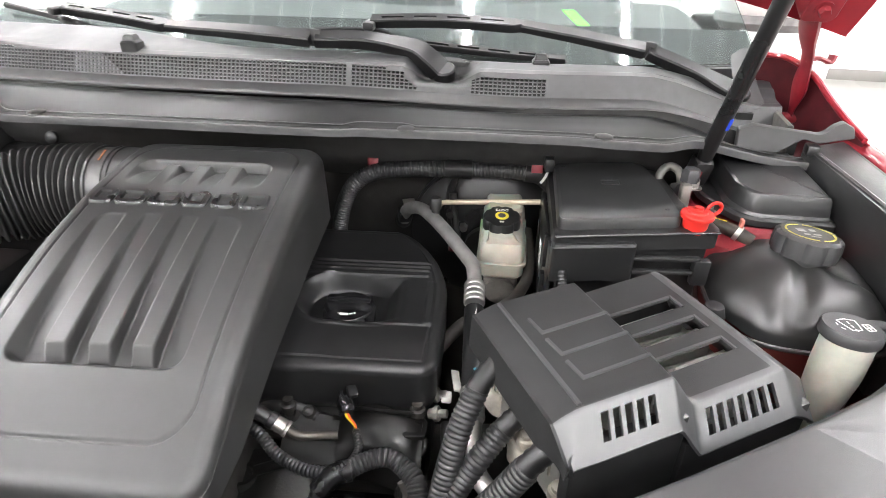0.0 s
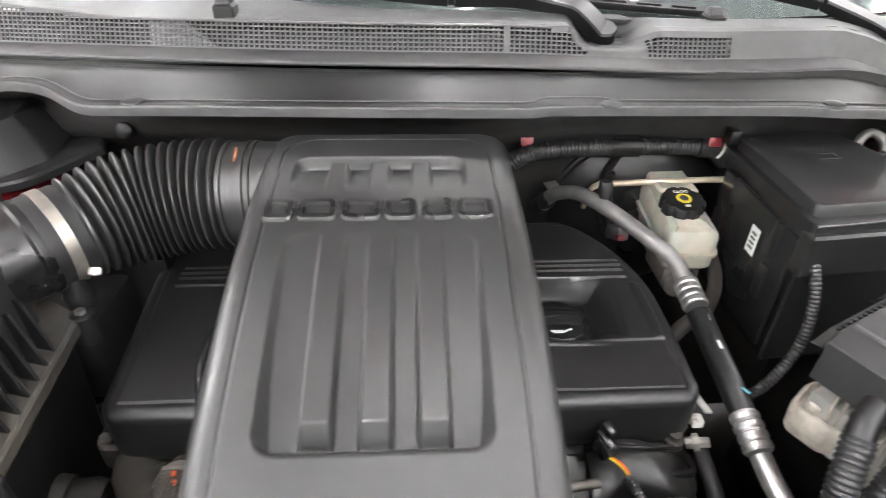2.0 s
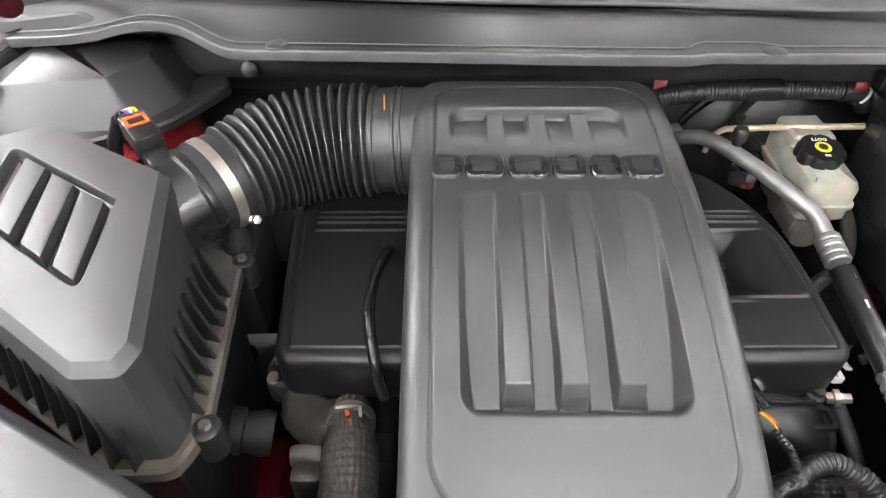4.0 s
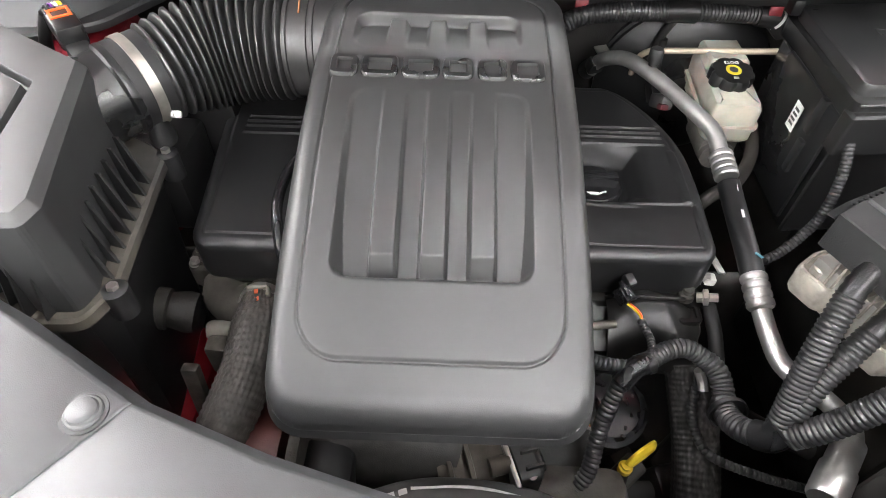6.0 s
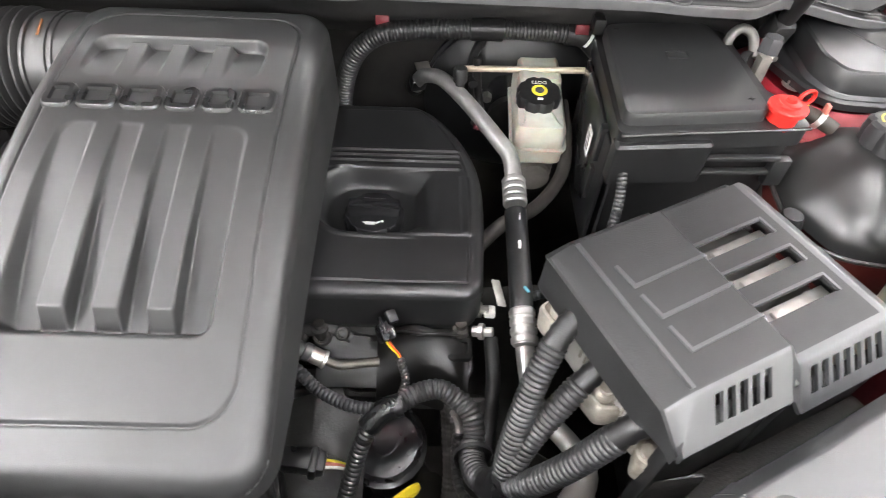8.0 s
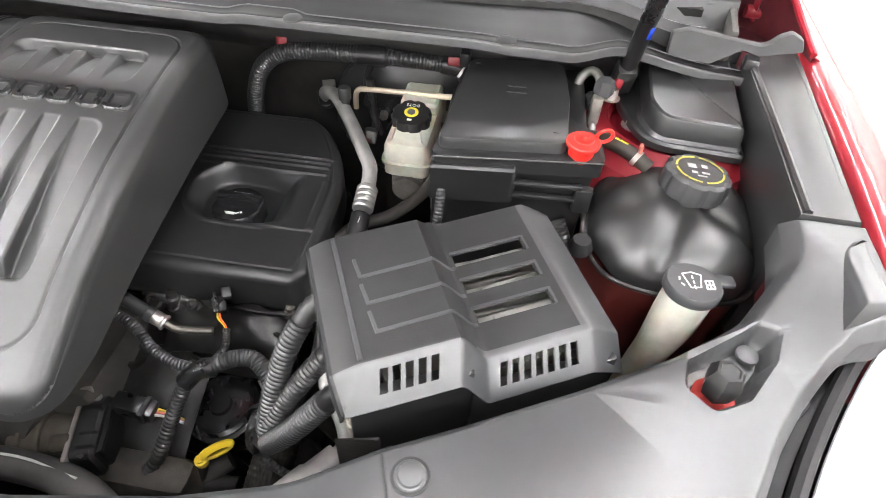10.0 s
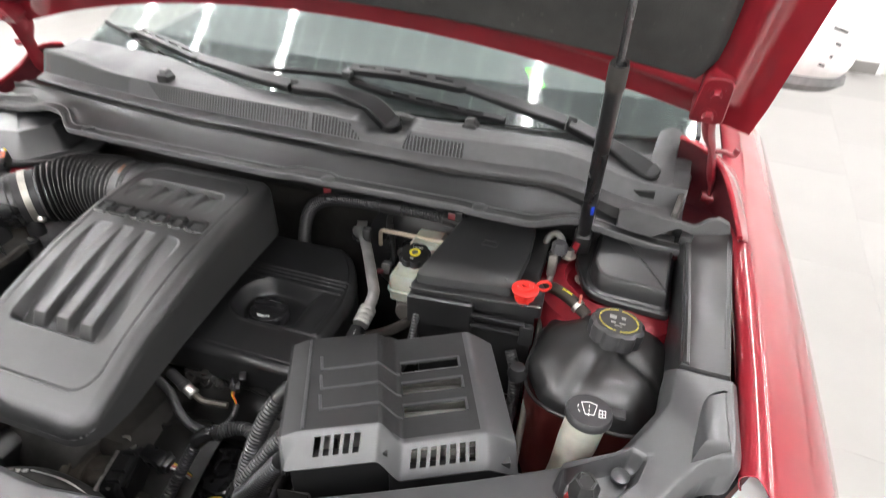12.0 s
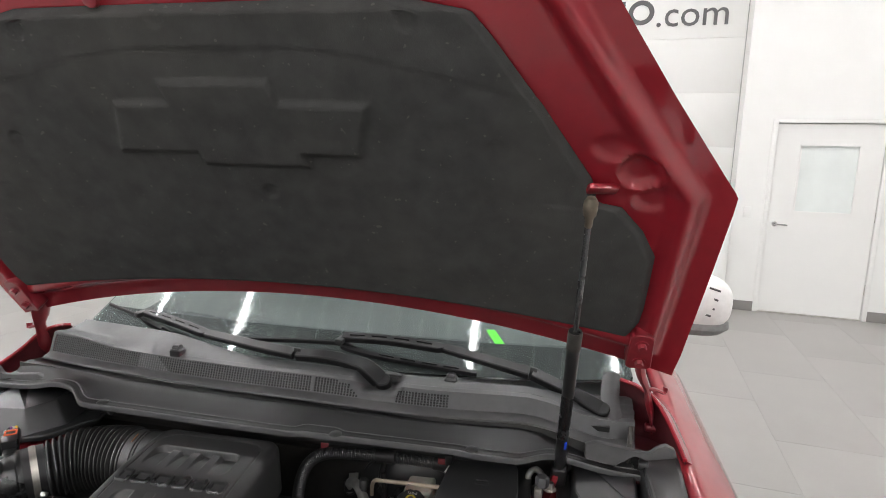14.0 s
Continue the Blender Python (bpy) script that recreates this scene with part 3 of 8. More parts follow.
for (ya, za), (yb, zb) in zip(LIP, LIP[1:]):
    n = max(1, int(math.hypot(yb - ya, zb - za) / 0.006))
    LIPS += [(ya + (yb - ya) * k / n, za + (zb - za) * k / n) for k in range(n)]
LIPS.append(LIP[-1])


def bow(x, k):
    return k * x * x


def cowl_front(u, v):
    x = -0.70 + 1.40 * u
    k = v * (len(LIPS) - 1)
    i = min(int(k), len(LIPS) - 2)
    t = k - i
    y = LIPS[i][0] + (LIPS[i + 1][0] - LIPS[i][0]) * t
    z = LIPS[i][1] + (LIPS[i + 1][1] - LIPS[i][1]) * t
    lipness = 1 - smooth(v, 0.3, 0.8)
    y += bow(x, 0.10 + 0.06 * (1 - lipness))
    z -= 0.028 * (abs(x) / 0.71) ** 3 * (0.3 + 0.7 * lipness)
    z += 0.014 * lipness * math.exp(-((x + 0.52) / 0.06) ** 2)
    z -= (0.045 - 0.020 * lipness) * smooth(x, 0.46, 0.68)
    y += 0.050 * lipness * smooth(x, 0.47, 0.55)
    z -= 0.010 * (1 - lipness) * smooth(x, 0.0, 0.33)
    y += lipness * (0.010 * smooth(x, 0.060, 0.082) * smooth(-x, -0.162, -0.140) * smooth(y, 0.784, 0.794) + 0.006 * smooth(x, 0.060, 0.085) * smooth(-x, -0.42, -0.36)) + 0.044 * lipness * smooth(-x, 0.40, 0.49)
    return (x, y, z)


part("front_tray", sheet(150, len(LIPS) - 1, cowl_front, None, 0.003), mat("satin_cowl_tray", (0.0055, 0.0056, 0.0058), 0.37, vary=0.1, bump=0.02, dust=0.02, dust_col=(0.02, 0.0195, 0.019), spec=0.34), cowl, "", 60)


def tray_edge(v0, v1, proud):
    """A strip of the tray's front edge, lifted a little off it."""
    def f(u, v):
        a = Vector(cowl_front(u, v0 + (v1 - v0) * v))
        return a + Vector((0, -proud, proud * 0.6)) * math.sin(math.pi * (0.12 + 0.76 * v))
    return f


LAST = len(LIPS) - 1
nose = next(k for k, q in enumerate(LIPS) if q[0] > 0.778)
bead = next(k for k, q in enumerate(LIPS) if q[0] > 0.792)
# Worn grey, made paler: the lip's edge highlights are painted on as strips.
WORN_GLINT = mat("worn_edge_glint", (0.075, 0.075, 0.077), 0.42, vary=0.15, bump=0.08, dust=0.2, dust_col=(0.10, 0.097, 0.093), spec=0.6)
part("front_seal", sheet(150, 6, tray_edge(0.0, nose / LAST, 0.0022), None, 0.001), WORN_GLINT, cowl, "worn grey lip strip with the lip's glint in its colour", 60)
part("flange_bead", sheet(150, 4, tray_edge((bead - 0.2) / LAST, (bead + 1.4) / LAST, 0.0010), None, 0.0008), WORN_GLINT, cowl, "", 60)


def face_top(x):
    return 0.034 + 0.014 * smooth(-x, 0.40, 0.62)


def cowl_at(x, v, lift=0.0):
    """The cowl's top, v metres along it from its front edge: a steep face, then the deck running back to the glass."""
    ft = face_top(x)
    up, back = min(v, ft), max(v - ft, 0)
    well = 1 - smooth(abs(x - 0.182), 0.022, 0.060)
    crest = 0.045 + 0.06 * smooth(-x, 0.08, 0.42)
    y = 0.903 + bow(x, 0.16) + 0.38 * up + back * (1 - 0.2 * abs(x) / 0.7) + 0.045 * well * smooth(up, 0.004, ft) * (1 - smooth(back, 0.02, 0.07))
    z = 1.160 + 0.90 * up - 0.0085 * (abs(x) / 0.71) ** 3 - 0.010 * smooth(x, 0.0, 0.33) - 0.012 * smooth(-x, 0.40, 0.62) * smooth(back, 0, 0.05)
    z += (0.13 + 0.06 * smooth(-x, 0.05, 0.40)) * min(back, crest) - 0.5 * max(0, back - crest) * smooth(back, crest, crest + 0.02)
    z -= 0.042 * smooth(x, 0.47, 0.66) * (1 - smooth(back, 0.03, 0.10))
    z -= 0.026 * well * smooth(up, 0.006, ft) * (1 - smooth(back, 0.025, 0.06))
    return Vector((x, y, z + lift))


def ledge_at(u, v):
    """The cowl's rounded front edge, lying over the tray."""
    x = -0.668 + 1.368 * u
    k = v * 6
    i = min(int(k), 5)
    edge = ((-0.0195, -0.0125), (-0.0210, -0.0105), (-0.0200, -0.0080), (-0.0175, -0.0068), (-0.011, -0.0048), (-0.005, -0.0022), (0, 0))
    (ya, za), (yb, zb) = edge[i], edge[i + 1]
    return cowl_at(x, 0) + Vector((0, ya + (yb - ya) * (k - i), za + (zb - za) * (k - i)))


PITCH = 0.0064
VP = 0.0052
rows_v = [0.002 + VP * k for k in range(9)]
gx = []
x = -0.665
while x < 0.335:
    gx.append((x, x + 0.0046))
    x += PITCH


def grille_top(x):
    return face_top(x) - 0.004 if x < 0.10 else 0.029


def is_hole(u, v):
    if not (-0.66 < u < 0.148 - 0.9 * v or 0.226 < u < 0.333):
        return False
    if abs(u - 0.045) < 0.003 or abs(u + 0.43) < 0.002:
        return False
    if v < 0.002 or v > grille_top(u):
        return False
    inx = ((u + 0.665) % PITCH) < 0.0046
    inv = ((v - 0.002) % VP) < 0.0037
    return inx and inv


us = breaks(-0.668, 0.70, gx, [0.35 + 0.035 * k for k in range(10)])
vs = breaks(0.0, 0.050, [(r, r + 0.0037) for r in rows_v], [0.034])
part("intake_grille", slotted(us, vs, is_hole, lambda u, v: cowl_at(u, v), (0, 0.0016, -0.0008)), COWL, cowl)
part("rear_deck", sheet(140, 24, lambda u, v: cowl_at(-0.668 + 0.018 * v + (1.368 - 0.018 * v) * u, 0.050 + 0.105 * v), None, 0.003), COWL, cowl)
part("front_ledge", sheet(140, 6, ledge_at, None, 0.002), COWL, cowl, "", 60)
# Near-black plates paint the shade of the void below and behind the mesh.
part("drain_well", box(1.3, 0.12, 0.01, (0, 1.03, 1.12)), mat("void_shade", (0.006, 0.006, 0.006), 0.7, vary=0.2, bump=0.1), cowl)
part("grille_backing", sheet(40, 3, lambda u, v: cowl_at(-0.68 + 1.02 * u, 0.044 * v) + Vector((0, 0.022, -0.012)), None, 0.002), MATS["void_shade"], cowl)
for s in (-1, 1):
    rub = mat("grey_weather_rubber", (0.055, 0.055, 0.056), 0.52, vary=0.1, bump=0.15, dust=0.3, dust_col=(0.10, 0.097, 0.093))
    lip = rpoly([(0.600, 1.126, 0.004), (0.620, 1.132, 0.01), (0.673, 1.126, 0.02), (0.713, 1.122, 0.02), (0.727, 1.134, 0.012), (0.742, 1.138, 0.010), (0.760, 1.129, 0.008), (0.765, 1.114, 0.003), (0.710, 1.109, 0.006), (0.690, 1.114, 0.006), (0.655, 1.094, 0.008), (0.600, 1.098, 0.006)], 4)
    flap = prism(lip, [(0.0015, -0.001), (0, 0.001), (0, 0.007), (0.0015, 0.009)])
    flap.transform(Matrix.Translation((0, 0.896, 0)) @ Matrix.Rotation(radians(90), 4, "X"))
    for v in flap.verts:
        v.co.y += 0.012 * smooth(v.co.x, 0.72, 0.765) + 0.25 * (v.co.z - 1.115)
    flap.transform(Matrix.Diagonal((s, 1, 1, 1)))
    part("seal_end", flap, rub, cowl, "grey rubber end lip")
    if s < 0:
        part("end_shelf", box(0.10, 0.05, 0.004, (s * 0.655, 0.925, 1.119), 0.001), COWL, cowl)
    leaf = sheet(8, 10, lambda u, v: (s * (0.640 + 0.038 * u - 0.006 * math.sin(v * 3)), 1.085 - 0.10 * (1 - v) + 0.03 * u * u - 0.02 * u, 1.128 + 0.06 * v + 0.012 * math.sin(u * 3.1) * v), None, 0.003)
    part("corner_flap", leaf, rub, cowl, "curved grey rubber corner flap")
patch = sheet(12, 3, lambda u, v: cowl_at(-0.388 + 0.088 * u - 0.05 * v * u, 0.040 * v) + Vector((0, 0.006, -0.003)), None, 0.0015)
part("pale_backing", patch, mat("pale_grey_backing", (0.16, 0.162, 0.165), 0.6, vary=0.1, bump=0.1), cowl, "pale grey blanking strip behind the mesh")
part("plenum_clip", lathe([(0.011, 0), (0.010, 0.004), (0.006, 0.006), (0, 0.0065)], pose(-0.432, 0.898, 1.062, 75, 0, 0), 18), PLASTIC, cowl)
for x in (-0.36, 0.148, 0.40):
    y = 0.786 + bow(x, 0.10)
    part("push_clip", lathe([(0.012, 0), (0.011, 0.002), (0.006, 0.0035), (0, 0.004)], (x, y, 1.1368 - 0.02 * (abs(x) / 0.7) ** 3), 18), PLASTIC, cowl)

# windscreen with the dark cabin behind it
def screen_at(u, v):
    x = -0.70 + 1.40 * u
    return (x * (1 - 0.08 * v), 1.072 + bow(x, 0.20) + 0.80 * v, 1.197 + 0.47 * v - 0.05 * x * x * v)


screen = thing("windscreen", (0, 1.1, 1.19), "tinted laminated windscreen reflecting the ceiling lights", "windscreen")
g = part("pane", sheet(24, 12, lambda u, v: screen_at(u, -0.06 + 1.06 * v), None, 0.004), GLASS, screen)
g.visible_shadow = False
part("black_border", sheet(40, 2, lambda u, v: Vector(screen_at(u, -0.06 + (0.119 - 0.10 * (u - 0.5) ** 2) * v)) + Vector((0, 0.003, -0.0055)), None, 0.001), mat("baked_black_border", (0.010, 0.0105, 0.0105), 0.6, vary=0.1, bump=0.0, spec=0.3), screen)
st = sheet(6, 4, lambda u, v: Vector(screen_at(0.790 + 0.016 * u - 0.024 * v, 0.042 + 0.06 * v)) + Vector((0, 0.004, -0.009)), None, 0.0006)
solo("inspection_sticker", st, GREEN, "small bright green sticker inside the windscreen", "sticker")
cab = thing("cabin", (0, 1.9, 0.6), "dark cabin with a black dashboard behind the windscreen", "car cabin")
part("dash_ledge", sheet(24, 4, lambda u, v: (-0.72 + 1.44 * u, 1.16 + 0.17 * v + 0.06 * (2 * u - 1) ** 2, 1.14 + 0.01 * v), None, 0.02), DASH, cab, "black ledge below the glass")
part("dashboard", sheet(36, 14, lambda u, v: (-0.72 + 1.44 * u, 1.332 + 0.06 * (2 * u - 1) ** 2 + 0.6 * v, 1.150 + 0.03 * math.sin(v * 3) + 0.012 * math.sin(u * 9) * v), None, 0.02), mat("pale_grey_dash", (0.065, 0.067, 0.066), 0.6, vary=0.1, scale=12, bump=0.2), cab, "pale grey dashboard top")
LINING = mat("pale_grey_lining", (0.15, 0.155, 0.155), 0.7, vary=0.06, scale=10, bump=0.1)
# Roof strips leave an added, unseen opening that lets ceiling light into the cabin.
for sz, at in (((0.02, 1.4, 0.35), (-0.74, 2.3, 0.95)), ((0.02, 1.4, 0.35), (0.74, 2.3, 0.95)), ((1.5, 0.02, 0.85), (0, 2.9, 1.2)), ((0.25, 1.0, 0.02), (-0.62, 2.40, 1.67)), ((0.25, 1.0, 0.02), (0.62, 2.40, 1.67)), ((1.0, 0.1, 0.02), (0, 1.95, 1.67)), ((1.0, 0.3, 0.02), (0, 2.75, 1.67)), ((1.5, 1.4, 0.02), (0, 2.3, 0.75))):
    part("lining_panel", box(*sz, at), LINING, cab)
for x in (-0.36, 0.36):
    part("seat_back", prism(rpoly([(x - 0.24, 2.05, 0.06), (x + 0.24, 2.05, 0.06), (x + 0.24, 2.2, 0.06), (x - 0.24, 2.2, 0.06)]), [(0.02, 0.8), (0, 0.85), (0, 1.30), (0.03, 1.38)]), mat("grey_seat_cloth", (0.22, 0.225, 0.225), 0.8, vary=0.1, bump=0.3), cab)

# wipers
TILT = Vector((0, -0.42, 0.91))


def strip_axes(line):
    total = len(line) - 1

    def at(u):
        k = min(max(u, 0.0), 0.9999) * total
        i = int(k)
        t = (line[min(i + 2, total)] - line[max(i - 1, 0)]).normalized()
        up = (TILT - t * TILT.dot(t)).normalized()
        return line[i].lerp(line[i + 1], k - i), t.cross(up), up
    return at


def channel(pts, wide, tall, step=0.006):
    """A flat-topped bar with rounded edges along a smooth line; wide(u) and tall(u) are its size at u, from 0 to 1."""
    b = bmesh.new()
    line = spline(pts, step)
    at = strip_axes(line)
    prev = first = None
    for k in range(len(line)):
        u = k / (len(line) - 1)
        p, side, up = at(u)
        w, h, r = wide(u) / 2, tall(u), 0.0024
        ring = [b.verts.new(p + side * a + up * c) for a, c in ((-w, -h), (-w, -r), (-w + r, 0), (w - r, 0), (w, -r), (w, -h))]
        if prev:
            for i in range(6):
                b.faces.new((prev[i - 1], prev[i], ring[i], ring[i - 1]))
        else:
            first = ring
        prev = ring
    b.faces.new(first)
    b.faces.new(prev[::-1])
    bmesh.ops.recalc_face_normals(b, faces=b.faces)
    return b


def slot_strip(pts, w, h, gaps, slot):
    """A thin strip with long slots along its middle and turned-down sides."""
    at = strip_axes(spline(pts, 0.006))

    def f(u, v):
        p, side, up = at(u)
        narrow = 0.55 + 0.45 * smooth(u, 0.0, 0.06)
        return p + side * (v * w / 2 * narrow) - up * (h if abs(v) > 0.99 else 0.0015 if abs(v) > 0.9 else 0)

    return slotted(breaks(0, 1, gaps, [0.02 * k for k in range(51)]), [-1, -0.93, -0.78, -slot, slot, 0.78, 0.93, 1],
                   lambda u, v: abs(v) < slot and any(a < u < c for a, c in gaps), f, (0, 0.001, -0.003))


def wiper(base, arm, cap, strip, tip):
    """Lines from the pivot outwards: the hinged base, the arm, its slotted end cap, the blade's slotted strip and its bare tip."""
    base, arm, cap, strip, tip = ([Vector(p) for p in q] for q in (base, arm, cap, strip, tip))
    w = thing("wiper", base[0], "black windscreen wiper arm with a slotted blade", "wiper", "windscreen wipers")
    part("arm_base", channel(base, lambda u: 0.036 - 0.010 * smooth(u, 0.12, 0.5), lambda u: 0.019 - 0.004 * u), WIPER, w)
    turn = Vector((0, 0, 1)).rotation_difference(TILT).to_matrix().to_4x4()
    part("pivot_cap", lathe([(0.018, -0.019), (0.018, -0.0024), (0.0156, 0.0001), (0, 0.0003)], Matrix.Translation(base[0]) @ turn, 28), WIPER, w)
    part("pivot_shaft", lathe([(0.0165, -0.045), (0.0165, -0.018), (0.013, -0.015), (0, -0.015)], Matrix.Translation(base[0]) @ turn, 24), PLASTIC, w)
    hinge = aim(base[-1], arm[1])
    part("joint", box(0.005, 0.025, 0.016, Matrix.Translation(-0.006 * TILT) @ hinge, 0.0015), PLASTIC, w)
    part("arm", channel(arm, lambda u: 0.025 - 0.003 * u, lambda u: 0.015 - 0.004 * u), WIPER, w)
    gaps = [(0.12 + 0.22 * k, 0.27 + 0.22 * k) for k in range(4)]
    part("arm_cap", slot_strip(cap, 0.023, 0.010, gaps, 0.17), WIPER, w)
    gaps = [(0.30 + 0.155 * k, 0.41 + 0.155 * k) for k in range(4)]
    blade = part("blade_frame", slot_strip(strip, 0.014, 0.005, gaps, 0.30), WIPER, w)
    part("rubber", sweep(tip, 0.0035, 8, 0.015, None, None, 1.6), WIPER, blade, "thin rubber lip")
    part("blade_mount", box(0.04, 0.013, 0.018, Matrix.Translation(cap[-1].lerp(strip[0], 0.5)) @ aim(Vector((0, 0, 0)), strip[-1] - strip[0]), 0.003), PLASTIC, w)


wiper([(0.180, 0.968, 1.177), (0.163, 0.968, 1.192), (0.140, 0.968, 1.207), (0.112, 0.968, 1.213), (0.060, 0.967, 1.220), (-0.014, 0.966, 1.219)],
      [(-0.021, 0.966, 1.219), (-0.130, 0.985, 1.222), (-0.279, 1.033, 1.219)],
      [(-0.279, 1.033, 1.219), (-0.40, 1.077, 1.226), (-0.513, 1.118, 1.230)],
      [(-0.530, 1.122, 1.209), (-0.390, 1.067, 1.191), (-0.235, 1.016, 1.174)],
      [(-0.235, 1.022, 1.166), (-0.39, 1.075, 1.185), (-0.53, 1.128, 1.204), (-0.671, 1.176, 1.218)])
wiper([(0.634, 1.004, 1.151), (0.600, 1.010, 1.166), (0.560, 1.015, 1.183), (0.493, 1.021, 1.207)],
      [(0.486, 1.021, 1.208), (0.392, 1.032, 1.222), (0.297, 1.050, 1.233)],
      [(0.297, 1.050, 1.233), (0.17, 1.062, 1.236), (0.051, 1.070, 1.231)],
      [(0.050, 1.060, 1.208), (0.131, 1.051, 1.199), (0.250, 1.048, 1.190), (0.370, 1.048, 1.182)],
      [(0.37, 1.056, 1.174), (0.131, 1.058, 1.190), (0.044, 1.064, 1.210), (-0.209, 1.064, 1.198)])
for x, y, z in ((-0.292, 0.945, 1.203), (0.326, 0.982, 1.188)):
    nz = prism(rpoly([(x - 0.013, y - 0.013, 0.004), (x + 0.013, y - 0.013, 0.004), (x + 0.013, y + 0.013, 0.004), (x - 0.013, y + 0.013, 0.004)], 3), [(0, z - 0.02), (0, z), (0.003, z + 0.003)])
    merge(nz, prism(rpoly([(x - 0.010, y - 0.009, 0.004), (x + 0.010, y - 0.009, 0.004), (x + 0.010, y + 0.010, 0.004), (x - 0.010, y + 0.010, 0.004)], 3), [(0, z + 0.002), (0.001, z + 0.008), (0.004, z + 0.011)]))
    solo("washer_nozzle", nz, PLASTIC, "small black windscreen washer nozzle on the cowl", "washer nozzle", "washer nozzles")

# ---- the open hood ----
HA = radians(58)
HO = Vector((0, 0.97, 1.285))
HS, HN = Vector((0, -math.cos(HA), math.sin(HA))), Vector((0, -math.sin(HA), -math.cos(HA)))


def hood_at(x, s, h=0.0):
    """A place on the hood's underside: x across, s up along it, h out of it towards the engine."""
    crown = -0.030 * (1 - (x / 0.78) ** 2) - 0.02 * smooth(s, 0.5, 0.9)
    return HO + Vector((x, 0, 0)) + HS * s + HN * (h + crown)


HW = [(-0.06, 0.762), (0.0, 0.768), (0.2, 0.778), (0.34, 0.784), (0.37, 0.784), (0.40, 0.762), (0.523, 0.674), (0.655, 0.584), (0.82, 0.47), (0.86, 0.40)]


def rear(x):
    return 0.054 - 0.20 * x * x


def hood_row(u, v):
    """Grid coordinates on the hood: x, s and the distance to the side edge."""
    q = 2 * u - 1
    s = -0.05 + 0.91 * v
    hw = interp(s, HW)
    x = q * hw
    s2 = rear(x) + (0.86 - rear(x)) * v
    hw2 = interp(s2, HW)
    x2 = q * hw2
    return x2, s2, hw2 * (1 - abs(q))


hood = thing("hood", (0, 0.97, 1.285), "dark red hood standing open with a black felt liner", "car hood")


def hood_inner(u, v):
    x, s, d = hood_row(u, v)
    e = min(d, (s - rear(x)) * 0.9, (0.86 - s))
    h = 0.024 * smooth(e, 0.036, 0.066) - 0.015 * smooth(e, 0.070, 0.100)
    # pressed oval by the strut bracket
    q = ((abs(x) - 0.643) / 0.032) ** 2 + ((s - 0.41) / 0.03) ** 2
    h -= 0.010 * smooth(1 - q, -0.25, 0.75) - 0.003 * math.exp(-((q - 1.3) / 0.5) ** 2)
    for ox, os in ((0.600, 0.447), (0.664, 0.362)):
        r = math.hypot((abs(x) - ox) / 1.3, s - os)
        h -= 0.005 * smooth(0.026 - r, 0, 0.014)
    return hood_at(x, s, h)


part("inner_panel", sheet(320, 170, hood_inner), RED_PAINT, hood, "dark red pressed inner panel")
part("outer_skin", sheet(60, 40, lambda u, v: hood_at(*hood_row(u, v)[:2], -0.004 - 0.03 * smooth(hood_row(u, v)[2], 0, 0.1))), RED_PAINT, hood)

PADW = [(-0.005, 0.585), (0.012, 0.622), (0.030, 0.648), (0.055, 0.668), (0.09, 0.681), (0.13, 0.685), (0.25, 0.685), (0.30, 0.66), (0.345, 0.622), (0.35, 0.585), (0.392, 0.575), (0.513, 0.497), (0.609, 0.428), (0.643, 0.40), (0.662, 0.30)]


def emblem(x, s):
    """Plain pressed shape in the middle of the liner: a long bar crossed by a shorter one."""
    a = max(abs(x - 0.008 - 0.35 * (s - 0.47)) - 0.215, abs(s - 0.47) - 0.042)
    b = max(abs(x - 0.008 + 0.20 * (s - 0.475)) - 0.092, abs(s - 0.476) - 0.072)
    return min(a, b)


def pad(u, v):
    q = 2 * u - 1
    s = 0.02 + 0.64 * v
    xw = interp(s, PADW)
    x = q * xw
    s2 = (0.10 - 0.115 * x * x) + (0.66 - (0.10 - 0.115 * x * x)) * v
    xw = interp(s2, PADW)
    x = q * xw
    d = min(xw * (1 - abs(q)), s2 - (0.10 - 0.115 * x * x), 0.66 - s2)
    h = 0.011 + 0.014 * smooth(d, 0.0, 0.012) + 0.004 * smooth(d, 0.04, 0.11)
    h += 0.008 * smooth(-emblem(x, s2), -0.010, 0.004)
    h += 0.0025 * smooth(s2 - (0.600 - 0.35 * max(abs(x) - 0.12, 0) ** 1.5), -0.006, 0.006)
    for bx, bs in ((0.431, 0.445), (-0.431, 0.445), (0.029, 0.345), (0.312, 0.634), (-0.312, 0.634), (-0.069, 0.645)):
        r = math.hypot(x - bx, s2 - bs)
        h -= 0.004 * smooth(0.018 - r, 0, 0.008)
    return hood_at(x, s2, h)


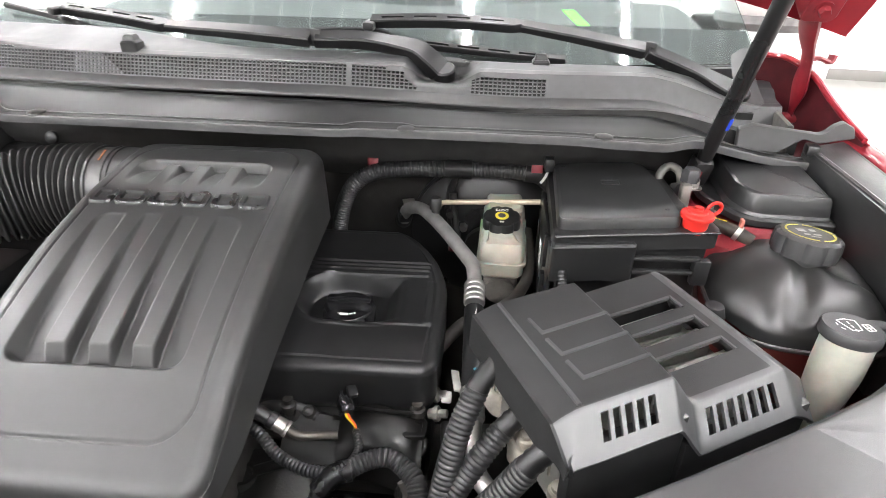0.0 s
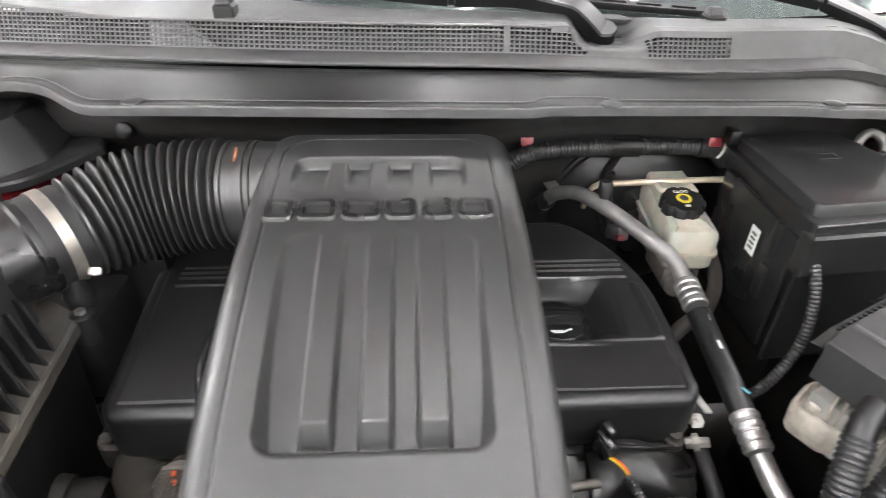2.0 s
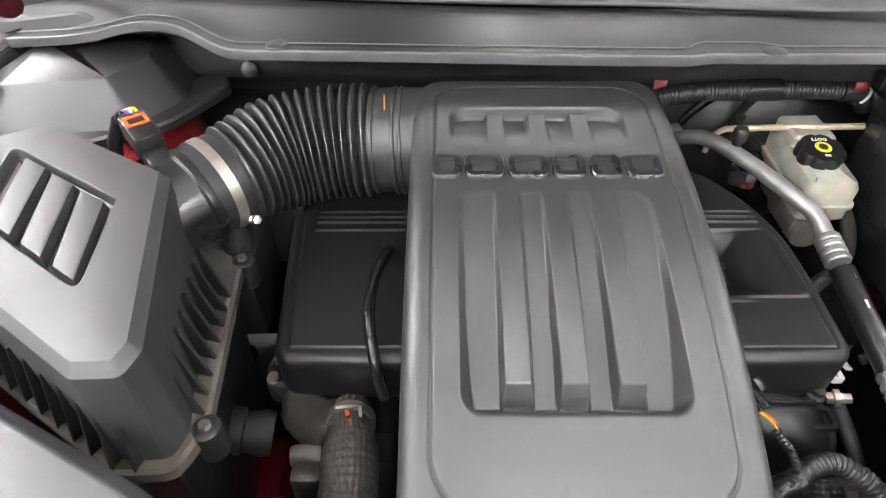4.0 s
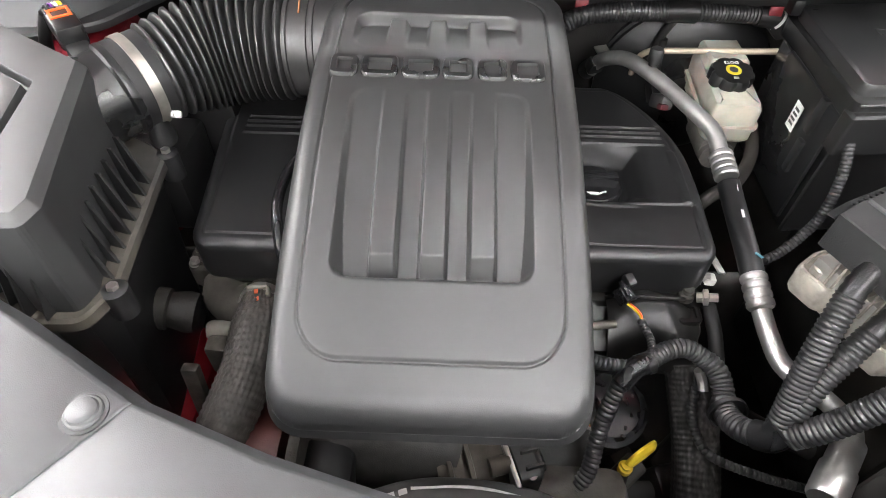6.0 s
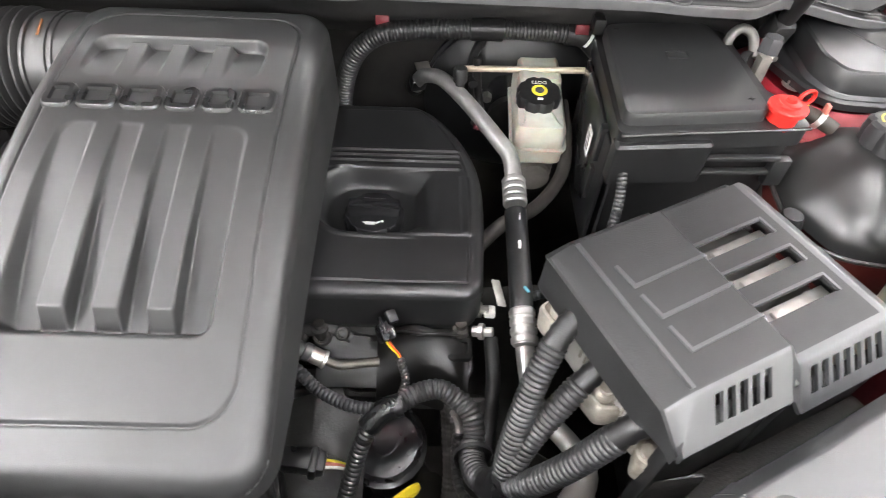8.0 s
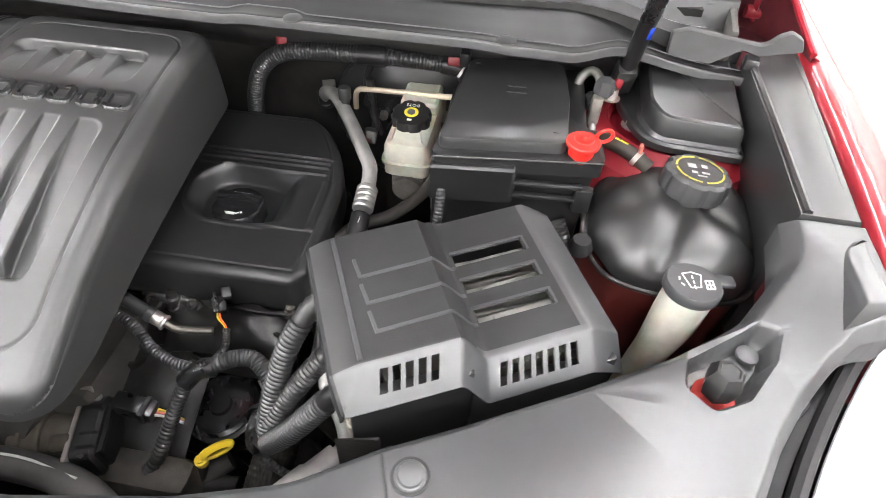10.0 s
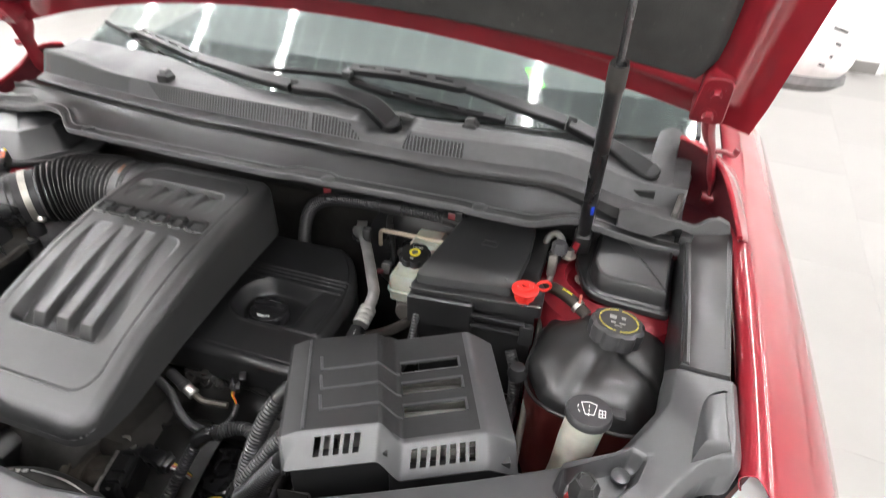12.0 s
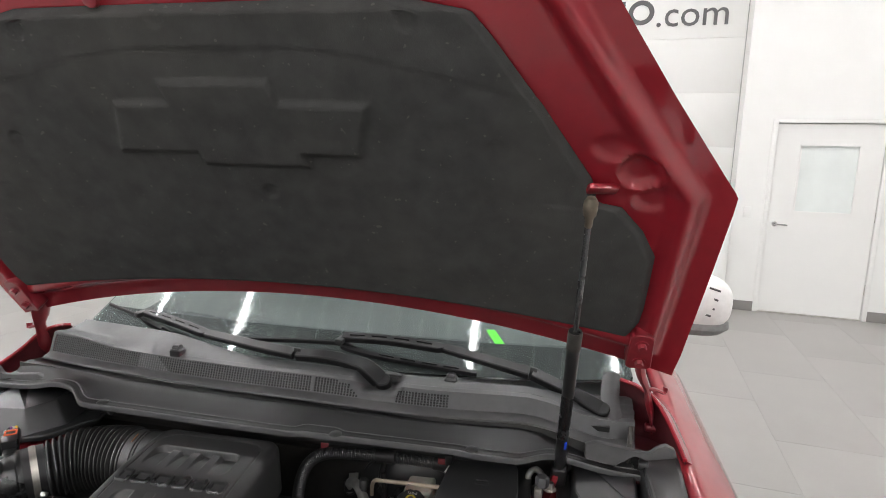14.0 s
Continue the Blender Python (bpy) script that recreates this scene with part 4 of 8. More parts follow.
part("felt_liner", sheet(240, 150, pad), FELT, hood, "black moulded felt sound liner", 60)
for s in (-1, 1):
    arm = [(s * 0.694, 0.985, 1.275), (s * 0.703, 0.992, 1.235), (s * 0.716, 1.000, 1.205), (s * 0.727, 1.018, 1.165), (s * 0.737, 1.040, 1.125), (s * 0.742, 1.05, 1.09)]
    part("hinge", sweep(arm, 0.02, 10, 0.006, lambda q: 0.024 - 0.062 * q + 0.004 * math.sin(q * 60), None, 0.4), RED_DULL, hood, "red painted hinge arm")
    plate = prism(rpoly([(-0.024, -0.045, 0.012), (0.024, -0.045, 0.012), (0.020, 0.05, 0.018), (-0.020, 0.05, 0.018)]), [(0, -0.03), (0, 0.003), (0.002, 0.005)])
    plate.transform(Matrix.Translation(hood_at(s * 0.69, 0.028, 0.028)) @ Matrix((Vector((1, 0, 0)), HS, -HN)).transposed().to_4x4() @ Matrix.Diagonal((1, 1, -1, 1)))
    plate = part("hinge_plate", plate, RED_DULL, hood)
    part("hinge_stop", sweep([(s * 0.712, 0.998, 1.200), (s * 0.732, 0.998, 1.203), (s * 0.750, 1.002, 1.197), (s * 0.754, 1.004, 1.207)], 0.007, 8, 0.005, None, None, 0.5), RED_DULL, hood)
    part("hinge_pin", lathe([(0.009, -0.012), (0.009, 0.012), (0.006, 0.014), (0, 0.014)], aim((s * 0.740, 1.046, 1.10), (s * 0.80, 1.046, 1.10)), 14), RED_DULL, hood)
    for ss in (0.005, 0.052):
        part("hinge_bolt", hexbolt((0, 0, 0), 0.008, 0.009, Matrix.Translation(hood_at(s * 0.69, ss, 0.034)) @ HN.to_track_quat("Z", "Y").to_matrix().to_4x4()), RED_DULL, plate)
part("drain_slot", box(0.013, 0.006, 0.003, Matrix.Translation(hood_at(0.690, 0.235, 0.009)) @ HN.to_track_quat("Z", "Y").to_matrix().to_4x4(), 0.002), PLASTIC, hood, "small black drain slot")
part("strut_bracket", box(0.05, 0.022, 0.012, Matrix.Translation(hood_at(0.590, 0.380, 0.016)) @ pose(0, 0, 0, -32, 0, 20), 0.005), RED_PAINT, hood)
part("liner_clip", lathe([(0.014, 0), (0.012, 0.006), (0, 0.009)], Matrix.Translation(hood_at(-0.165, 0.672, 0.02)) @ HN.to_track_quat("Z", "Y").to_matrix().to_4x4(), 16), RED_DULL, hood)

# gas strut that holds the hood
top, bot = Vector((0.57, 0.655, 1.598)), Vector((0.555, 0.868, 1.085))
gs = thing("gas_strut", bot, "black gas strut propping the open hood", "gas strut")
mid = bot.lerp(top, 0.585)
part("cylinder", lathe([(0.0095, 0), (0.0105, 0.01), (0.0105, (mid - bot).length - 0.01), (0.009, (mid - bot).length), (0, (mid - bot).length)], aim(bot, top), 20), SATIN, gs)
part("collar", lathe([(0.0115, 0), (0.0118, 0.03), (0.0105, 0.034)], aim(mid - (mid - bot).normalized() * 0.034, top), 20), mat("grimy_collar", (0.05, 0.047, 0.043), 0.5, metal=0.4, dust=0.4, dust_col=(0.09, 0.08, 0.07)), gs)
part("rod", lathe([(0.0045, 0), (0.0045, (top - mid).length - 0.02), (0, (top - mid).length - 0.02)], aim(mid, top), 14), mat("dark_chrome_rod", (0.12, 0.12, 0.12), 0.25, metal=0.8), gs)
sock = lathe([(0.0052, -0.010), (0.0060, 0.004), (0.0092, 0.009), (0.0102, 0.018), (0.0098, 0.028), (0.006, 0.035), (0, 0.036)], aim(top - (top - mid).normalized() * 0.034, top), 16)
part("end_socket", sock, mat("worn_steel", (0.2, 0.17, 0.13), 0.4, metal=0.8, dust=0.5, dust_col=(0.08, 0.07, 0.06)), gs)
part("foot", box(0.028, 0.03, 0.05, aim(bot - (top - bot).normalized() * 0.02, top), 0.008), PLASTIC, gs)
q = bot.lerp(top, 0.105)
part("blue_label", box(0.005, 0.003, 0.018, aim(q, top) @ Matrix.Translation((0.005, -0.0088, 0.012)), 0.0005), BLUE, gs)

# door mirror with a white printed cover
mir = thing("door_mirror", (1.0, 1.62, 1.15), "door mirror under a white cover with dark print", "door mirror")
mb = bmesh.new()
bmesh.ops.create_uvsphere(mb, u_segments=28, v_segments=16, radius=1)
for v in mb.verts:
    v.co = Vector((0.125 * math.copysign(abs(v.co.x) ** 0.75, v.co.x), 0.07 * math.copysign(abs(v.co.y) ** 0.8, v.co.y), 0.085 * math.copysign(abs(v.co.z) ** 0.8, v.co.z)))
mb.transform(pose(0.905, 1.62, 1.245, 0, 0, -10))
part("housing", mb, MIRROR_WHITE, mir)
mb = lathe([(0.0, -0.02), (0.08, -0.018), (0.1, 0.0), (0.098, 0.018)], pose(0.905, 1.62, 1.172, 0, 0, -10) @ Matrix.Diagonal((1.22, 0.66, 1, 1)), 28)
part("lower_trim", mb, mat("grey_trim", (0.2, 0.2, 0.2), 0.5), mir)
for k, (w, dz) in enumerate(((0.05, 0.05), (0.07, 0.025), (0.08, 0.0), (0.085, -0.02))):
    part("printed_bar", box(w * 0.6, 0.003, 0.006, pose(0.965 - 0.01 * k, 1.55, 1.245 + dz, 0, 15, -10), 0.001), INK, mir)
part("stalk", box(0.12, 0.04, 0.04, (0.80, 1.65, 1.16), 0.01), PLASTIC, mir)
# headlamp
hl = thing("headlamp", (0.76, 0.4, 0.9), "clear headlamp with a white reflector at the fender", "headlamp")


def lamp_edge(v):
    return Vector((0.796 - 0.21 * v + 0.07 * v * v, 0.546 - 0.30 * v, 1.030 - 0.13 * v + 0.07 * v * v))


part("lens", sheet(20, 16, lambda u, v: lamp_edge(v).lerp(Vector((0.835 - 0.02 * v, 0.515 - 0.30 * v, 0.985 - 0.08 * v)), u) + Vector((0.004, -0.004, 0.006)) * math.sin(u * 3.14), None, 0.004), LENS, hl)
part("seal", sweep([lamp_edge(v) + Vector((-0.010, 0.006, 0.004)) for v in (0, 0.2, 0.4, 0.6, 0.8, 1)], 0.008, 8, 0.01), RUBBER, hl)
part("housing", sheet(14, 6, lambda u, v: lamp_edge(u) + Vector((-0.016 - 0.05 * v, 0.006 + 0.012 * v, -0.012 - 0.05 * v + 0.012 * math.sin(v * 3))), None, 0.004), PLASTIC, hl)
for v, d in ((0.12, 0.030), (0.22, 0.034), (0.30, 0.03)):
    q = lamp_edge(v) + Vector((-d, 0.010, -0.008))
    part("mounting_clip", box(0.020, 0.012, 0.016, Matrix.Translation(q) @ pose(0, 0, 0, 0, 12, 48), 0.003), GREY_PLASTIC, hl)
    part("clip_slot", box(0.010, 0.005, 0.004, Matrix.Translation(q + Vector((0, 0, 0.008))) @ pose(0, 0, 0, 0, 12, 48), 0.001), PLASTIC, hl)

# ---- engine cover ----
CO = pose(-0.0845, 0.565, 0, 0, 0, 1.2)      # cover frame: middle of the cover, y towards the windscreen
CHX, CY0, CY1 = 0.128, -0.223, 0.238
CTOP = [(-0.24, 0.968), (-0.205, 0.985), (-0.18, 1.000), (-0.115, 1.032), (-0.06, 1.052), (0.0, 1.071), (0.085, 1.0895), (0.165, 1.0995), (0.24, 1.103)]


def cover_z(y):
    k = 0.02
    return (interp(y - k, CTOP) + interp(y, CTOP) * 2 + interp(y + k, CTOP)) / 4


def rib_field(x, y, y0, y1, half, pitch, wide, depth, front):
    """A sunken field with three ribs: deepest at one end, running out at the other."""
    d = rsdf(x, y - (y0 + y1) / 2, half, (y1 - y0) / 2, 0.018)
    t = (y - y0) / (y1 - y0)
    fall = (1 - t) if front else t
    deep = depth * min(1, max(0, fall) ** (0.9 if front else 1.6))
    rib = max(1 - min(max((abs(x - k * pitch) - wide * 0.5) / 0.0032, 0), 1) for k in (-1, 0, 1))
    end = min(max((y - y0 - 0.0115) / 0.011, 0), 1) if front else min(max((y1 - y - 0.006) / 0.006, 0), 1)
    wall = min(max(-d / (0.0045 + (0.008 * max(0, 1 - t) ** 4 if front else 0)), 0), 1)
    if front:
        wall *= min(max((y - y0) / 0.014, 0), 1)
    return -deep * wall * (1 - 0.96 * rib * end)


def cover_height(x, y):
    z = cover_z(y)
    d = rsdf(x, y - (CY0 + CY1) / 2, CHX, (CY1 - CY0) / 2, 0.034)
    R = 0.017
    if d > -R:
        z -= R - math.sqrt(max(R * R - (d + R) ** 2, 0))
    g = rsdf(x + 0.001, y - 0.0142, 0.1045, 0.197, 0.034)
    z += 0.0010 * smooth(-g, -0.001, 0.001) - 0.0030 * max(0, 1 - abs(g) / 0.0018)
    z += rib_field(x + 0.0022, y, -0.1295, 0.056, 0.0825, 0.0407, 0.0185, 0.021, True)
    z += rib_field(x + 0.0072, y, 0.108, 0.172, 0.0845, 0.0405, 0.0155, 0.015, False)
    return z


def cover_at(u, v):
    x, y = (2 * u - 1) * CHX, CY0 + (CY1 - CY0) * v
    cy = (CY0 + CY1) / 2
    hy, r = (CY1 - CY0) / 2, 0.034
    qx, qy = abs(x) - CHX + r, abs(y - cy) - hy + r
    if qx > 0 and qy > 0:
        k = math.hypot(qx, qy)
        if k > r:
            x = math.copysign(CHX - r + qx / k * r, x)
            y = cy + math.copysign(hy - r + qy / k * r, y - cy)
    return CO @ Vector((x, y, cover_height(x, y)))


ec = thing("engine_cover", (-0.085, 0.56, 0.93), "charcoal grained plastic engine cover with three sunken ribs", "engine cover")
shell_part = part("top_shell", sheet(290, 440, cover_at), COVER, ec, "", 180)
sk = bmesh.new()
ring = []
for cx, cy, a0 in ((1, 1, 0), (-1, 1, 90), (-1, -1, 180), (1, -1, 270)):
    for k in range(13):
        a = radians(a0 + 7.5 * k)
        ring.append((cx * (CHX - 0.034) + 0.034 * math.cos(a), (CY1 if cy > 0 else CY0) - cy * 0.034 + 0.034 * math.sin(a)))
dense = []
for i, p in enumerate(ring):
    q = ring[(i + 1) % len(ring)]
    n = max(1, int(math.hypot(q[0] - p[0], q[1] - p[1]) / 0.02))
    dense += [(p[0] + (q[0] - p[0]) * j / n, p[1] + (q[1] - p[1]) * j / n) for j in range(n)]
ring = dense
rows = []
for k, (out, drop) in enumerate(((-0.0006, -0.003), (0.0002, 0.0), (0.0006, 0.02), (0.002, 0.06), (0.003, 0.11), (0.0, 0.115))):
    row = []
    for x, y in inset(ring, -out):
        top = cover_z(y) - 0.017
        bottom = interp(y, [(-0.24, 0.953), (-0.15, 0.952), (-0.05, 0.975), (0.10, 0.998), (0.24, 1.012)])
        row.append(sk.verts.new(CO @ Vector((x, y, max(top - drop * (top - bottom) / 0.11, bottom)))))
    rows.append(row)
for a, b in zip(rows, rows[1:]):
    for i in range(len(a)):
        sk.faces.new((a[i - 1], a[i], b[i], b[i - 1]))
part("skirt", sk, COVER, ec)
# raised plain blocks in place of the maker's word
for x0, x1 in ((-0.1076, -0.081), (-0.078, -0.043), (-0.0395, -0.0035), (-0.0005, 0.0285), (0.033, 0.0605), (0.0645, 0.0970)):
    lo, hi = 0.0685, 0.0965
    o = rpoly([(x0, lo, 0.008), (x1, lo, 0.008), (x1, hi, 0.008), (x0, hi, 0.008)], 5)
    b = prism(o, [(-0.0008, -0.002), (0, 0.0030), (0.0012, 0.0042), (0.0060, 0.0042), (0.0068, 0.0008)], None, (True, True), lambda px, py: cover_z(py))
    b.transform(CO)
    part("raised_block", b, SATIN, shell_part, "dark raised plain block")

# ---- valve cover below it ----
vc = thing("valve_cover", (-0.07, 0.7, 0.87), "satin black plastic valve cover with a sunken oil filler", "valve cover")
def pocket_top(bm, outer, inner, z, zf):
    """Joins the outer edge loop to the inner outline lying at height z."""
    ri = [bm.verts.new((x, y, z + zf(x, y))) for x, y in inner]
    ei = [bm.edges.new((ri[i - 1], ri[i])) for i in range(len(ri))]
    eo = [bm.edges.get((outer[i - 1], outer[i])) for i in range(len(outer))]
    bmesh.ops.triangle_fill(bm, use_beauty=True, use_dissolve=False, edges=ei + eo, normal=(0, 0, 1))
    return ri


def stack(bm, base, pts, levels, zf, cap=True):
    n = len(base)
    for d, z in levels:
        ring = [bm.verts.new((x, y, z + zf(x, y))) for x, y in (inset(pts, d) if d else pts)]
        for i in range(n):
            bm.faces.new((base[i - 1], base[i], ring[i], ring[i - 1]))
        base = ring
    if cap:
        bm.faces.new(base)
    return base


def pocketed(outer, levels, inner, depths, zf):
    bm = prism(outer, levels, None, (True, False), zf)
    top = list(bm.verts)[-len(outer):]
    z = levels[-1][1]
    ri = pocket_top(bm, top, inner, z, zf)
    stack(bm, ri, inner, depths, zf)
    return bm


VM = Matrix.Translation((0.10, 0.65, 0)) @ Matrix.Rotation(radians(1.6), 4, "Z") @ Matrix.Translation((-0.10, -0.65, 0))
VY0, VY1 = 0.553, 0.862
VRIGHT = [(0.55, 0.2075), (0.66, 0.213), (0.71, 0.213), (0.74, 0.209), (0.77, 0.200), (0.80, 0.187), (0.83, 0.168), (0.85, 0.150), (0.862, 0.132)]
VLEFT = [(0.55, -0.345), (0.75, -0.362), (0.80, -0.364), (0.83, -0.355), (0.862, -0.325)]


def valve_side(y, table):
    return (interp(y - 0.012, table) + 2 * interp(y, table) + interp(y + 0.012, table)) / 4


def valve_height(x, y, d):
    """The cover's top: rounded rim, inset field, four ridges, the filler dish and the step beside it."""
    z = 0.9415 + 0.03 * (y - 0.56)
    if d < 0.011:
        z -= 0.011 - math.sqrt(max(0.011 ** 2 - (0.011 - d) ** 2, 0))
    z += 0.0012 * smooth(d, 0.0150, 0.0165) - 0.0012 * max(0, 1 - abs(d - 0.0150) / 0.0014)
    for yr in (0.7345, 0.748, 0.7575, 0.767):
        if -0.33 < x < 0.187:
            z += 0.0022 * max(0, 1 - max(abs(y - yr) - 0.0012, 0) / 0.0012)
    r = 0.050 - 0.034 * smooth(x, 0.080, 0.135)
    g = rsdf(x - 0.092, y - 0.684, 0.072, 0.053, r)
    z += 0.0018 * smooth(g, -0.0012, 0.0008) * smooth(0.0060 - g, 0.0, 0.0014) * (1 - smooth(x, 0.10, 0.15))
    depth = 0.025 * (1 - 0.6 * smooth(x, 0.115, 0.170))
    z -= depth * smooth(-g, -0.0005, 0.015 + 0.024 * smooth(x, 0.10, 0.16))
    z -= 0.0018 * smooth(0.6315 - y, -0.0009, 0.0009) * smooth(x, 0.07, 0.10) * smooth(d, 0.013, 0.016)
    z += 0.0012 * smooth(x, 0.186, 0.188) * smooth(0.725 - y, 0, 0.004) * smooth(y, 0.632, 0.636) * smooth(d, 0.013, 0.016)
    return z


def valve_edge(v):
    y = VY0 + (VY1 - VY0) * v
    cut = 0.0
    for q in (y - VY0, VY1 - y):
        if q < 0.022:
            cut = 0.022 - math.sqrt(max(0.022 ** 2 - (0.022 - q) ** 2, 0))
    return y, valve_side(y, VLEFT) + cut, valve_side(y, VRIGHT) - cut


rows_v2 = sorted({0.0, 0.002, 0.005, 0.009, 0.014, 0.02, 0.027, 0.036, *(0.046 + 0.908 * k / 230 for k in range(231)), 0.964, 0.973, 0.98, 0.986, 0.991, 0.995, 0.998, 1.0})
b = bmesh.new()
grid = []
for v in rows_v2:
    y, xl, xr = valve_edge(v)
    row = []
    for i in range(331):
        u = i / 330
        x = xl + (xr - xl) * u
        row.append(b.verts.new(VM @ Vector((x, y, valve_height(x, y, min(y - VY0, VY1 - y, x - xl, xr - x))))))
    grid.append(row)
for r0, r1 in zip(grid, grid[1:]):
    for i in range(330):
        b.faces.new((r0[i], r0[i + 1], r1[i + 1], r1[i]))
part("shell", b, VALVE, vc, "", 180)
rim = [valve_edge(v) for v in rows_v2]
wall = [(x1, y) for y, x0, x1 in rim] + [(x0, y) for y, x0, x1 in reversed(rim)]
b = prism(wall, [(0.010, 0.872), (0.003, 0.878), (0, 0.890), (0, 0.9308)], None, (True, False), lambda x, y: 0.03 * (y - 0.56))
b.transform(VM)
part("skirt", b, VALVE, vc)
for x, y in ((-0.20, 0.549), (0.04, 0.549), (0.188, 0.552)):
    part("cover_bolt", lathe([(0.009, 0), (0.009, 0.012), (0.006, 0.014), (0.006, 0.020), (0, 0.020)], VM @ Matrix.Translation((x, y, 0.874)), 10), GRIME, vc)
oc = thing("oil_filler_cap", (0.096, 0.662, 0.92), "black oil filler cap with a white oil can symbol", "oil cap")
cm = pose(0.090, 0.664, 0.9285, 0, 0, 0) @ Matrix.Scale(0.98, 4)
ocap = part("cap", lathe([(0.034, -0.005), (0.034, 0.012), (0.031, 0.016), (0.012, 0.017), (0, 0.017)], cm, 40, None, 14, 0.0012, 0.02), GLOSSY, oc)
part("grip", box(0.058, 0.014, 0.013, cm @ Matrix.Translation((0, 0.006, 0.019)), 0.003), GLOSSY, ocap)
sy = bmesh.new()
box(0.011, 0.004, 0.0008, (-0.002, -0.02, 0.0172), 0, sy)
box(0.005, 0.0016, 0.0008, pose(0.0065, -0.0185, 0.0172, 0, 0, 35), 0, sy)
box(0.003, 0.0012, 0.0008, pose(-0.009, -0.019, 0.0172, 0, 0, -30), 0, sy)
box(0.0025, 0.0025, 0.0008, pose(0.011, -0.0165, 0.0172, 0, 0, 45), 0, sy)
sy.transform(cm)
part("oil_symbol", sy, WHITE_INK, ocap)
sy = bmesh.new()
for k in range(6):
    box(0.003, 0.0015, 0.0008, (-0.011 + 0.0045 * k, 0.019, 0.0172), 0, sy)
sy.transform(cm)
part("printed_bar", sy, WHITE_INK, ocap)

# ---- air filter box ----
ab = thing("air_filter_box", (-0.5, 0.55, 0.9), "dark grey plastic air filter box with a ribbed lid", "air filter box")
AT = lambda x, y: 0.03 * (y - 0.56)
at = rpoly([(-0.426, 0.632, 0.008), (-0.376, 0.447, 0.010), (-0.381, 0.427, 0.008), (-0.412, 0.425, 0.010), (-0.494, 0.476, 0.03), (-0.64, 0.566, 0.015), (-0.655, 0.66, 0.015), (-0.566, 0.709, 0.012)], 4)
ao = rpoly([(-0.388, 0.640, 0.015), (-0.362, 0.452, 0.022), (-0.374, 0.414, 0.02), (-0.420, 0.412, 0.02), (-0.506, 0.462, 0.03), (-0.66, 0.556, 0.02), (-0.675, 0.67, 0.02), (-0.57, 0.730, 0.02), (-0.42, 0.66, 0.02)], 5)
pk = rpoly([(-0.582, 0.667, 0.007), (-0.4520, 0.592, 0.007), (-0.4345, 0.488, 0.007), (-0.558, 0.566, 0.007)], 4)
LIDP = mat("dark_grey_lid", (0.022, 0.0223, 0.0228), 0.50, vary=0.05, bump=0.05, grain=1500, dust=0.04, dust_col=(0.03, 0.03, 0.03), spec=1.0, ior=1.52)
flange = prism(ao, [(0, 0.963), (0, 0.974), (0.003, 0.977), (0.012, 0.977)])
flange_part = part("flange", flange, mat("dusty_flange", (0.045, 0.043, 0.04), 0.6, vary=0.25, bump=0.2, dust=0.6, dust_col=(0.115, 0.098, 0.072)), ab, "flange under tan dust", 25)
bm = prism(at, [(-0.003, 0.970), (-0.001, 1.080), (0.0055, 1.0895), (0.006, 1.0896)], None, (False, False), AT)
ring_top = list(bm.verts)[-len(at):]
r3 = pocket_top(bm, ring_top, pk, 1.0896, AT)
stack(bm, r3, pk, [(0.0008, 1.0885), (0.0030, 1.0815), (0.005, 1.0805)], AT)
lid_part = part("lid", bm, LIDP, ab, "", 18)
for k in range(3):
    c = Vector((-0.5365 + 0.0365 * k, 0.5945 - 0.0230 * k, 0))
    rb = [(-0.0010, -0.0340), (0.0190, -0.0465), (0.0010, 0.0380), (-0.0215, 0.0510)]
    rb = prism(rb, [(-0.0035, 1.0780), (-0.0012, 1.0890), (0.0006, 1.0896)], None, (True, True), lambda x, y: AT(0, c.y + y))
    rb.transform(Matrix.Translation(c))
    part("lid_rib", rb, LIDP, lid_part, "", 20)
lower = prism(ao, [(0.03, 0.70), (0.02, 0.85), (0.012, 0.962)], None, (True, True))
part("lower_box", lower, PLASTIC, ab)


def fin(p, d, h=0.056, w=0.016):
    """A triangular stiffening fin standing on the flange at p, running inwards along d."""
    t = bmesh.new()
    P, D = Vector(p), Vector(d).normalized()
    n = Vector((-D.y, D.x, 0)) * 0.0014
    for s in (-1, 1):
        t.verts.new(P + n * s)
        t.verts.new(P + D * w + n * s)
        t.verts.new(P + D * (w + 0.001) + Vector((0, 0, h)) + n * s)
        t.verts.new(P + D * (w - 0.004) + Vector((0, 0, h)) + n * s)
    v = list(t.verts)
    t.faces.new((v[0], v[1], v[2], v[3]))
    t.faces.new((v[4], v[7], v[6], v[5]))
    for i in range(4):
        j = (i + 1) % 4
        t.faces.new((v[i], v[i + 4], v[j + 4], v[j]))
    return t


for k in range(8):
    part("fin", fin((-0.3665 - 0.0025 * k, 0.462 + 0.018 * k, 0.974), (-1, 0.27, 0), 0.058, 0.020), PLASTIC, flange_part)
for x, y in [(-0.403, 0.414), (-0.420, 0.414)] + [(-0.441 - 0.0187 * k, 0.4255 + 0.011 * k) for k in range(11)]:
    part("fin", fin((x, y, 0.974), (0.3, 1, 0) if x > -0.43 else (0.53, 0.85, 0), 0.058, 0.017), PLASTIC, flange_part)
for p in ((-0.363, 0.451, 0.974), (-0.388, 0.640, 0.974)):
    part("lug", lathe([(0.012, -0.03), (0.012, 0.002), (0.009, 0.004)], p, 16), PLASTIC, ab)
    part("screw", hexbolt(p, 0.0055, 0.008), STEEL, ab)
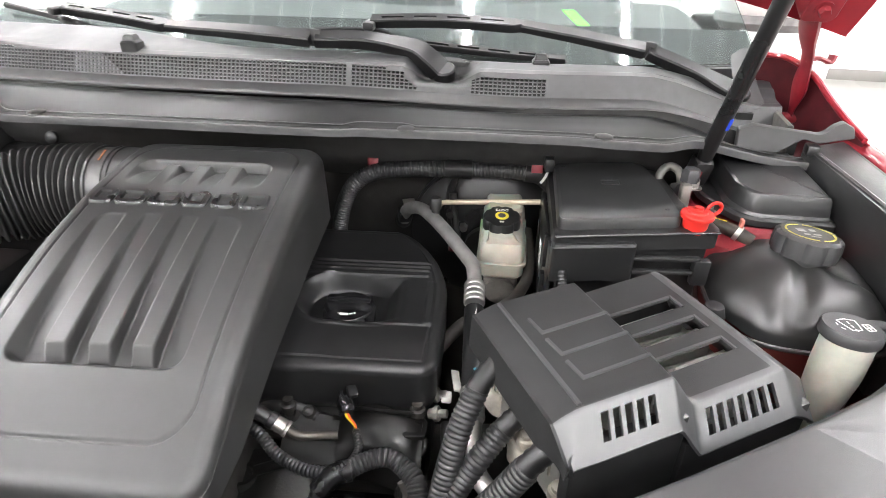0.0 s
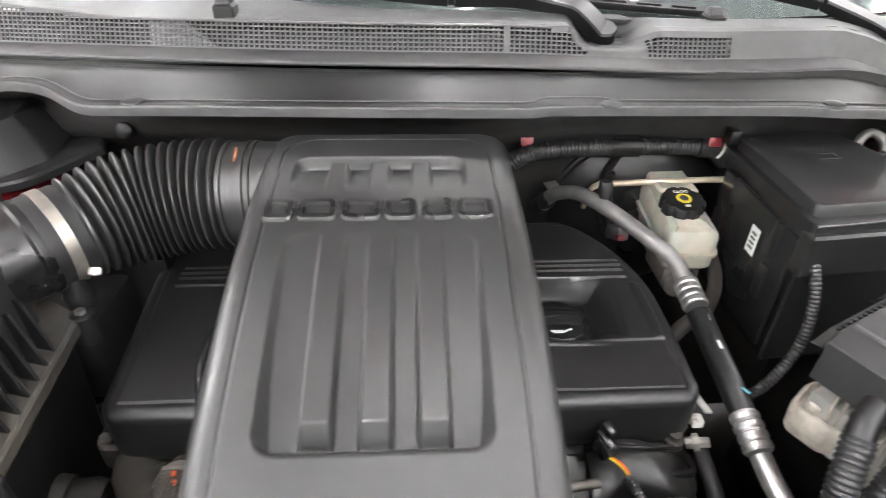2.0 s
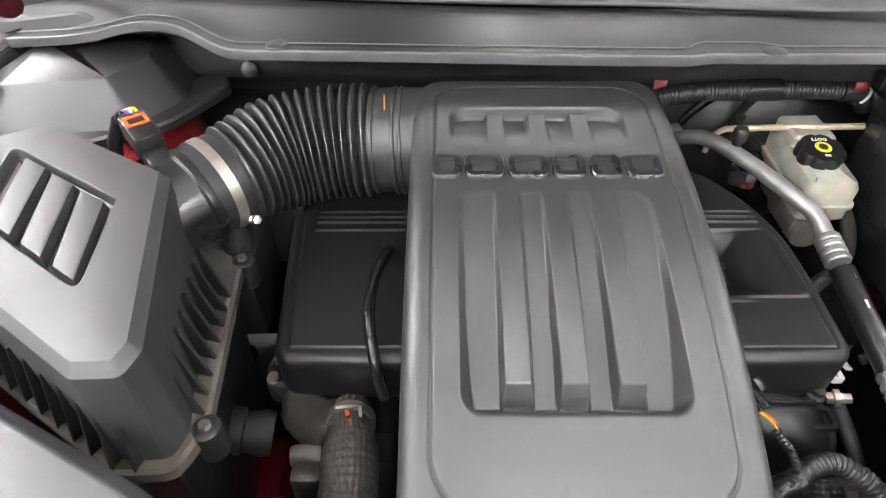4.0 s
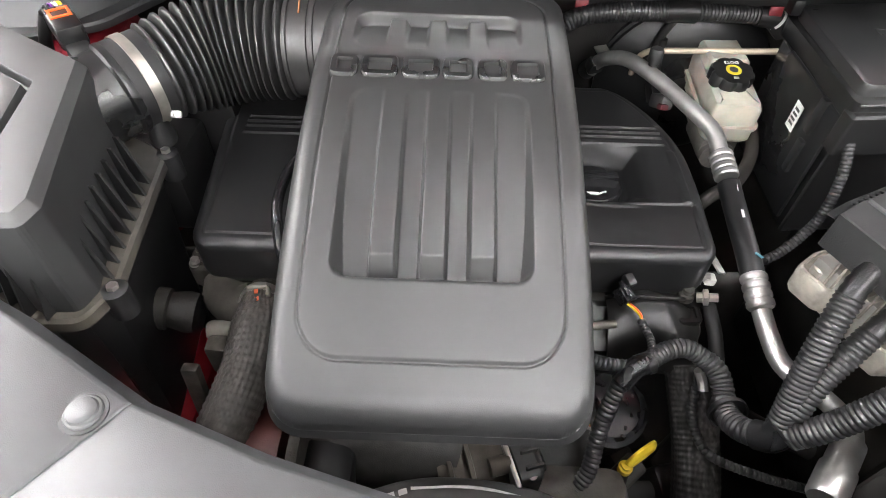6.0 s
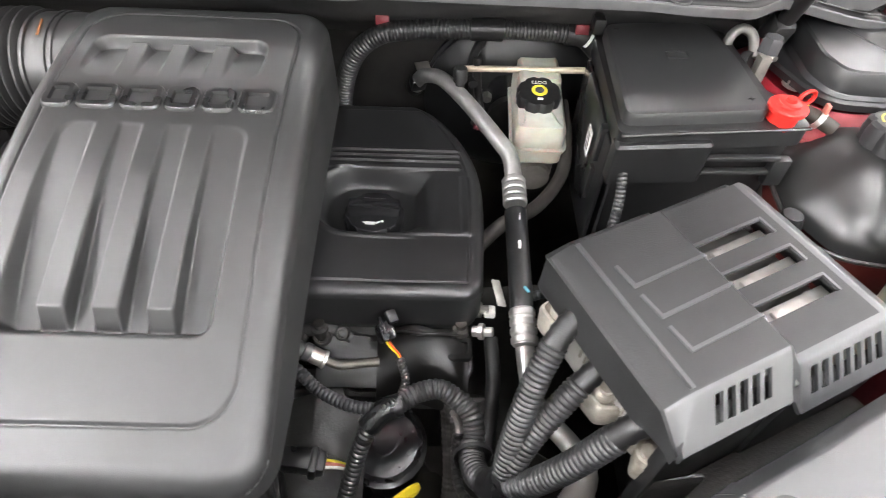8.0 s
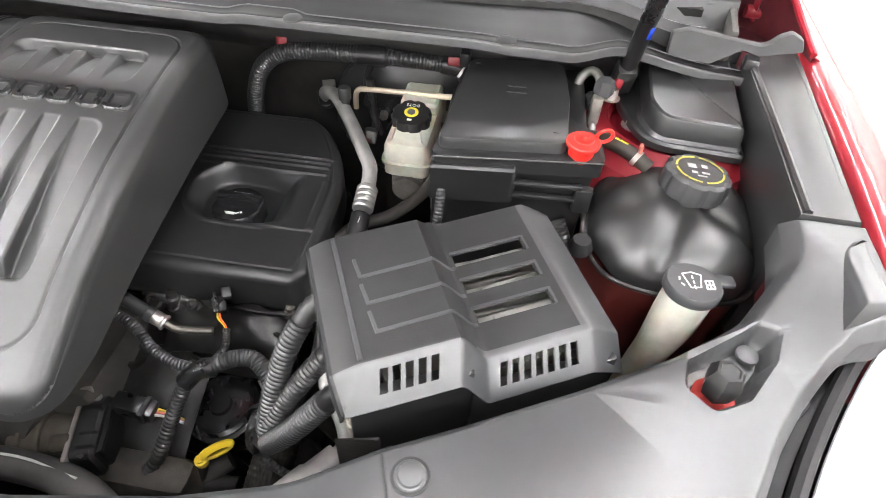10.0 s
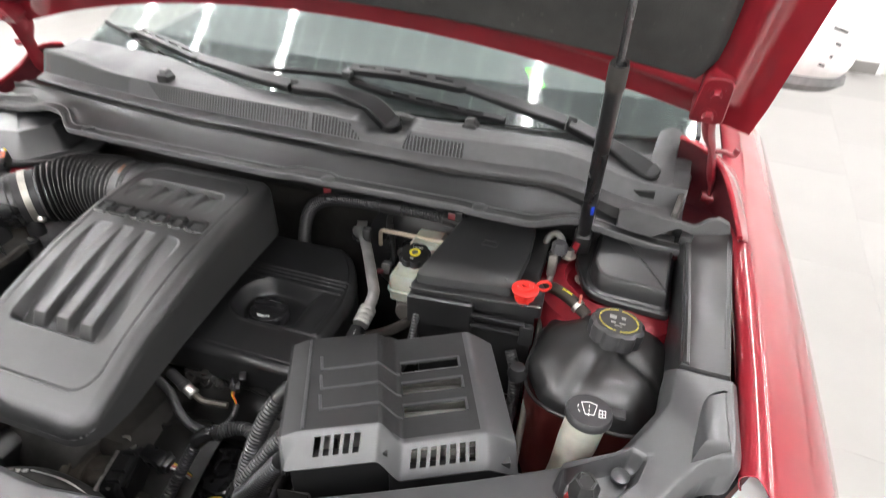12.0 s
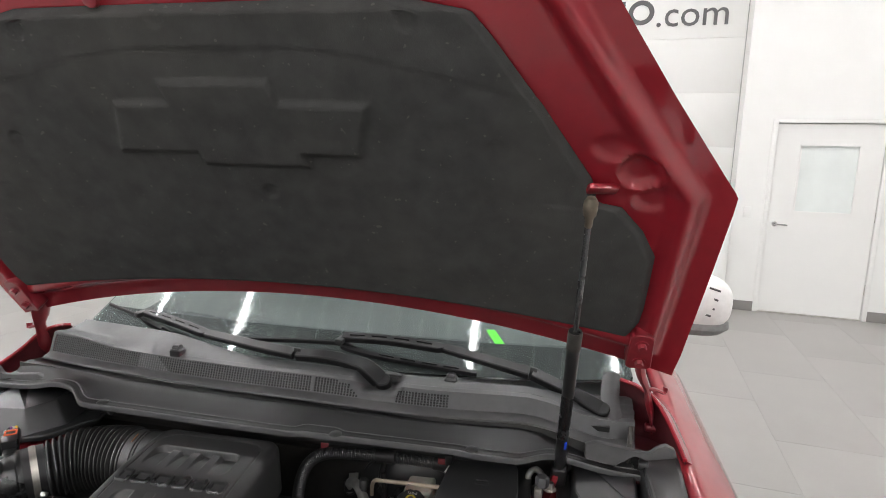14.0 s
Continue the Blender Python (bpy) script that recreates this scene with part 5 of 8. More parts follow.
# Added black box: covers red paint so that the gap stays dark.
part("inlet_bracket", box(0.10, 0.10, 0.11, (-0.44, 0.70, 0.895), 0.012), PLASTIC, ab)
part("side_lug", lathe([(0.014, 0), (0.015, 0.01), (0.010, 0.03), (0, 0.032)], (-0.398, 0.662, 0.975), 14), PLASTIC, ab)
tm, tn = Vector((-0.47, 0.625, 1.03)), Vector((-0.405, 0.698, 1.036))
part("outlet_tube", lathe([(0.047, 0), (0.0475, 0.055), (0.0500, 0.058), (0.0500, 0.064), (0.0475, 0.068), (0.045, 0.085)], aim(tm, tn), 36), SATIN, ab)
sen = thing("airflow_sensor", (-0.47, 0.68, 1.08), "black airflow sensor with an orange lock and coloured wires", "sensor")
sm = pose(-0.450, 0.668, 1.078, 0, -8, 132) @ Matrix.Scale(1.02, 4)
part("sensor_body", box(0.05, 0.022, 0.016, sm @ Matrix.Translation((-0.005, 0, -0.006)), 0.003), PLASTIC, sen)
plug = part("plug", box(0.044, 0.026, 0.024, sm @ Matrix.Translation((0.036, 0.0, 0.006)), 0.003), SATIN, sen)
lk = slotted([-0.008, -0.0055, 0.0055, 0.008], [-0.010, -0.0075, 0.0075, 0.010], lambda u, v: abs(u) < 0.005 and abs(v) < 0.007, lambda u, v: Vector((u, v, 0.0)), (0, 0, -0.003))
lk.transform(sm @ Matrix.Translation((0.042, 0.0, 0.0195)))
part("orange_lock", lk, ORANGE, plug, "orange lock frame")
for k, c in enumerate((YELLOW, WHITE_INK, mat("violet_wire", (0.2, 0.05, 0.3), 0.4, bump=0), RUBBER)):
    part("wire", sweep([sm @ Vector((0.056, -0.008 + 0.005 * k, 0.01)), sm @ Vector((0.068, -0.006 + 0.004 * k, 0.014)), sm @ Vector((0.08, 0.004 + 0.002 * k, 0.0)), sm @ Vector((0.085, 0.018, -0.04))], 0.0018, 6, 0.006), c, sen)
part("sleeve", sweep([sm @ Vector((0.078, 0.008, 0.0)), sm @ Vector((0.085, 0.02, -0.035)), sm @ Vector((0.08, 0.03, -0.10))], 0.007, 10, 0.01), TAPE, sen)

# ---- ribbed intake duct ----
duct = thing("intake_duct", (-0.33, 0.75, 0.98), "black ribbed rubber air intake duct with a steel clamp", "air duct")
dl = [(-0.430, 0.670, 1.034), (-0.404, 0.701, 1.036), (-0.376, 0.728, 1.038), (-0.345, 0.748, 1.040), (-0.305, 0.760, 1.042), (-0.262, 0.764, 1.043), (-0.228, 0.764, 1.044)]
PT = 0.0106
part("bellows", sweep(dl[1:6], 0.06, 40, PT / 8, lambda s: 0.0530 + 0.0085 * smooth(s, 0.0, 0.06) - 0.0105 * (0.5 + 0.5 * math.cos(2 * math.pi * s / PT)) ** 1.6), mat("duct_rubber", (0.022, 0.022, 0.0225), 0.32, vary=0.12, bump=0.04, dust=0.16, dust_col=(0.06, 0.054, 0.048), spec=1.0), duct)
part("cuff", sweep(dl[:2], 0.0490, 32, 0.006), RUBBER, duct)
part("end_cuff", sweep([dl[5], dl[6], (-0.19, 0.763, 1.044)], 0.056, 32, 0.01), MATS["duct_rubber"], duct)
cm2 = aim((-0.421, 0.681, 1.035), (-0.404, 0.701, 1.036))
band = part("clamp_band", lathe([(0.0490, 0.002), (0.0503, 0.002), (0.0503, 0.013), (0.0490, 0.013)], cm2, 40), mat("brassy_band", (0.42, 0.40, 0.36), 0.4, metal=0.85, vary=0.2, bump=0.1, dust=0.25, dust_col=(0.14, 0.12, 0.1)), duct)
part("clamp_tab", box(0.012, 0.010, 0.016, Matrix.Translation((-0.392, 0.672, 1.058)) @ pose(0, 0, 0, 40, 30, 40), 0.002), PLASTIC, duct)
scr = Matrix.Translation((-0.376, 0.665, 1.010)) @ pose(0, 0, 0, 60, 20, 30)
cs = box(0.012, 0.008, 0.012, scr, 0.002)
merge(cs, lathe([(0.0045, 0), (0.0045, 0.007), (0, 0.008)], scr @ Matrix.Translation((0, 0, 0.007)), 6))
part("clamp_screw", cs, STEEL, band, "small steel clamp screw")
for x in (-0.258, -0.236, -0.229):
    part("ring", lathe([(0.0545, -0.0025), (0.0585, -0.0015), (0.0585, 0.0015), (0.0545, 0.0025)], aim((x, 0.764, 1.043), (x + 0.03, 0.764, 1.044)), 36), MATS["duct_rubber"], duct)
part("paint_mark", box(0.0016, 0.022, 0.0012, pose(-0.2455, 0.748, 1.0975, 15, 0, 6)), mat("faded_orange_paint", (0.42, 0.17, 0.07), 0.6, bump=0.0), duct)

# ---- fuse box ----
pf = slotted([-0.014, -0.011, 0.011, 0.014], [-0.012, -0.009, 0.009, 0.012], lambda u, v: abs(u) < 0.01 and abs(v) < 0.008, lambda u, v: Vector((0.127 + u, 0.8935 - 0.12 * v, 1.093 + v)), (0, 0.004, 0))
part("stamped_frame", pf, MATS["dusty_black_steel"], body)
fb = thing("fuse_box", (0.42, 0.8, 0.9), "black plastic fuse box with a smooth lid", "fuse box")
fo = rpoly([(0.336, 0.676, 0.010), (0.528, 0.690, 0.010), (0.524, 0.735, 0.010), (0.508, 0.760, 0.012), (0.506, 0.905, 0.02), (0.345, 0.90, 0.02)], 5)
FT = lambda x, y: -0.045 * (y - 0.69) + 0.05 * (x - 0.34)
lid = rpoly([(0.340, 0.686, 0.012), (0.484, 0.696, 0.012), (0.486, 0.80, 0.02), (0.478, 0.895, 0.025), (0.352, 0.890, 0.02)], 5)
flid = part("lid", prism(lid, [(0, 1.052), (0, 1.0655), (0.0015, 1.0695), (0.005, 1.0705)], None, (True, True), FT), mat("fuse_lid_plastic", (0.027, 0.0274, 0.028), 0.33, vary=0.05, scale=8, bump=0.05, spec=1.0), fb, "", 24)
part("base", prism(fo, [(0.012, 0.86), (0.01, 0.99), (0.008, 1.030), (0, 1.032), (0, 1.054), (0.004, 1.056)], None, (True, True), FT), PLASTIC, fb)
part("front_step", prism(rpoly([(0.335, 0.668, 0.004), (0.432, 0.674, 0.006), (0.434, 0.69, 0.003), (0.335, 0.69, 0.003)]), [(0, 0.995), (0, 1.040), (0.003, 1.043)], None, (True, True), FT), PLASTIC, fb)
for z in (1.022, 1.004):
    part("front_rail", box(0.078, 0.008, 0.006, pose(0.470, 0.681, z + FT(0.47, 0.68), 0, 0, 4), 0.002), PLASTIC, fb)
part("corner_clip", box(0.020, 0.012, 0.034, pose(0.512, 0.684, 1.012, 0, 0, 4), 0.003), SATIN, fb)
part("lid_seam", sweep([(0.338, 0.6745, 1.0535), (0.43, 0.6815, 1.0580), (0.526, 0.6885, 1.0625)], 0.0016, 6, 0.01), SATIN, fb)
part("side_plate", box(0.006, 0.17, 0.15, (0.338, 0.775, 0.955), 0.003), SATIN, fb)
for z in (1.01, 0.955):
    part("side_rib", box(0.008, 0.012, 0.045, (0.334, 0.72, z), 0.002), PLASTIC, fb)
part("hinge_clip", box(0.014, 0.02, 0.02, (0.345, 0.885, 1.062), 0.003), PLASTIC, fb)
part("barcode_label", box(0.0008, 0.018, 0.034, pose(0.3305, 0.752, 0.988, 0, 0, 0)), WHITE_INK, fb)
sb = bmesh.new()
for k in range(4):
    box(0.0004, 0.010, 0.003, (0.3298, 0.752, 0.979 + 0.006 * k), 0, sb)
part("printed_bar", sb, INK, fb)
for p, s in (((0.42, 0.815), (0.024, 0.0015)), ((0.42, 0.800), (0.024, 0.0015)), ((0.4085, 0.8075), (0.0015, 0.015)), ((0.4315, 0.8075), (0.0015, 0.015)), ((0.415, 0.8175), (0.004, 0.003)), ((0.425, 0.8175), (0.004, 0.003)), ((0.47, 0.716), (0.006, 0.0012)), ((0.47, 0.716), (0.0012, 0.006)), ((0.364, 0.872), (0.006, 0.0012))):
    part("moulded_symbol", box(s[0], s[1], 0.0012, (p[0], p[1], 1.0708 + FT(*p))), MATS["fuse_lid_plastic"], flid)
rt = thing("terminal_cap", (0.505, 0.7, 1.05), "bright red plastic terminal cap on the fuse box", "terminal cap")
rm = pose(0.500, 0.701, 1.056, 0, 0, 20) @ Matrix.Scale(0.90, 4)
part("cap", lathe([(0.0140, 0), (0.0155, 0.004), (0.0165, 0.020), (0.0205, 0.0215), (0.0212, 0.0235), (0.0212, 0.0260), (0.0200, 0.0275), (0.0125, 0.0285), (0.0115, 0.0310), (0.0060, 0.0320), (0.0055, 0.0360), (0, 0.0370)], rm, 36), RED_PLASTIC, rt, "", 30)
ring = [rm @ Vector((0.0295 - 0.0105 * math.cos(a), 0.006, 0.027 + 0.0085 * math.sin(a))) for a in (2 * math.pi * k / 20 for k in range(21))]
part("loop", sweep(ring, 0.0022, 8, 0.002), RED_PLASTIC, rt, "red plastic loop")

# ---- control module under a slotted cover ----
EM = pose(0.333, 0.390, 0, 0, 0, 26)
ecm = thing("control_module", (0.42, 0.48, 0.9), "black slotted plastic cover over the alloy control module", "control module")


def em_z(u):
    """Height of the cover's top: the raised block, the step down, the slotted block and its bevelled end."""
    high, low = 1.0635 + 0.06 * u, 1.0365 + 0.09 * (u - 0.11)
    k = smooth(u, 0.080, 0.108)
    z = high + (low - high) * (0.35 * k + 0.65 * min(max((u - 0.082) / 0.024, 0), 1))
    z -= 0.006 * max(0, -u / 0.021) ** 1.5
    return z - 0.028 * max(0, (u - 0.199) / 0.036) ** 1.15


slots = [(0.034, 0.049), (0.0683, 0.0833), (0.1025, 0.1175)]
fr1 = [(0.0145 + 0.0104 * k, 0.0213 + 0.0104 * k) for k in range(5)]
fr2 = [(0.1165 + 0.0105 * k, 0.1232 + 0.0105 * k) for k in range(7)]
FRONT = 0.005                                   # where the top turns down into the front apron
ROUND = 0.0045
EDGE = 0.17


def em_at(u, t):
    """A place on the cover: t runs forward over the top, round the front edge and down the apron."""
    back = 0.143 + 0.020 * smooth(u, 0.084, 0.104)
    v, z = back - t * (back - FRONT) / EDGE, em_z(u)
    if t < 0.0:
        v, z = back - 0.35 * t, z + t
    w = 0.0
    if t > EDGE:
        q = t - EDGE
        slope = radians(50)
        if q < ROUND:
            a = slope * q / ROUND
            v, z = FRONT - 0.0052 * math.sin(a), z - 0.0052 * (1 - math.cos(a))
        else:
            w = q - ROUND
            v = FRONT - 0.0052 * math.sin(slope) - w * math.cos(slope)
            z -= 0.0052 * (1 - math.cos(slope)) + w * math.sin(slope)
        v -= 0.004 * smooth(u, 0.086, 0.104) * (1 - smooth(u, 0.2, 0.235))
    lean = min(w / 0.031, 1)
    x = u - lean * (0.005 * (1 - smooth(u, 0.1, 0.23)))
    if u < 0.012:
        x = u + (-0.0185 - u) * lean * smooth(0.012 - u, 0, 0.012)
    return Vector((x, v, z))


us = breaks(-0.022, 0.235, fr1 + fr2 + [(0.110, 0.181)], [-0.021, -0.016, -0.010, -0.004, -0.0005, 0.003, 0.07, 0.076, 0.0795, *(0.081 + 0.003 * k for k in range(10)), 0.187, 0.193, 0.197, 0.1995, 0.203, 0.209, 0.216, 0.223, 0.229, 0.233])
top_t = [(EDGE * (0.163 - b) / (0.163 - FRONT), EDGE * (0.163 - a) / (0.163 - FRONT)) for a, b in slots]
fr_t = (EDGE + ROUND + 0.0045, EDGE + ROUND + 0.0255)
END = EDGE + ROUND + 0.031
ts = breaks(-0.012, END + 0.006, top_t + [fr_t], [-0.006, -0.002, 0.0, 0.004, 0.05, EDGE - 0.004, EDGE, *(EDGE + ROUND * k / 4 for k in range(1, 5)), END, END + 0.002])


def em_hole(u, t):
    if fr_t[0] < t < fr_t[1]:
        return any(a < u < c for a, c in fr1 + fr2)
    return 0.110 < u < 0.181 and any(a < t < c for a, c in top_t)


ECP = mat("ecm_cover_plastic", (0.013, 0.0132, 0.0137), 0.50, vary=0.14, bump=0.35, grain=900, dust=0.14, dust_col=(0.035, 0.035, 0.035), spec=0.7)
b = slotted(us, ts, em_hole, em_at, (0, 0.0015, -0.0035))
# Dark textured top; the light caught by apron and end is painted as grey.
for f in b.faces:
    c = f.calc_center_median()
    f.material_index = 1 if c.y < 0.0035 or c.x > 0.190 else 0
b.transform(EM)
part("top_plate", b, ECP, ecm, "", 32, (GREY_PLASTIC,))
for u0, k in ((-0.022, -1), (0.235, 1)):
    b = sheet(24, 6, lambda p, q: em_at(u0, END * p) + Vector((k * 0.002 * q, 0, -0.034 * q * (1 - 0.75 * smooth(p, 0.75, 1.0)))), None, 0.003)
    b.transform(EM)
    part("end_apron", b, ECP, ecm)
b = slotted(breaks(-0.02, 0.23, [(0.00 + 0.0065 * k, 0.0035 + 0.0065 * k) for k in range(34)]), breaks(0, 1, [(0.2, 0.8)]), lambda u, w: 0.2 < w < 0.8 and 0.0 < u < 0.221 and (u % 0.0065) < 0.0035,
            lambda u, w: Vector((u + 0.006 * w, 0.1475 + 0.020 * smooth(u, 0.084, 0.104) + 0.010 * w, em_z(u) - 0.011 - 0.006 * w)), (0, -0.003, 0))
b.transform(EM)
part("back_apron", b, ECP, ecm, "slit back edge")
b = bmesh.new()
for u0, u1, z1 in ((-0.015, 0.090, 1.041), (0.090, 0.226, 1.013)):
    box(u1 - u0, 0.012, z1 - 0.90, ((u0 + u1) / 2, -0.0095 - (0.004 if u0 > 0 else 0), (z1 + 0.90) / 2), 0.002, b)
b.transform(EM)
part("lower_skirt", b, PLASTIC, ecm)


def em_line(pts, w=0.0030, h=0.0016):
    """A flat raised line over the cover through (u, v) points."""
    q = []
    for (u0, v0), (u1, v1) in zip(pts, pts[1:]):
        n = max(1, int(math.hypot(u1 - u0, v1 - v0) / 0.004))
        q += [(u0 + (u1 - u0) * k / n, v0 + (v1 - v0) * k / n) for k in range(n)]
    q.append(pts[-1])
    m = bmesh.new()
    rows = []
    for i, (u, v) in enumerate(q):
        a, c = Vector(q[max(i - 1, 0)]), Vector(q[min(i + 1, len(q) - 1)])
        n = (c - a).normalized().orthogonal() * w / 2
        rows.append([m.verts.new((u + n.x * k, v + n.y * k, em_z(u) + dz)) for k, dz in ((-1.25, -0.001), (-0.9, h), (0.9, h), (1.25, -0.001))])
    for r0, r1 in zip(rows, rows[1:]):
        for i in range(3):
            m.faces.new((r0[i], r0[i + 1], r1[i + 1], r1[i]))
    m.faces.new(rows[0])
    m.faces.new(rows[-1])
    m.transform(EM)
    # Paler plastic puts the light on the line's facets into its colour.
    part("moulded_line", m, GREY_PLASTIC, ecm, "moulded line, the light on its facets put in as paler plastic")


for k, (v0, v1) in enumerate(slots):
    vu = 0.0285 + 0.0300 * k
    em_line([(0.0185 - 0.001 * k, vu), (0.078, vu + 0.002), (0.108, v0 - 0.0022)])
    em_line([(0.0185 - 0.001 * k, vu - 0.0015), (0.0165 - 0.001 * k, vu + 0.0215)])
    em_line([(0.1085, v1 + 0.0020), (0.1815, v1 + 0.0020)])
    em_line([(0.183, v1 + 0.003), (0.183, v0 - 0.001)], 0.0026)
em_line([(0.0005, 0.006), (0.0005, 0.141)], 0.0036)
ALLOY = mat("bright_alloy", (0.66, 0.65, 0.62), 0.34, metal=0.8, vary=0.12, bump=0.15, dust=0.25, dust_col=(0.35, 0.33, 0.3))
case = part("alloy_case", box(0.225, 0.135, 0.05, EM @ Matrix.Translation((0.108, 0.078, 0.968)), 0.004), ALLOY, ecm, "bare alloy case")
for k in range(9):
    part("heat_sink_fin", box(0.095, 0.0035, 0.024, EM @ Matrix.Translation((0.150, 0.022 + 0.0125 * k, 1.002)), 0.0008), ALLOY, case)
for k in range(3):
    part("carrier_lug", box(0.012, 0.010, 0.004, EM @ Matrix.Translation((0.133, 0.0385 + 0.0342 * k, 1.0285)), 0.0012), ALLOY, ecm)
    part("carrier_bar", box(0.084, 0.016, 0.004, EM @ Matrix.Translation((0.146, 0.0400 + 0.0342 * k, 1.0250)) @ pose(0, 0, 0, 0, -5, 0), 0.001), ALLOY, ecm)
PALE = mat("pale_cast_alloy", (0.42, 0.39, 0.34), 0.5, metal=0.35, vary=0.3, scale=70, bump=0.5, grain=500, dust=0.55, dust_col=(0.20, 0.17, 0.13))
plate = rpoly([(0.05, -0.002, 0.004), (0.0, -0.003, 0.004), (-0.012, -0.012, 0.008), (-0.020, 0.000, 0.008), (0.004, 0.020, 0.006), (0.002, 0.034, 0.006), (-0.020, 0.044, 0.008), (-0.022, 0.068, 0.010), (0.000, 0.080, 0.006),
               (0.000, 0.104, 0.006), (-0.012, 0.120, 0.010), (-0.014, 0.152, 0.012), (0.02, 0.160, 0.010), (0.05, 0.158, 0.004)], 5)
b = prism(plate, [(0.004, 0.945), (0.001, 0.950), (0, 0.972), (0.002, 0.976), (0.004, 0.977), (0.0045, 0.9745), (0.006, 0.974)])
b.transform(EM)
flange = part("alloy_flange", b, PALE, ecm, "pale cast alloy flange", 30)
for u, v in ((-0.010, 0.000), (-0.008, 0.056), (0.002, 0.138)):
    b = lathe([(0.0085, 0), (0.0085, 0.008), (0.0070, 0.0095), (0.0062, 0.0095), (0.0060, 0.013), (0, 0.0135)], EM @ Matrix.Translation((u, v, 0.974)), 18)
    part("bolt_boss", b, PALE, flange)
for v in (0.022, 0.029, 0.036, 0.047, 0.054, 0.080, 0.087, 0.094, 0.112, 0.119, 0.126):
    f = prism([(-0.006, v - 0.0011), (0.030, v - 0.0011), (0.030, v + 0.0011), (-0.006, v + 0.0011)], [(0, 0.972), (0, 1.000), (0.0004, 1.0045)])
    f.transform(EM)
    part("heat_sink_fin", f, PALE, ecm)
for v in (0.014, 0.0667, 0.0987):
    m = EM @ pose(0.014, v, 1.016, 0, 18, 0)
    c = part("connector", box(0.036, 0.021, 0.024, m, 0.003), PLASTIC, ecm, "black harness connector")
    part("lever", box(0.010, 0.023, 0.006, m @ Matrix.Translation((0.004, 0, 0.013)), 0.002), mat("grey_lever", (0.16, 0.155, 0.145), 0.5, vary=0.2, bump=0.2, dust=0.3), c, "grey locking lever")
    for k, ink in enumerate((mat("blue_wire", (0.03, 0.10, 0.45), 0.4, bump=0.0), YELLOW_INK, mat("green_wire", (0.03, 0.28, 0.08), 0.4, bump=0.0), ORANGE)):
        q = Vector((-0.016, -0.007 + 0.0045 * k, 0.002))
        part("wire", sweep([m @ (q + Vector((0.006, 0, 0))), m @ (q + Vector((-0.006, 0.001, 0.003))), m @ (q + Vector((-0.016, -0.002 * (k - 1.5), -0.002)))], 0.0014, 6, 0.004), ink, c)
b = prism([(-0.030, -0.022), (-0.026, -0.024), (0.004, -0.034), (0.006, -0.030)], [(0, 0.95), (0, 1.0), (0.0008, 1.004)])
b.transform(EM)
part("bracket", b, GRIME, ecm)

# ---- brake reservoir and master cylinder ----
br = thing("brake_fluid_reservoir", (0.28, 0.84, 0.92), "milky brake fluid reservoir with a black screw cap", "fluid reservoir")
bo = rpoly([(0.250, 0.785, 0.012), (0.314, 0.785, 0.012), (0.318, 0.93, 0.012), (0.254, 0.93, 0.012)], 5)
part("tank", prism(bo, [(0.008, 0.918), (0, 0.926), (0, 0.942), (-0.004, 0.943), (-0.004, 0.947), (0, 0.948), (0, 0.968), (0.004, 0.976), (0.012, 0.979)], None, (True, True), lambda x, y: 0.05 * (y - 0.8)), WHITE_TANK, br)
part("neck_block", prism(rpoly([(0.256, 0.86, 0.01), (0.314, 0.86, 0.01), (0.314, 0.945, 0.01), (0.256, 0.945, 0.01)]), [(0, 0.955), (0.002, 0.992), (0.006, 0.996)]), WHITE_TANK, br)
bc = pose(0.280, 0.840, 0.980, 8, 0, 0) @ Matrix.Scale(0.9, 4)
bcap = part("screw_cap", lathe([(0.031, 0), (0.0315, 0.014), (0.029, 0.018), (0.024, 0.0185), (0, 0.0185)], bc, 64, None, 8, 0.003, 0.02), PLASTIC, br, "black lobed screw cap")
part("yellow_disc", lathe([(0.011, 0.0184), (0.011, 0.0192), (0, 0.0192)], bc, 24), YELLOW_INK, bcap, "yellow printed disc")
part("symbol_ring", lathe([(0.0062, 0.0193), (0.0062, 0.0197), (0.0045, 0.0197), (0.0045, 0.0193)], bc, 20), INK, bcap)
part("cap_text", lettering("DOT3", 0.008, bc @ pose(0, 0.0165, 0.0189, 0, 0, 180), 0.0003), WHITE_INK, bcap)
part("printed_bar", box(0.007, 0.004, 0.0006, bc @ Matrix.Translation((0, -0.017, 0.0188))), WHITE_INK, br)
mc = lathe([(0.022, 0), (0.024, 0.02), (0.02, 0.03), (0.02, 0.13), (0.03, 0.14), (0.03, 0.15)], aim((0.283, 0.79, 0.895), (0.283, 0.94, 0.905)), 20)
merge(mc, box(0.05, 0.07, 0.04, (0.283, 0.83, 0.905), 0.008))
solo("brake_master_cylinder", mc, CAST, "dusty cast brake master cylinder below the reservoir", "master cylinder")
bb = thing("brake_booster", (0.26, 0.95, 0.78), "round black brake booster on the firewall", "brake booster")
BM = aim((0.26, 0.975, 0.91), (0.26, 0.85, 0.90))
part("shell", lathe([(0.10, 0), (0.125, 0.01), (0.128, 0.03), (0.10, 0.05), (0.05, 0.06)], BM, 48), SATIN, bb)
part("rim", lathe([(0.1265, 0.012), (0.131, 0.014), (0.131, 0.020), (0.1265, 0.022)], BM, 48), SATIN, bb)
part("collar", lathe([(0.035, 0.055), (0.035, 0.072), (0.028, 0.074)], BM, 24), GRIME, bb)
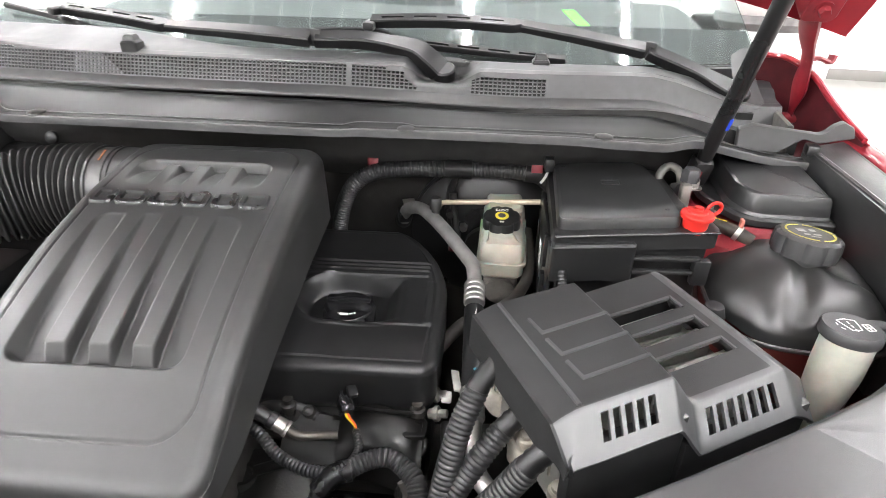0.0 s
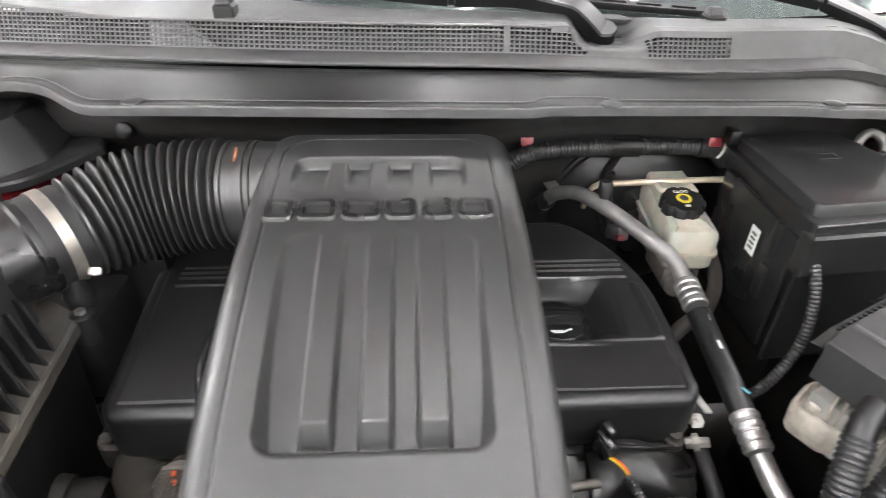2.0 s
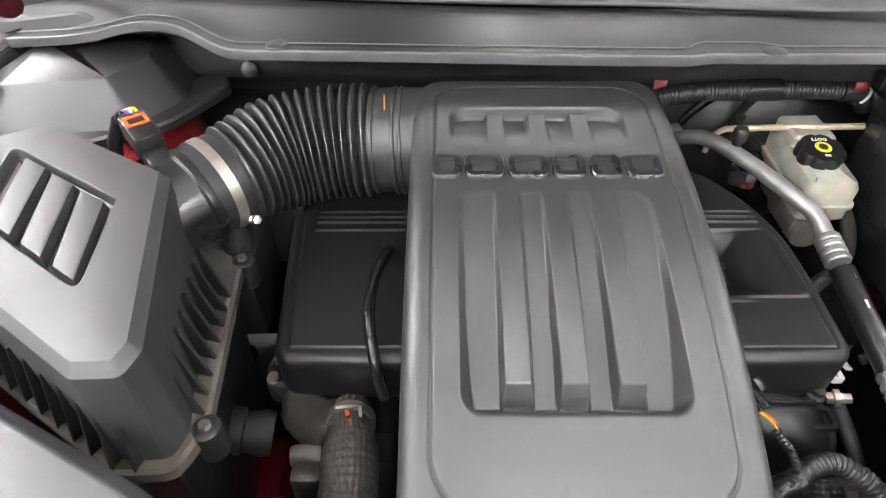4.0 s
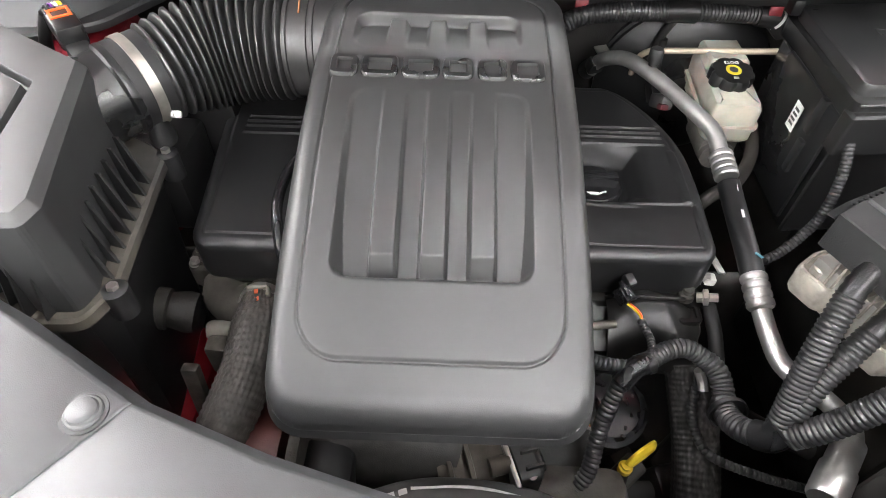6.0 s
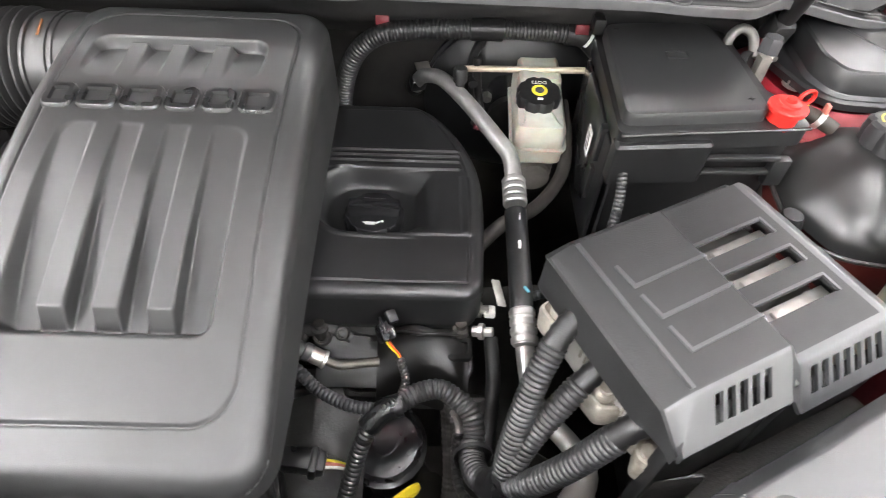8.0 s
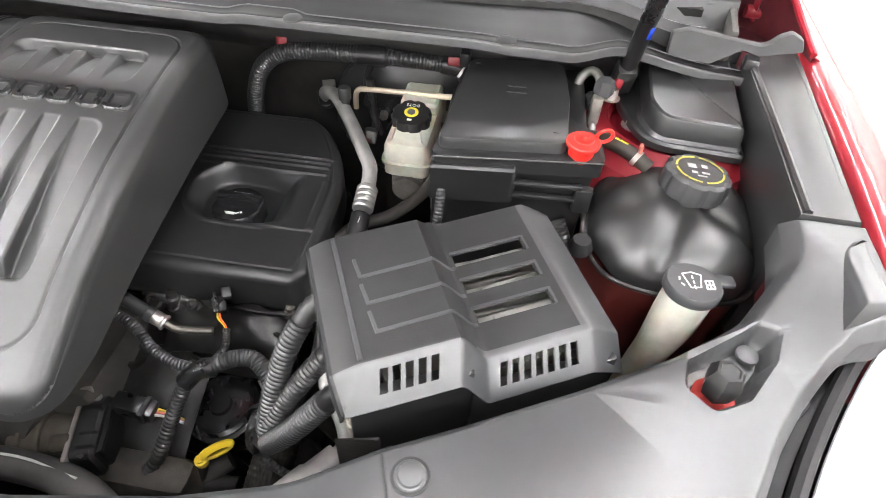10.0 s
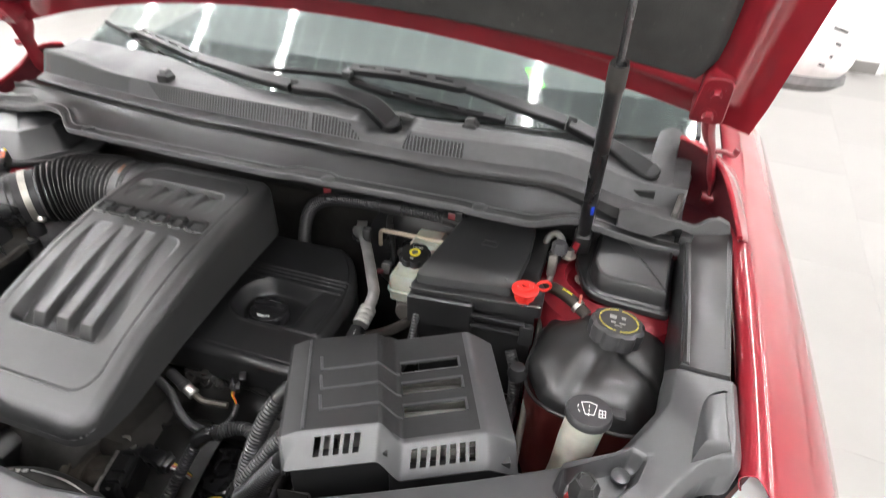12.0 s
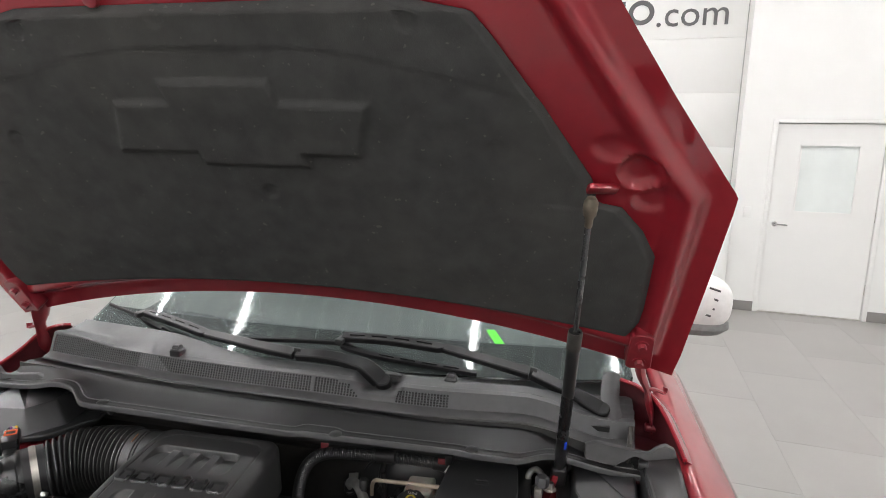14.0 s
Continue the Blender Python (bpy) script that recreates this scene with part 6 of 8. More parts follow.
for a in (40, 140):
    part("stud", hexbolt((0, 0, 0), 0.007, 0.012, BM @ pose(0, 0, 0, 0, 0, a) @ Matrix.Translation((0.05, 0, 0.058))), STEEL, bb)
part("check_valve", lathe([(0.010, 0), (0.010, 0.014), (0.006, 0.015), (0.006, 0.03), (0, 0.03)], BM @ Matrix.Translation((-0.06, 0.06, 0.045)), 16), PLASTIC, bb)

# ---- coolant tank, washer filler ----
ct = thing("coolant_tank", (0.62, 0.68, 0.8), "black coolant expansion tank with a reddish lower half", "coolant tank")


def groove(x, y, a, b, w):
    """How near (x, y) lies to the line from a to b: 1 on it, fading over w."""
    p, q, c = Vector(a), Vector(b), Vector((x, y))
    t = min(max((c - p).dot(q - p) / (q - p).length_squared, 0), 1)
    return math.exp(-((c - p.lerp(q, t)).length / w) ** 2)


def tank_shape(lower):
    b = bmesh.new()
    n, rows = 96, 16 if lower else 40
    grid = []
    for j in range(rows + 1):
        t = j / rows
        row = []
        for i in range(n):
            a = 2 * math.pi * i / n
            c, s = math.cos(a), math.sin(a)
            k = (abs(c) ** 3.4 + abs(s) ** 3.4) ** (-1 / 3.4)
            k *= 1 - 0.07 * math.exp(-((a - 3.85) / 0.22) ** 2) - 0.05 * math.exp(-((a - 5.55) / 0.2) ** 2)
            r = 1.0 - 0.04 * t if lower else 1 - t
            x, y = 0.094 * k * c * r, 0.095 * k * s * r
            if lower:
                z = -0.19 * t
            else:
                z = 0.050 * (1 - r ** 3.2) ** 0.62
                inside = 1 - smooth(r, 0.80, 1.0)
                z += inside * (0.006 * math.exp(-((x + 0.035) ** 2 + (y + 0.015) ** 2) / 0.0011) + 0.007 * math.exp(-((x - 0.055) ** 2 + (y + 0.05) ** 2) / 0.0007))
                z -= inside * 0.008 * groove(x, y, (-0.005, -0.02), (-0.025, -0.095), 0.013)
                z -= inside * 0.007 * groove(x, y, (0.03, -0.01), (0.085, -0.035), 0.010)
                z -= inside * 0.008 * groove(x, y, (-0.05, 0.05), (-0.095, 0.03), 0.014)
                z += inside * 0.006 * math.exp(-((x - 0.008) ** 2 + (y - 0.015) ** 2) / 0.0022)
            row.append(b.verts.new((x, y, z)))
        grid.append(row)
    for r0, r1 in zip(grid, grid[1:]):
        for i in range(n):
            b.faces.new((r0[i - 1], r0[i], r1[i], r1[i - 1]))
    bmesh.ops.remove_doubles(b, verts=b.verts, dist=1e-6)
    return b


TM = pose(0.620, 0.682, 0.984, 3, 1, -4)
b = tank_shape(False)
b.transform(TM)
part("upper_shell", b, mat("worn_black_tank", (0.016, 0.016, 0.016), 0.33, vary=0.2, scale=30, bump=0.08, dust=0.12, dust_col=(0.05, 0.047, 0.044), spec=1.0), ct, "", 70)
b = tank_shape(True)
b.transform(TM @ Matrix.Translation((0, 0, -0.004)))
part("lower_shell", b, mat("reddish_tank", (0.11, 0.020, 0.017), 0.36, vary=0.25, scale=20, bump=0.1, dust=0.3, dust_col=(0.12, 0.06, 0.05)), ct, "dull reddish translucent lower half", 70)
seam = [TM @ Vector((0.0955 * c * (abs(c) ** 3.2 + abs(s) ** 3.2) ** (-1 / 3.2), 0.0965 * s * (abs(c) ** 3.2 + abs(s) ** 3.2) ** (-1 / 3.2), -0.002)) for c, s in ((math.cos(2 * math.pi * k / 40), math.sin(2 * math.pi * k / 40)) for k in range(41))]
part("seam", sweep(seam, 0.0028, 8, 0.01), MATS["worn_black_tank"], ct)
tc = pose(0.628, 0.697, 1.038, -6, 4, 0)
part("neck", lathe([(0.030, -0.02), (0.030, 0.006)], tc, 28), MATS["worn_black_tank"], ct)
cap = part("screw_cap", lathe([(0.036, 0), (0.037, 0.012), (0.036, 0.022), (0.032, 0.0255), (0, 0.026)], tc, 72, None, 9, 0.003, 0.03), mat("cap_plastic", (0.035, 0.035, 0.037), 0.42, vary=0.1, bump=0.2, dust=0.2, dust_col=(0.12, 0.12, 0.11)), ct, "black lobed cap with a yellow printed ring")
bars = bmesh.new()
for k in range(40):
    a = 2 * math.pi * k / 40
    if k % 10 == 0:
        continue
    box(0.0026 + 0.0012 * (k % 3), 0.0022, 0.0005, tc @ pose(0, 0, 0, 0, 0, math.degrees(a)) @ Matrix.Translation((0, 0.0255, 0.0262)), 0, bars)
part("printed_bar", bars, mat("faded_yellow_print", (0.42, 0.36, 0.07), 0.6, vary=0.2, bump=0.0), cap, "faded yellow print")
bars = bmesh.new()
for x, y, w, h in ((-0.008, 0.006, 0.009, 0.008), (0.006, 0.008, 0.006, 0.006), (0.005, -0.006, 0.008, 0.003), (-0.007, -0.007, 0.006, 0.004), (0.0, -0.013, 0.01, 0.002)):
    box(w, h, 0.0005, tc @ Matrix.Translation((x, y, 0.0262)), 0, bars)
part("printed_symbol", bars, mat("pale_grey_print", (0.30, 0.30, 0.30), 0.6, bump=0.0), cap, "pale grey print")
ch = [(0.500, 0.80, 1.02), (0.535, 0.775, 1.035), (0.565, 0.753, 1.036), (0.588, 0.738, 1.028)]
ho = thing("coolant_hose", (0.55, 0.76, 1.0), "dark rubber coolant hose with a small clip", "hose")
part("hose", sweep(ch, 0.0088, 14, 0.006), mat("brown_black_rubber", (0.034, 0.028, 0.022), 0.5, vary=0.2, bump=0.2, dust=0.3, dust_col=(0.07, 0.06, 0.045)), ho)
part("clip", lathe([(0.0105, 0), (0.0105, 0.006)], aim((0.570, 0.749, 1.035), (0.588, 0.738, 1.028)), 18), STEEL, ho)
part("clip_tab", box(0.004, 0.008, 0.014, (0.574, 0.747, 1.047), 0.001), mat("pink_tab", (0.6, 0.2, 0.15), 0.5, bump=0), ho)
part("printed_bar", box(0.018, 0.003, 0.0006, pose(0.553, 0.762, 1.0452, 0, 0, -33)), YELLOW_INK, ho)
wf = thing("washer_filler", (0.61, 0.54, 0.85), "milky washer fluid filler neck with a black flip cap", "washer filler")
part("neck", sweep([(0.592, 0.540, 0.85), (0.598, 0.542, 0.92), (0.608, 0.548, 0.98), (0.614, 0.555, 1.022)], 0.023, 24, 0.008, lambda s: 0.0185 + 0.0055 * smooth(s, 0.08, 0.15)), WHITE_TANK, wf)
wc = pose(0.615, 0.558, 1.026, -5, 2, 4) @ Matrix.Scale(0.84, 4)
fcap = part("flip_cap", lathe([(0.0315, -0.004), (0.033, -0.002), (0.033, 0.008), (0.031, 0.011), (0.027, 0.0105), (0, 0.0105)], wc, 40), mat("grey_black_cap", (0.05, 0.05, 0.052), 0.45, vary=0.08, bump=0.25), wf, "black flip cap with a white wiper symbol")
part("cap_tab", box(0.022, 0.018, 0.007, wc @ Matrix.Translation((0.040, 0.012, 0.006)), 0.003), MATS["grey_black_cap"], fcap)
sy = bmesh.new()
def stroke(x0, y0, x1, y1, w=0.0014):
    l = math.hypot(x1 - x0, y1 - y0)
    box(l, w, 0.0005, pose((x0 + x1) / 2, (y0 + y1) / 2, 0.0108, 0, 0, math.degrees(math.atan2(y1 - y0, x1 - x0))), 0, sy)
for s in ((-0.012, 0.012, -0.006, -0.010), (-0.006, -0.010, 0.006, -0.008), (0.006, -0.008, 0.010, 0.013), (-0.012, 0.012, -0.001, 0.016), (-0.001, 0.016, 0.010, 0.013),
          (-0.001, -0.012, -0.001, -0.006), (-0.001, -0.003, -0.001, 0.002), (-0.001, 0.005, -0.001, 0.010), (-0.016, 0.006, -0.017, 0.001), (-0.016, -0.004, -0.013, -0.008),
          (0.013, 0.004, 0.013, -0.010), (0.013, -0.010, 0.022, -0.008), (0.022, -0.008, 0.022, 0.005), (0.013, 0.004, 0.022, 0.005), (0.013, -0.003, 0.022, -0.002), (0.0175, -0.009, 0.0175, 0.004)):
    stroke(*s)
sy.transform(wc)
part("wiper_symbol", sy, WHITE_INK, fcap)

# ---- radiator shield, side trims, strut covers ----
SHZ = 1.034
sh = thing("radiator_shield", (0, 0.2, 1.0), "grey grained plastic radiator shield in three panels", "radiator shield")


def shield(pts, zf=None, inner=None, depths=None):
    lv = [(-0.009, SHZ - 0.050), (-0.010, SHZ - 0.018), (-0.009, SHZ - 0.0155), (-0.0015, SHZ - 0.0030), (0.0002, SHZ - 0.0008), (0.0026, SHZ)]
    zf = zf or (lambda x, y: 0.0)
    if inner:
        return pocketed(pts, lv, inner, depths, zf)
    return prism(pts, lv, None, (True, True), zf)


SZ = lambda x, y: 0.018 * smooth(-x, 0.1, 0.5)
part("centre_panel", shield(rpoly([(-0.266, 0.3145, 0), (-0.181, 0.287, 0.1), (-0.08, 0.262, 0.1), (0.10, 0.258, 0.1), (0.22, 0.279, 0.1), (0.30, 0.303, 0.1), (0.359, 0.340, 0), (0.385, 0.27, 0), (0.40, 0.06, 0.02), (-0.36, 0.06, 0.02), (-0.31, 0.25, 0)], 6), SZ), GREY_PLASTIC, sh)
part("left_panel", shield(rpoly([(-0.268, 0.3155, 0), (-0.312, 0.251, 0), (-0.362, 0.06, 0.02), (-0.55, 0.07, 0.03), (-0.68, 0.35, 0.05), (-0.74, 0.46, 0.03), (-0.70, 0.56, 0.03), (-0.60, 0.476, 0.05), (-0.489, 0.424, 0.2), (-0.37, 0.370, 0.2)], 6), SZ), GREY_PLASTIC, sh)
RZ = lambda x, y: 0.055 * smooth(x + 0.75 * (y - 0.45), 0.69, 0.83)
rec = rpoly([(0.592, 0.440, 0.012), (0.598, 0.476, 0.012), (0.665, 0.520, 0.010), (0.684, 0.510, 0.010), (0.676, 0.480, 0.015), (0.645, 0.436, 0.015), (0.615, 0.420, 0.012)], 5)
rp = shield(rpoly([(0.361, 0.341, 0), (0.42, 0.371, 0.2), (0.513, 0.421, 0.2), (0.600, 0.472, 0.05), (0.664, 0.520, 0.03), (0.697, 0.565, 0.03), (0.6995, 0.609, 0), (0.759, 0.609, 0), (0.758, 0.525, 0.003), (0.757, 0.508, 0.003), (0.746, 0.508, 0.015), (0.732, 0.505, 0.03), (0.711, 0.484, 0.06), (0.686, 0.450, 0.06), (0.66, 0.41, 0.06), (0.62, 0.33, 0.1), (0.55, 0.07, 0.03), (0.402, 0.06, 0.02), (0.387, 0.271, 0)], 6), None, rec,
         [(0.003, SHZ - 0.004), (0.006, SHZ - 0.022), (0.010, SHZ - 0.026)])
slice_grid(rp, 0.60, 0.69, 0.42, 0.63, 0.010)
slice_grid(rp, 0.69, 0.77, 0.47, 0.63, 0.005)
for v in rp.verts:
    v.co.z += RZ(v.co.x, v.co.y)
part("right_panel", rp, GREY_PLASTIC, sh)
pod = [(0.757, 0.511)] + [(0.757 - 0.035 * math.sin(0.157 * k), 0.560 + 0.038 * math.cos(0.157 * k)) for k in range(11)] + [(0.722, 0.530), (0.722, 0.503)]
part("raised_pod", prism(pod, [(-0.002, 1.045), (0.0, 1.070), (0.003, 1.083), (0.006, 1.0885), (0.009, 1.0905)]), GREY_PLASTIC, sh)
for x, y in ((-0.290, 0.3055), (0.3845, 0.3265)):
    # Black ring paints the shade in the groove round each pin.
    part("pin_seat", lathe([(0.0128, -0.001), (0.0145, -0.001), (0.0145, 0.0003), (0.0128, 0.0003)], (x, y, SHZ + 0.0005 + SZ(x, y)), 32), PLASTIC, sh)
    part("push_pin", lathe([(0.0120, -0.001), (0.0120, 0.0012), (0.0112, 0.0022), (0.0098, 0.0024), (0.0088, 0.0040), (0.006, 0.0048), (0, 0.005)], (x, y, SHZ + 0.0005 + SZ(x, y)), 28), GREY_PLASTIC, sh)
part("push_pin", lathe([(0.010, 0), (0.010, 0.003), (0.008, 0.004), (0, 0.004)], (0.660, 0.496, SHZ - 0.020 + RZ(0.66, 0.496)), 24), GREY_PLASTIC, sh)
hp = thing("rubber_stop", (0.624, 0.452, 1.01), "black rubber hood stop on a red threaded seat", "hood stop")
part("seat", lathe([(0.018, 0), (0.018, 0.005), (0.015, 0.006)], (0.624, 0.449, SHZ - 0.026), 24), mat("dull_red_plastic", (0.42, 0.035, 0.03), 0.45, vary=0.15, bump=0.15), hp)
part("stop", lathe([(0.0125, 0), (0.0135, 0.004), (0.0155, 0.012), (0.0160, 0.024), (0.0135, 0.029), (0.0115, 0.034), (0.009, 0.0345), (0.008, 0.033), (0, 0.032)], pose(0.624, 0.450, SHZ - 0.016, 0, 0, 10), 6), mat("stop_rubber", (0.018, 0.018, 0.018), 0.42, bump=0.2, dust=0.15, dust_col=(0.06, 0.06, 0.06)), hp)

for s in (1, -1):
    tr = thing("side_trim", (s * 0.73, 0.78, 1.0), "dark grey plastic trim along the engine bay edge", "trim", "side trims")
    o = rpoly([(0.6995, 0.6115, 0), (0.759, 0.6115, 0), (0.777, 0.942, 0.01), (0.700, 0.905, 0.012)], 5)
    b = prism(o, [(0.004, 0.90), (0, 0.91), (0, 1.082), (0.003, 1.090), (0.008, 1.092)], None, (True, True), lambda x, y: 0.008 * smooth(y, 0.63, 0.9))
    b.transform(Matrix.Diagonal((s, 1, 1, 1)))
    part("trim_panel", b, TRIM, tr)
    part("trim_ridge", sweep([(s * 0.708, 0.616, 1.090), (s * 0.709, 0.75, 1.093), (s * 0.708, 0.895, 1.097)], 0.005, 8, 0.02), TRIM, tr)
    part("trim_line", sweep([(s * 0.752, 0.66, 1.0915), (s * 0.760, 0.80, 1.095), (s * 0.766, 0.915, 1.098)], 0.002, 6, 0.03), TRIM, tr)
    part("trim_clip", box(0.018, 0.022, 0.016, pose(s * 0.705, 0.888, 1.100, 0, 0, -10 * s), 0.004), TRIM, tr)
    sc = thing("strut_cover", (s * 0.63, 0.84, 1.02), "black plastic cover over the strut tower", "strut cover", "strut covers")
    if s > 0:
        fo2 = rpoly([(0.552, 0.930, 0.02), (0.552, 0.845, 0.05), (0.580, 0.765, 0.05), (0.697, 0.758, 0.01), (0.699, 0.945, 0.01)], 6)
        to = rpoly([(0.580, 0.940, 0.01), (0.577, 0.81, 0.05), (0.592, 0.772, 0.03), (0.690, 0.768, 0.006), (0.697, 0.940, 0.01)], 6)
    else:
        fo2 = rpoly([(-0.475, 0.93, 0.01), (-0.456, 0.880, 0.02), (-0.500, 0.790, 0.05), (-0.58, 0.745, 0.03), (-0.697, 0.740, 0.01), (-0.699, 0.930, 0.01)], 6)
        to = rpoly([(-0.515, 0.925, 0.01), (-0.500, 0.845, 0.03), (-0.540, 0.775, 0.03), (-0.692, 0.750, 0.008), (-0.695, 0.925, 0.01)], 6)
    SCP = mat("strut_cover_plastic", (0.014, 0.0145, 0.015), 0.34, vary=0.08, bump=0.05, dust=0.08, dust_col=(0.04, 0.04, 0.04), spec=1.0)
    part("skirt", prism(fo2, [(0.0, 1.036), (0.0, 1.044), (0.003, 1.047), (0.012, 1.048)]), SCP, sc, "", 24)
    levels = [(-0.004, 1.047), (0.0, 1.053), (0.003, 1.073), (0.005, 1.0765), (0.008, 1.078)] if s > 0 else [(-0.004, 1.046), (0.0, 1.052), (0.024, 1.094), (0.026, 1.0960), (0.029, 1.0965)]
    part("lid", prism(to, levels, None, (False, True), lambda x, y: 0.05 * (y - 0.80)), SCP, sc, "", 24)
    part("push_clip", lathe([(0.012, 0), (0.011, 0.002), (0.006, 0.0035), (0, 0.004)], (s * 0.645, 0.895, 1.081 + (0 if s > 0 else 0.0185)), 18), PLASTIC, sc)

# ---- pipes, ports and looms round the firewall ----
lm = thing("rear_wiring_loom", (0.2, 0.89, 1.0), "black ribbed wiring loom along the firewall", "wiring loom")
part("loom_tube", ribbed([(0.020, 0.886, 0.88), (0.026, 0.884, 0.95), (0.045, 0.883, 1.005), (0.078, 0.887, 1.033), (0.13, 0.893, 1.040), (0.20, 0.898, 1.041)], 0.0125), LOOM, lm)
part("loom_tube", ribbed([(0.225, 0.898, 1.042), (0.28, 0.90, 1.041), (0.318, 0.902, 1.039)], 0.0115), LOOM, lm)
part("tape_wrap", sweep([(0.192, 0.898, 1.041), (0.212, 0.8985, 1.042), (0.232, 0.8985, 1.042)], 0.0142, 12, 0.006), TAPE, lm)
part("tape_wrap", sweep([(0.312, 0.902, 1.039), (0.335, 0.902, 1.036), (0.355, 0.90, 1.02)], 0.0135, 12, 0.006), TAPE, lm)
part("branch", sweep([(0.21, 0.900, 1.035), (0.198, 0.91, 0.995), (0.20, 0.915, 0.95), (0.215, 0.91, 0.90)], 0.006, 10, 0.01), TAPE, lm)
part("white_mark", lathe([(0.0138, 0), (0.0138, 0.004)], aim((0.338, 0.902, 1.035), (0.35, 0.901, 1.028)), 14), WHITE_INK, lm)
bp = thing("vacuum_pipe", (0.26, 0.89, 0.95), "thin beige metal pipe to the brake booster", "pipe")
part("pipe", sweep([(0.176, 0.915, 0.94), (0.178, 0.912, 0.965), (0.186, 0.905, 0.980), (0.20, 0.90, 0.985), (0.27, 0.888, 0.995), (0.345, 0.875, 1.005)], 0.0042, 10, 0.008), mat("beige_pipe", (0.55, 0.47, 0.36), 0.4, metal=0.4, vary=0.1, bump=0.1, dust=0.2), bp)
ac = thing("air_conditioning_pipe", (0.25, 0.65, 0.9), "dull aluminium air conditioning pipe with a rubber hose", "pipe")
part("upper_pipe", sweep([(0.122, 0.93, 0.935), (0.126, 0.918, 0.955), (0.137, 0.899, 0.972), (0.158, 0.878, 0.981), (0.19, 0.832, 0.979), (0.232, 0.765, 0.968), (0.243, 0.745, 0.963), (0.247, 0.715, 0.952)], 0.0098, 18, 0.006), ALU, ac)
part("elbow_joint", lathe([(0.013, 0), (0.013, 0.02), (0.010, 0.024)], aim((0.118, 0.945, 0.925), (0.128, 0.915, 0.958)), 16), PLASTIC, ac)
part("service_valve", lathe([(0.006, -0.006), (0.006, 0.010), (0.009, 0.011), (0.009, 0.026), (0.007, 0.029), (0, 0.029)], (0.181, 0.852, 0.985), 14), PLASTIC, ac)


def crimp(p, q, r):
    """A ferrule with four pressed rings."""
    n = 48
    L = (Vector(q) - Vector(p)).length
    return lathe([(r - 0.0014 * smooth(math.cos(2 * math.pi * 4.0 * k / n), 0.2, 0.9), L * k / n) for k in range(n + 1)], aim(p, q), 24)


part("crimp", crimp((0.2465, 0.718, 0.953), (0.2478, 0.683, 0.945), 0.0138), ALU, ac, "crimped aluminium ferrule")
part("rubber_hose", sweep([(0.248, 0.675, 0.943), (0.2495, 0.63, 0.932), (0.251, 0.58, 0.921), (0.252, 0.556, 0.914)], 0.0125, 16, 0.01), SATIN, ac)
part("crimp", crimp((0.2515, 0.560, 0.916), (0.2538, 0.524, 0.905), 0.0138), ALU, ac, "crimped aluminium ferrule")
part("lower_pipe", sweep([(0.254, 0.522, 0.903), (0.257, 0.495, 0.895), (0.264, 0.465, 0.889), (0.292, 0.429, 0.889), (0.303, 0.405, 0.888), (0.296, 0.385, 0.887)], 0.0098, 16, 0.006), ALU, ac)
cyl = lathe([(0.013, 0), (0.0135, 0.002), (0.0135, 0.030), (0.0155, 0.033), (0.0155, 0.065), (0.0135, 0.068), (0, 0.068)], aim((0.297, 0.39, 0.888), (0.252, 0.335, 0.886)), 24)
part("muffler", cyl, ALU, ac)
part("blue_stripe", box(0.003, 0.016, 0.001, pose(0.2535, 0.575, 0.9328, -13, 0, 25)), mat("faded_teal_paint", (0.10, 0.30, 0.38), 0.5, vary=0.1, bump=0.0), ac)
for y in (0.66, 0.625):
    part("printed_bar", box(0.003, 0.010, 0.0006, pose(0.2495, y, 0.952 + 0.22 * (y - 0.66) - 0.0005, 12, 0, 0)), WHITE_INK, ac)
part("top_block", box(0.022, 0.018, 0.022, pose(0.124, 0.922, 0.948, 25, 0, 20), 0.003), PLASTIC, ac)
part("top_tab", box(0.020, 0.014, 0.003, pose(0.130, 0.930, 0.968, 15, 0, 20), 0.001), STEEL, ac)
cw = thing("sensor_connector", (0.215, 0.87, 0.92), "dark grey sensor plug with a dull red clip", "connector")
part("plug", box(0.018, 0.034, 0.020, pose(0.212, 0.862, 0.930, -25, 10, 12), 0.004), mat("grey_plug", (0.05, 0.05, 0.052), 0.45, vary=0.2, bump=0.1, dust=0.3), cw)
part("clip", box(0.012, 0.012, 0.008, pose(0.209, 0.842, 0.934, -25, 10, 12), 0.002), mat("dull_red_clip", (0.16, 0.03, 0.04), 0.5, bump=0.0), cw)
part("cable", sweep([(0.213, 0.875, 0.925), (0.212, 0.895, 0.93), (0.206, 0.905, 0.96), (0.203, 0.905, 1.0)], 0.006, 10, 0.006), TAPE, cw)
ap = thing("service_port", (0.52, 0.82, 1.0), "alloy service port with a grey hexagonal cap", "service port")
part("port_body", box(0.014, 0.016, 0.04, (0.520, 0.812, 1.052), 0.004), CAST, ap)
part("hex_cap", lathe([(0.0125, 0), (0.0125, 0.014), (0.010, 0.018), (0, 0.018)], (0.526, 0.822, 1.071), 6), mat("grey_cap", (0.045, 0.045, 0.048), 0.5, bump=0.1), ap)
part("pipe", sweep([(0.520, 0.815, 1.04), (0.522, 0.79, 1.02), (0.524, 0.74, 0.98), (0.530, 0.66, 0.93), (0.535, 0.58, 0.86)], 0.0052, 10, 0.01), mat("pale_pipe", (0.24, 0.235, 0.22), 0.42, metal=0.6, dust=0.4, dust_col=(0.10, 0.09, 0.08)), ap)
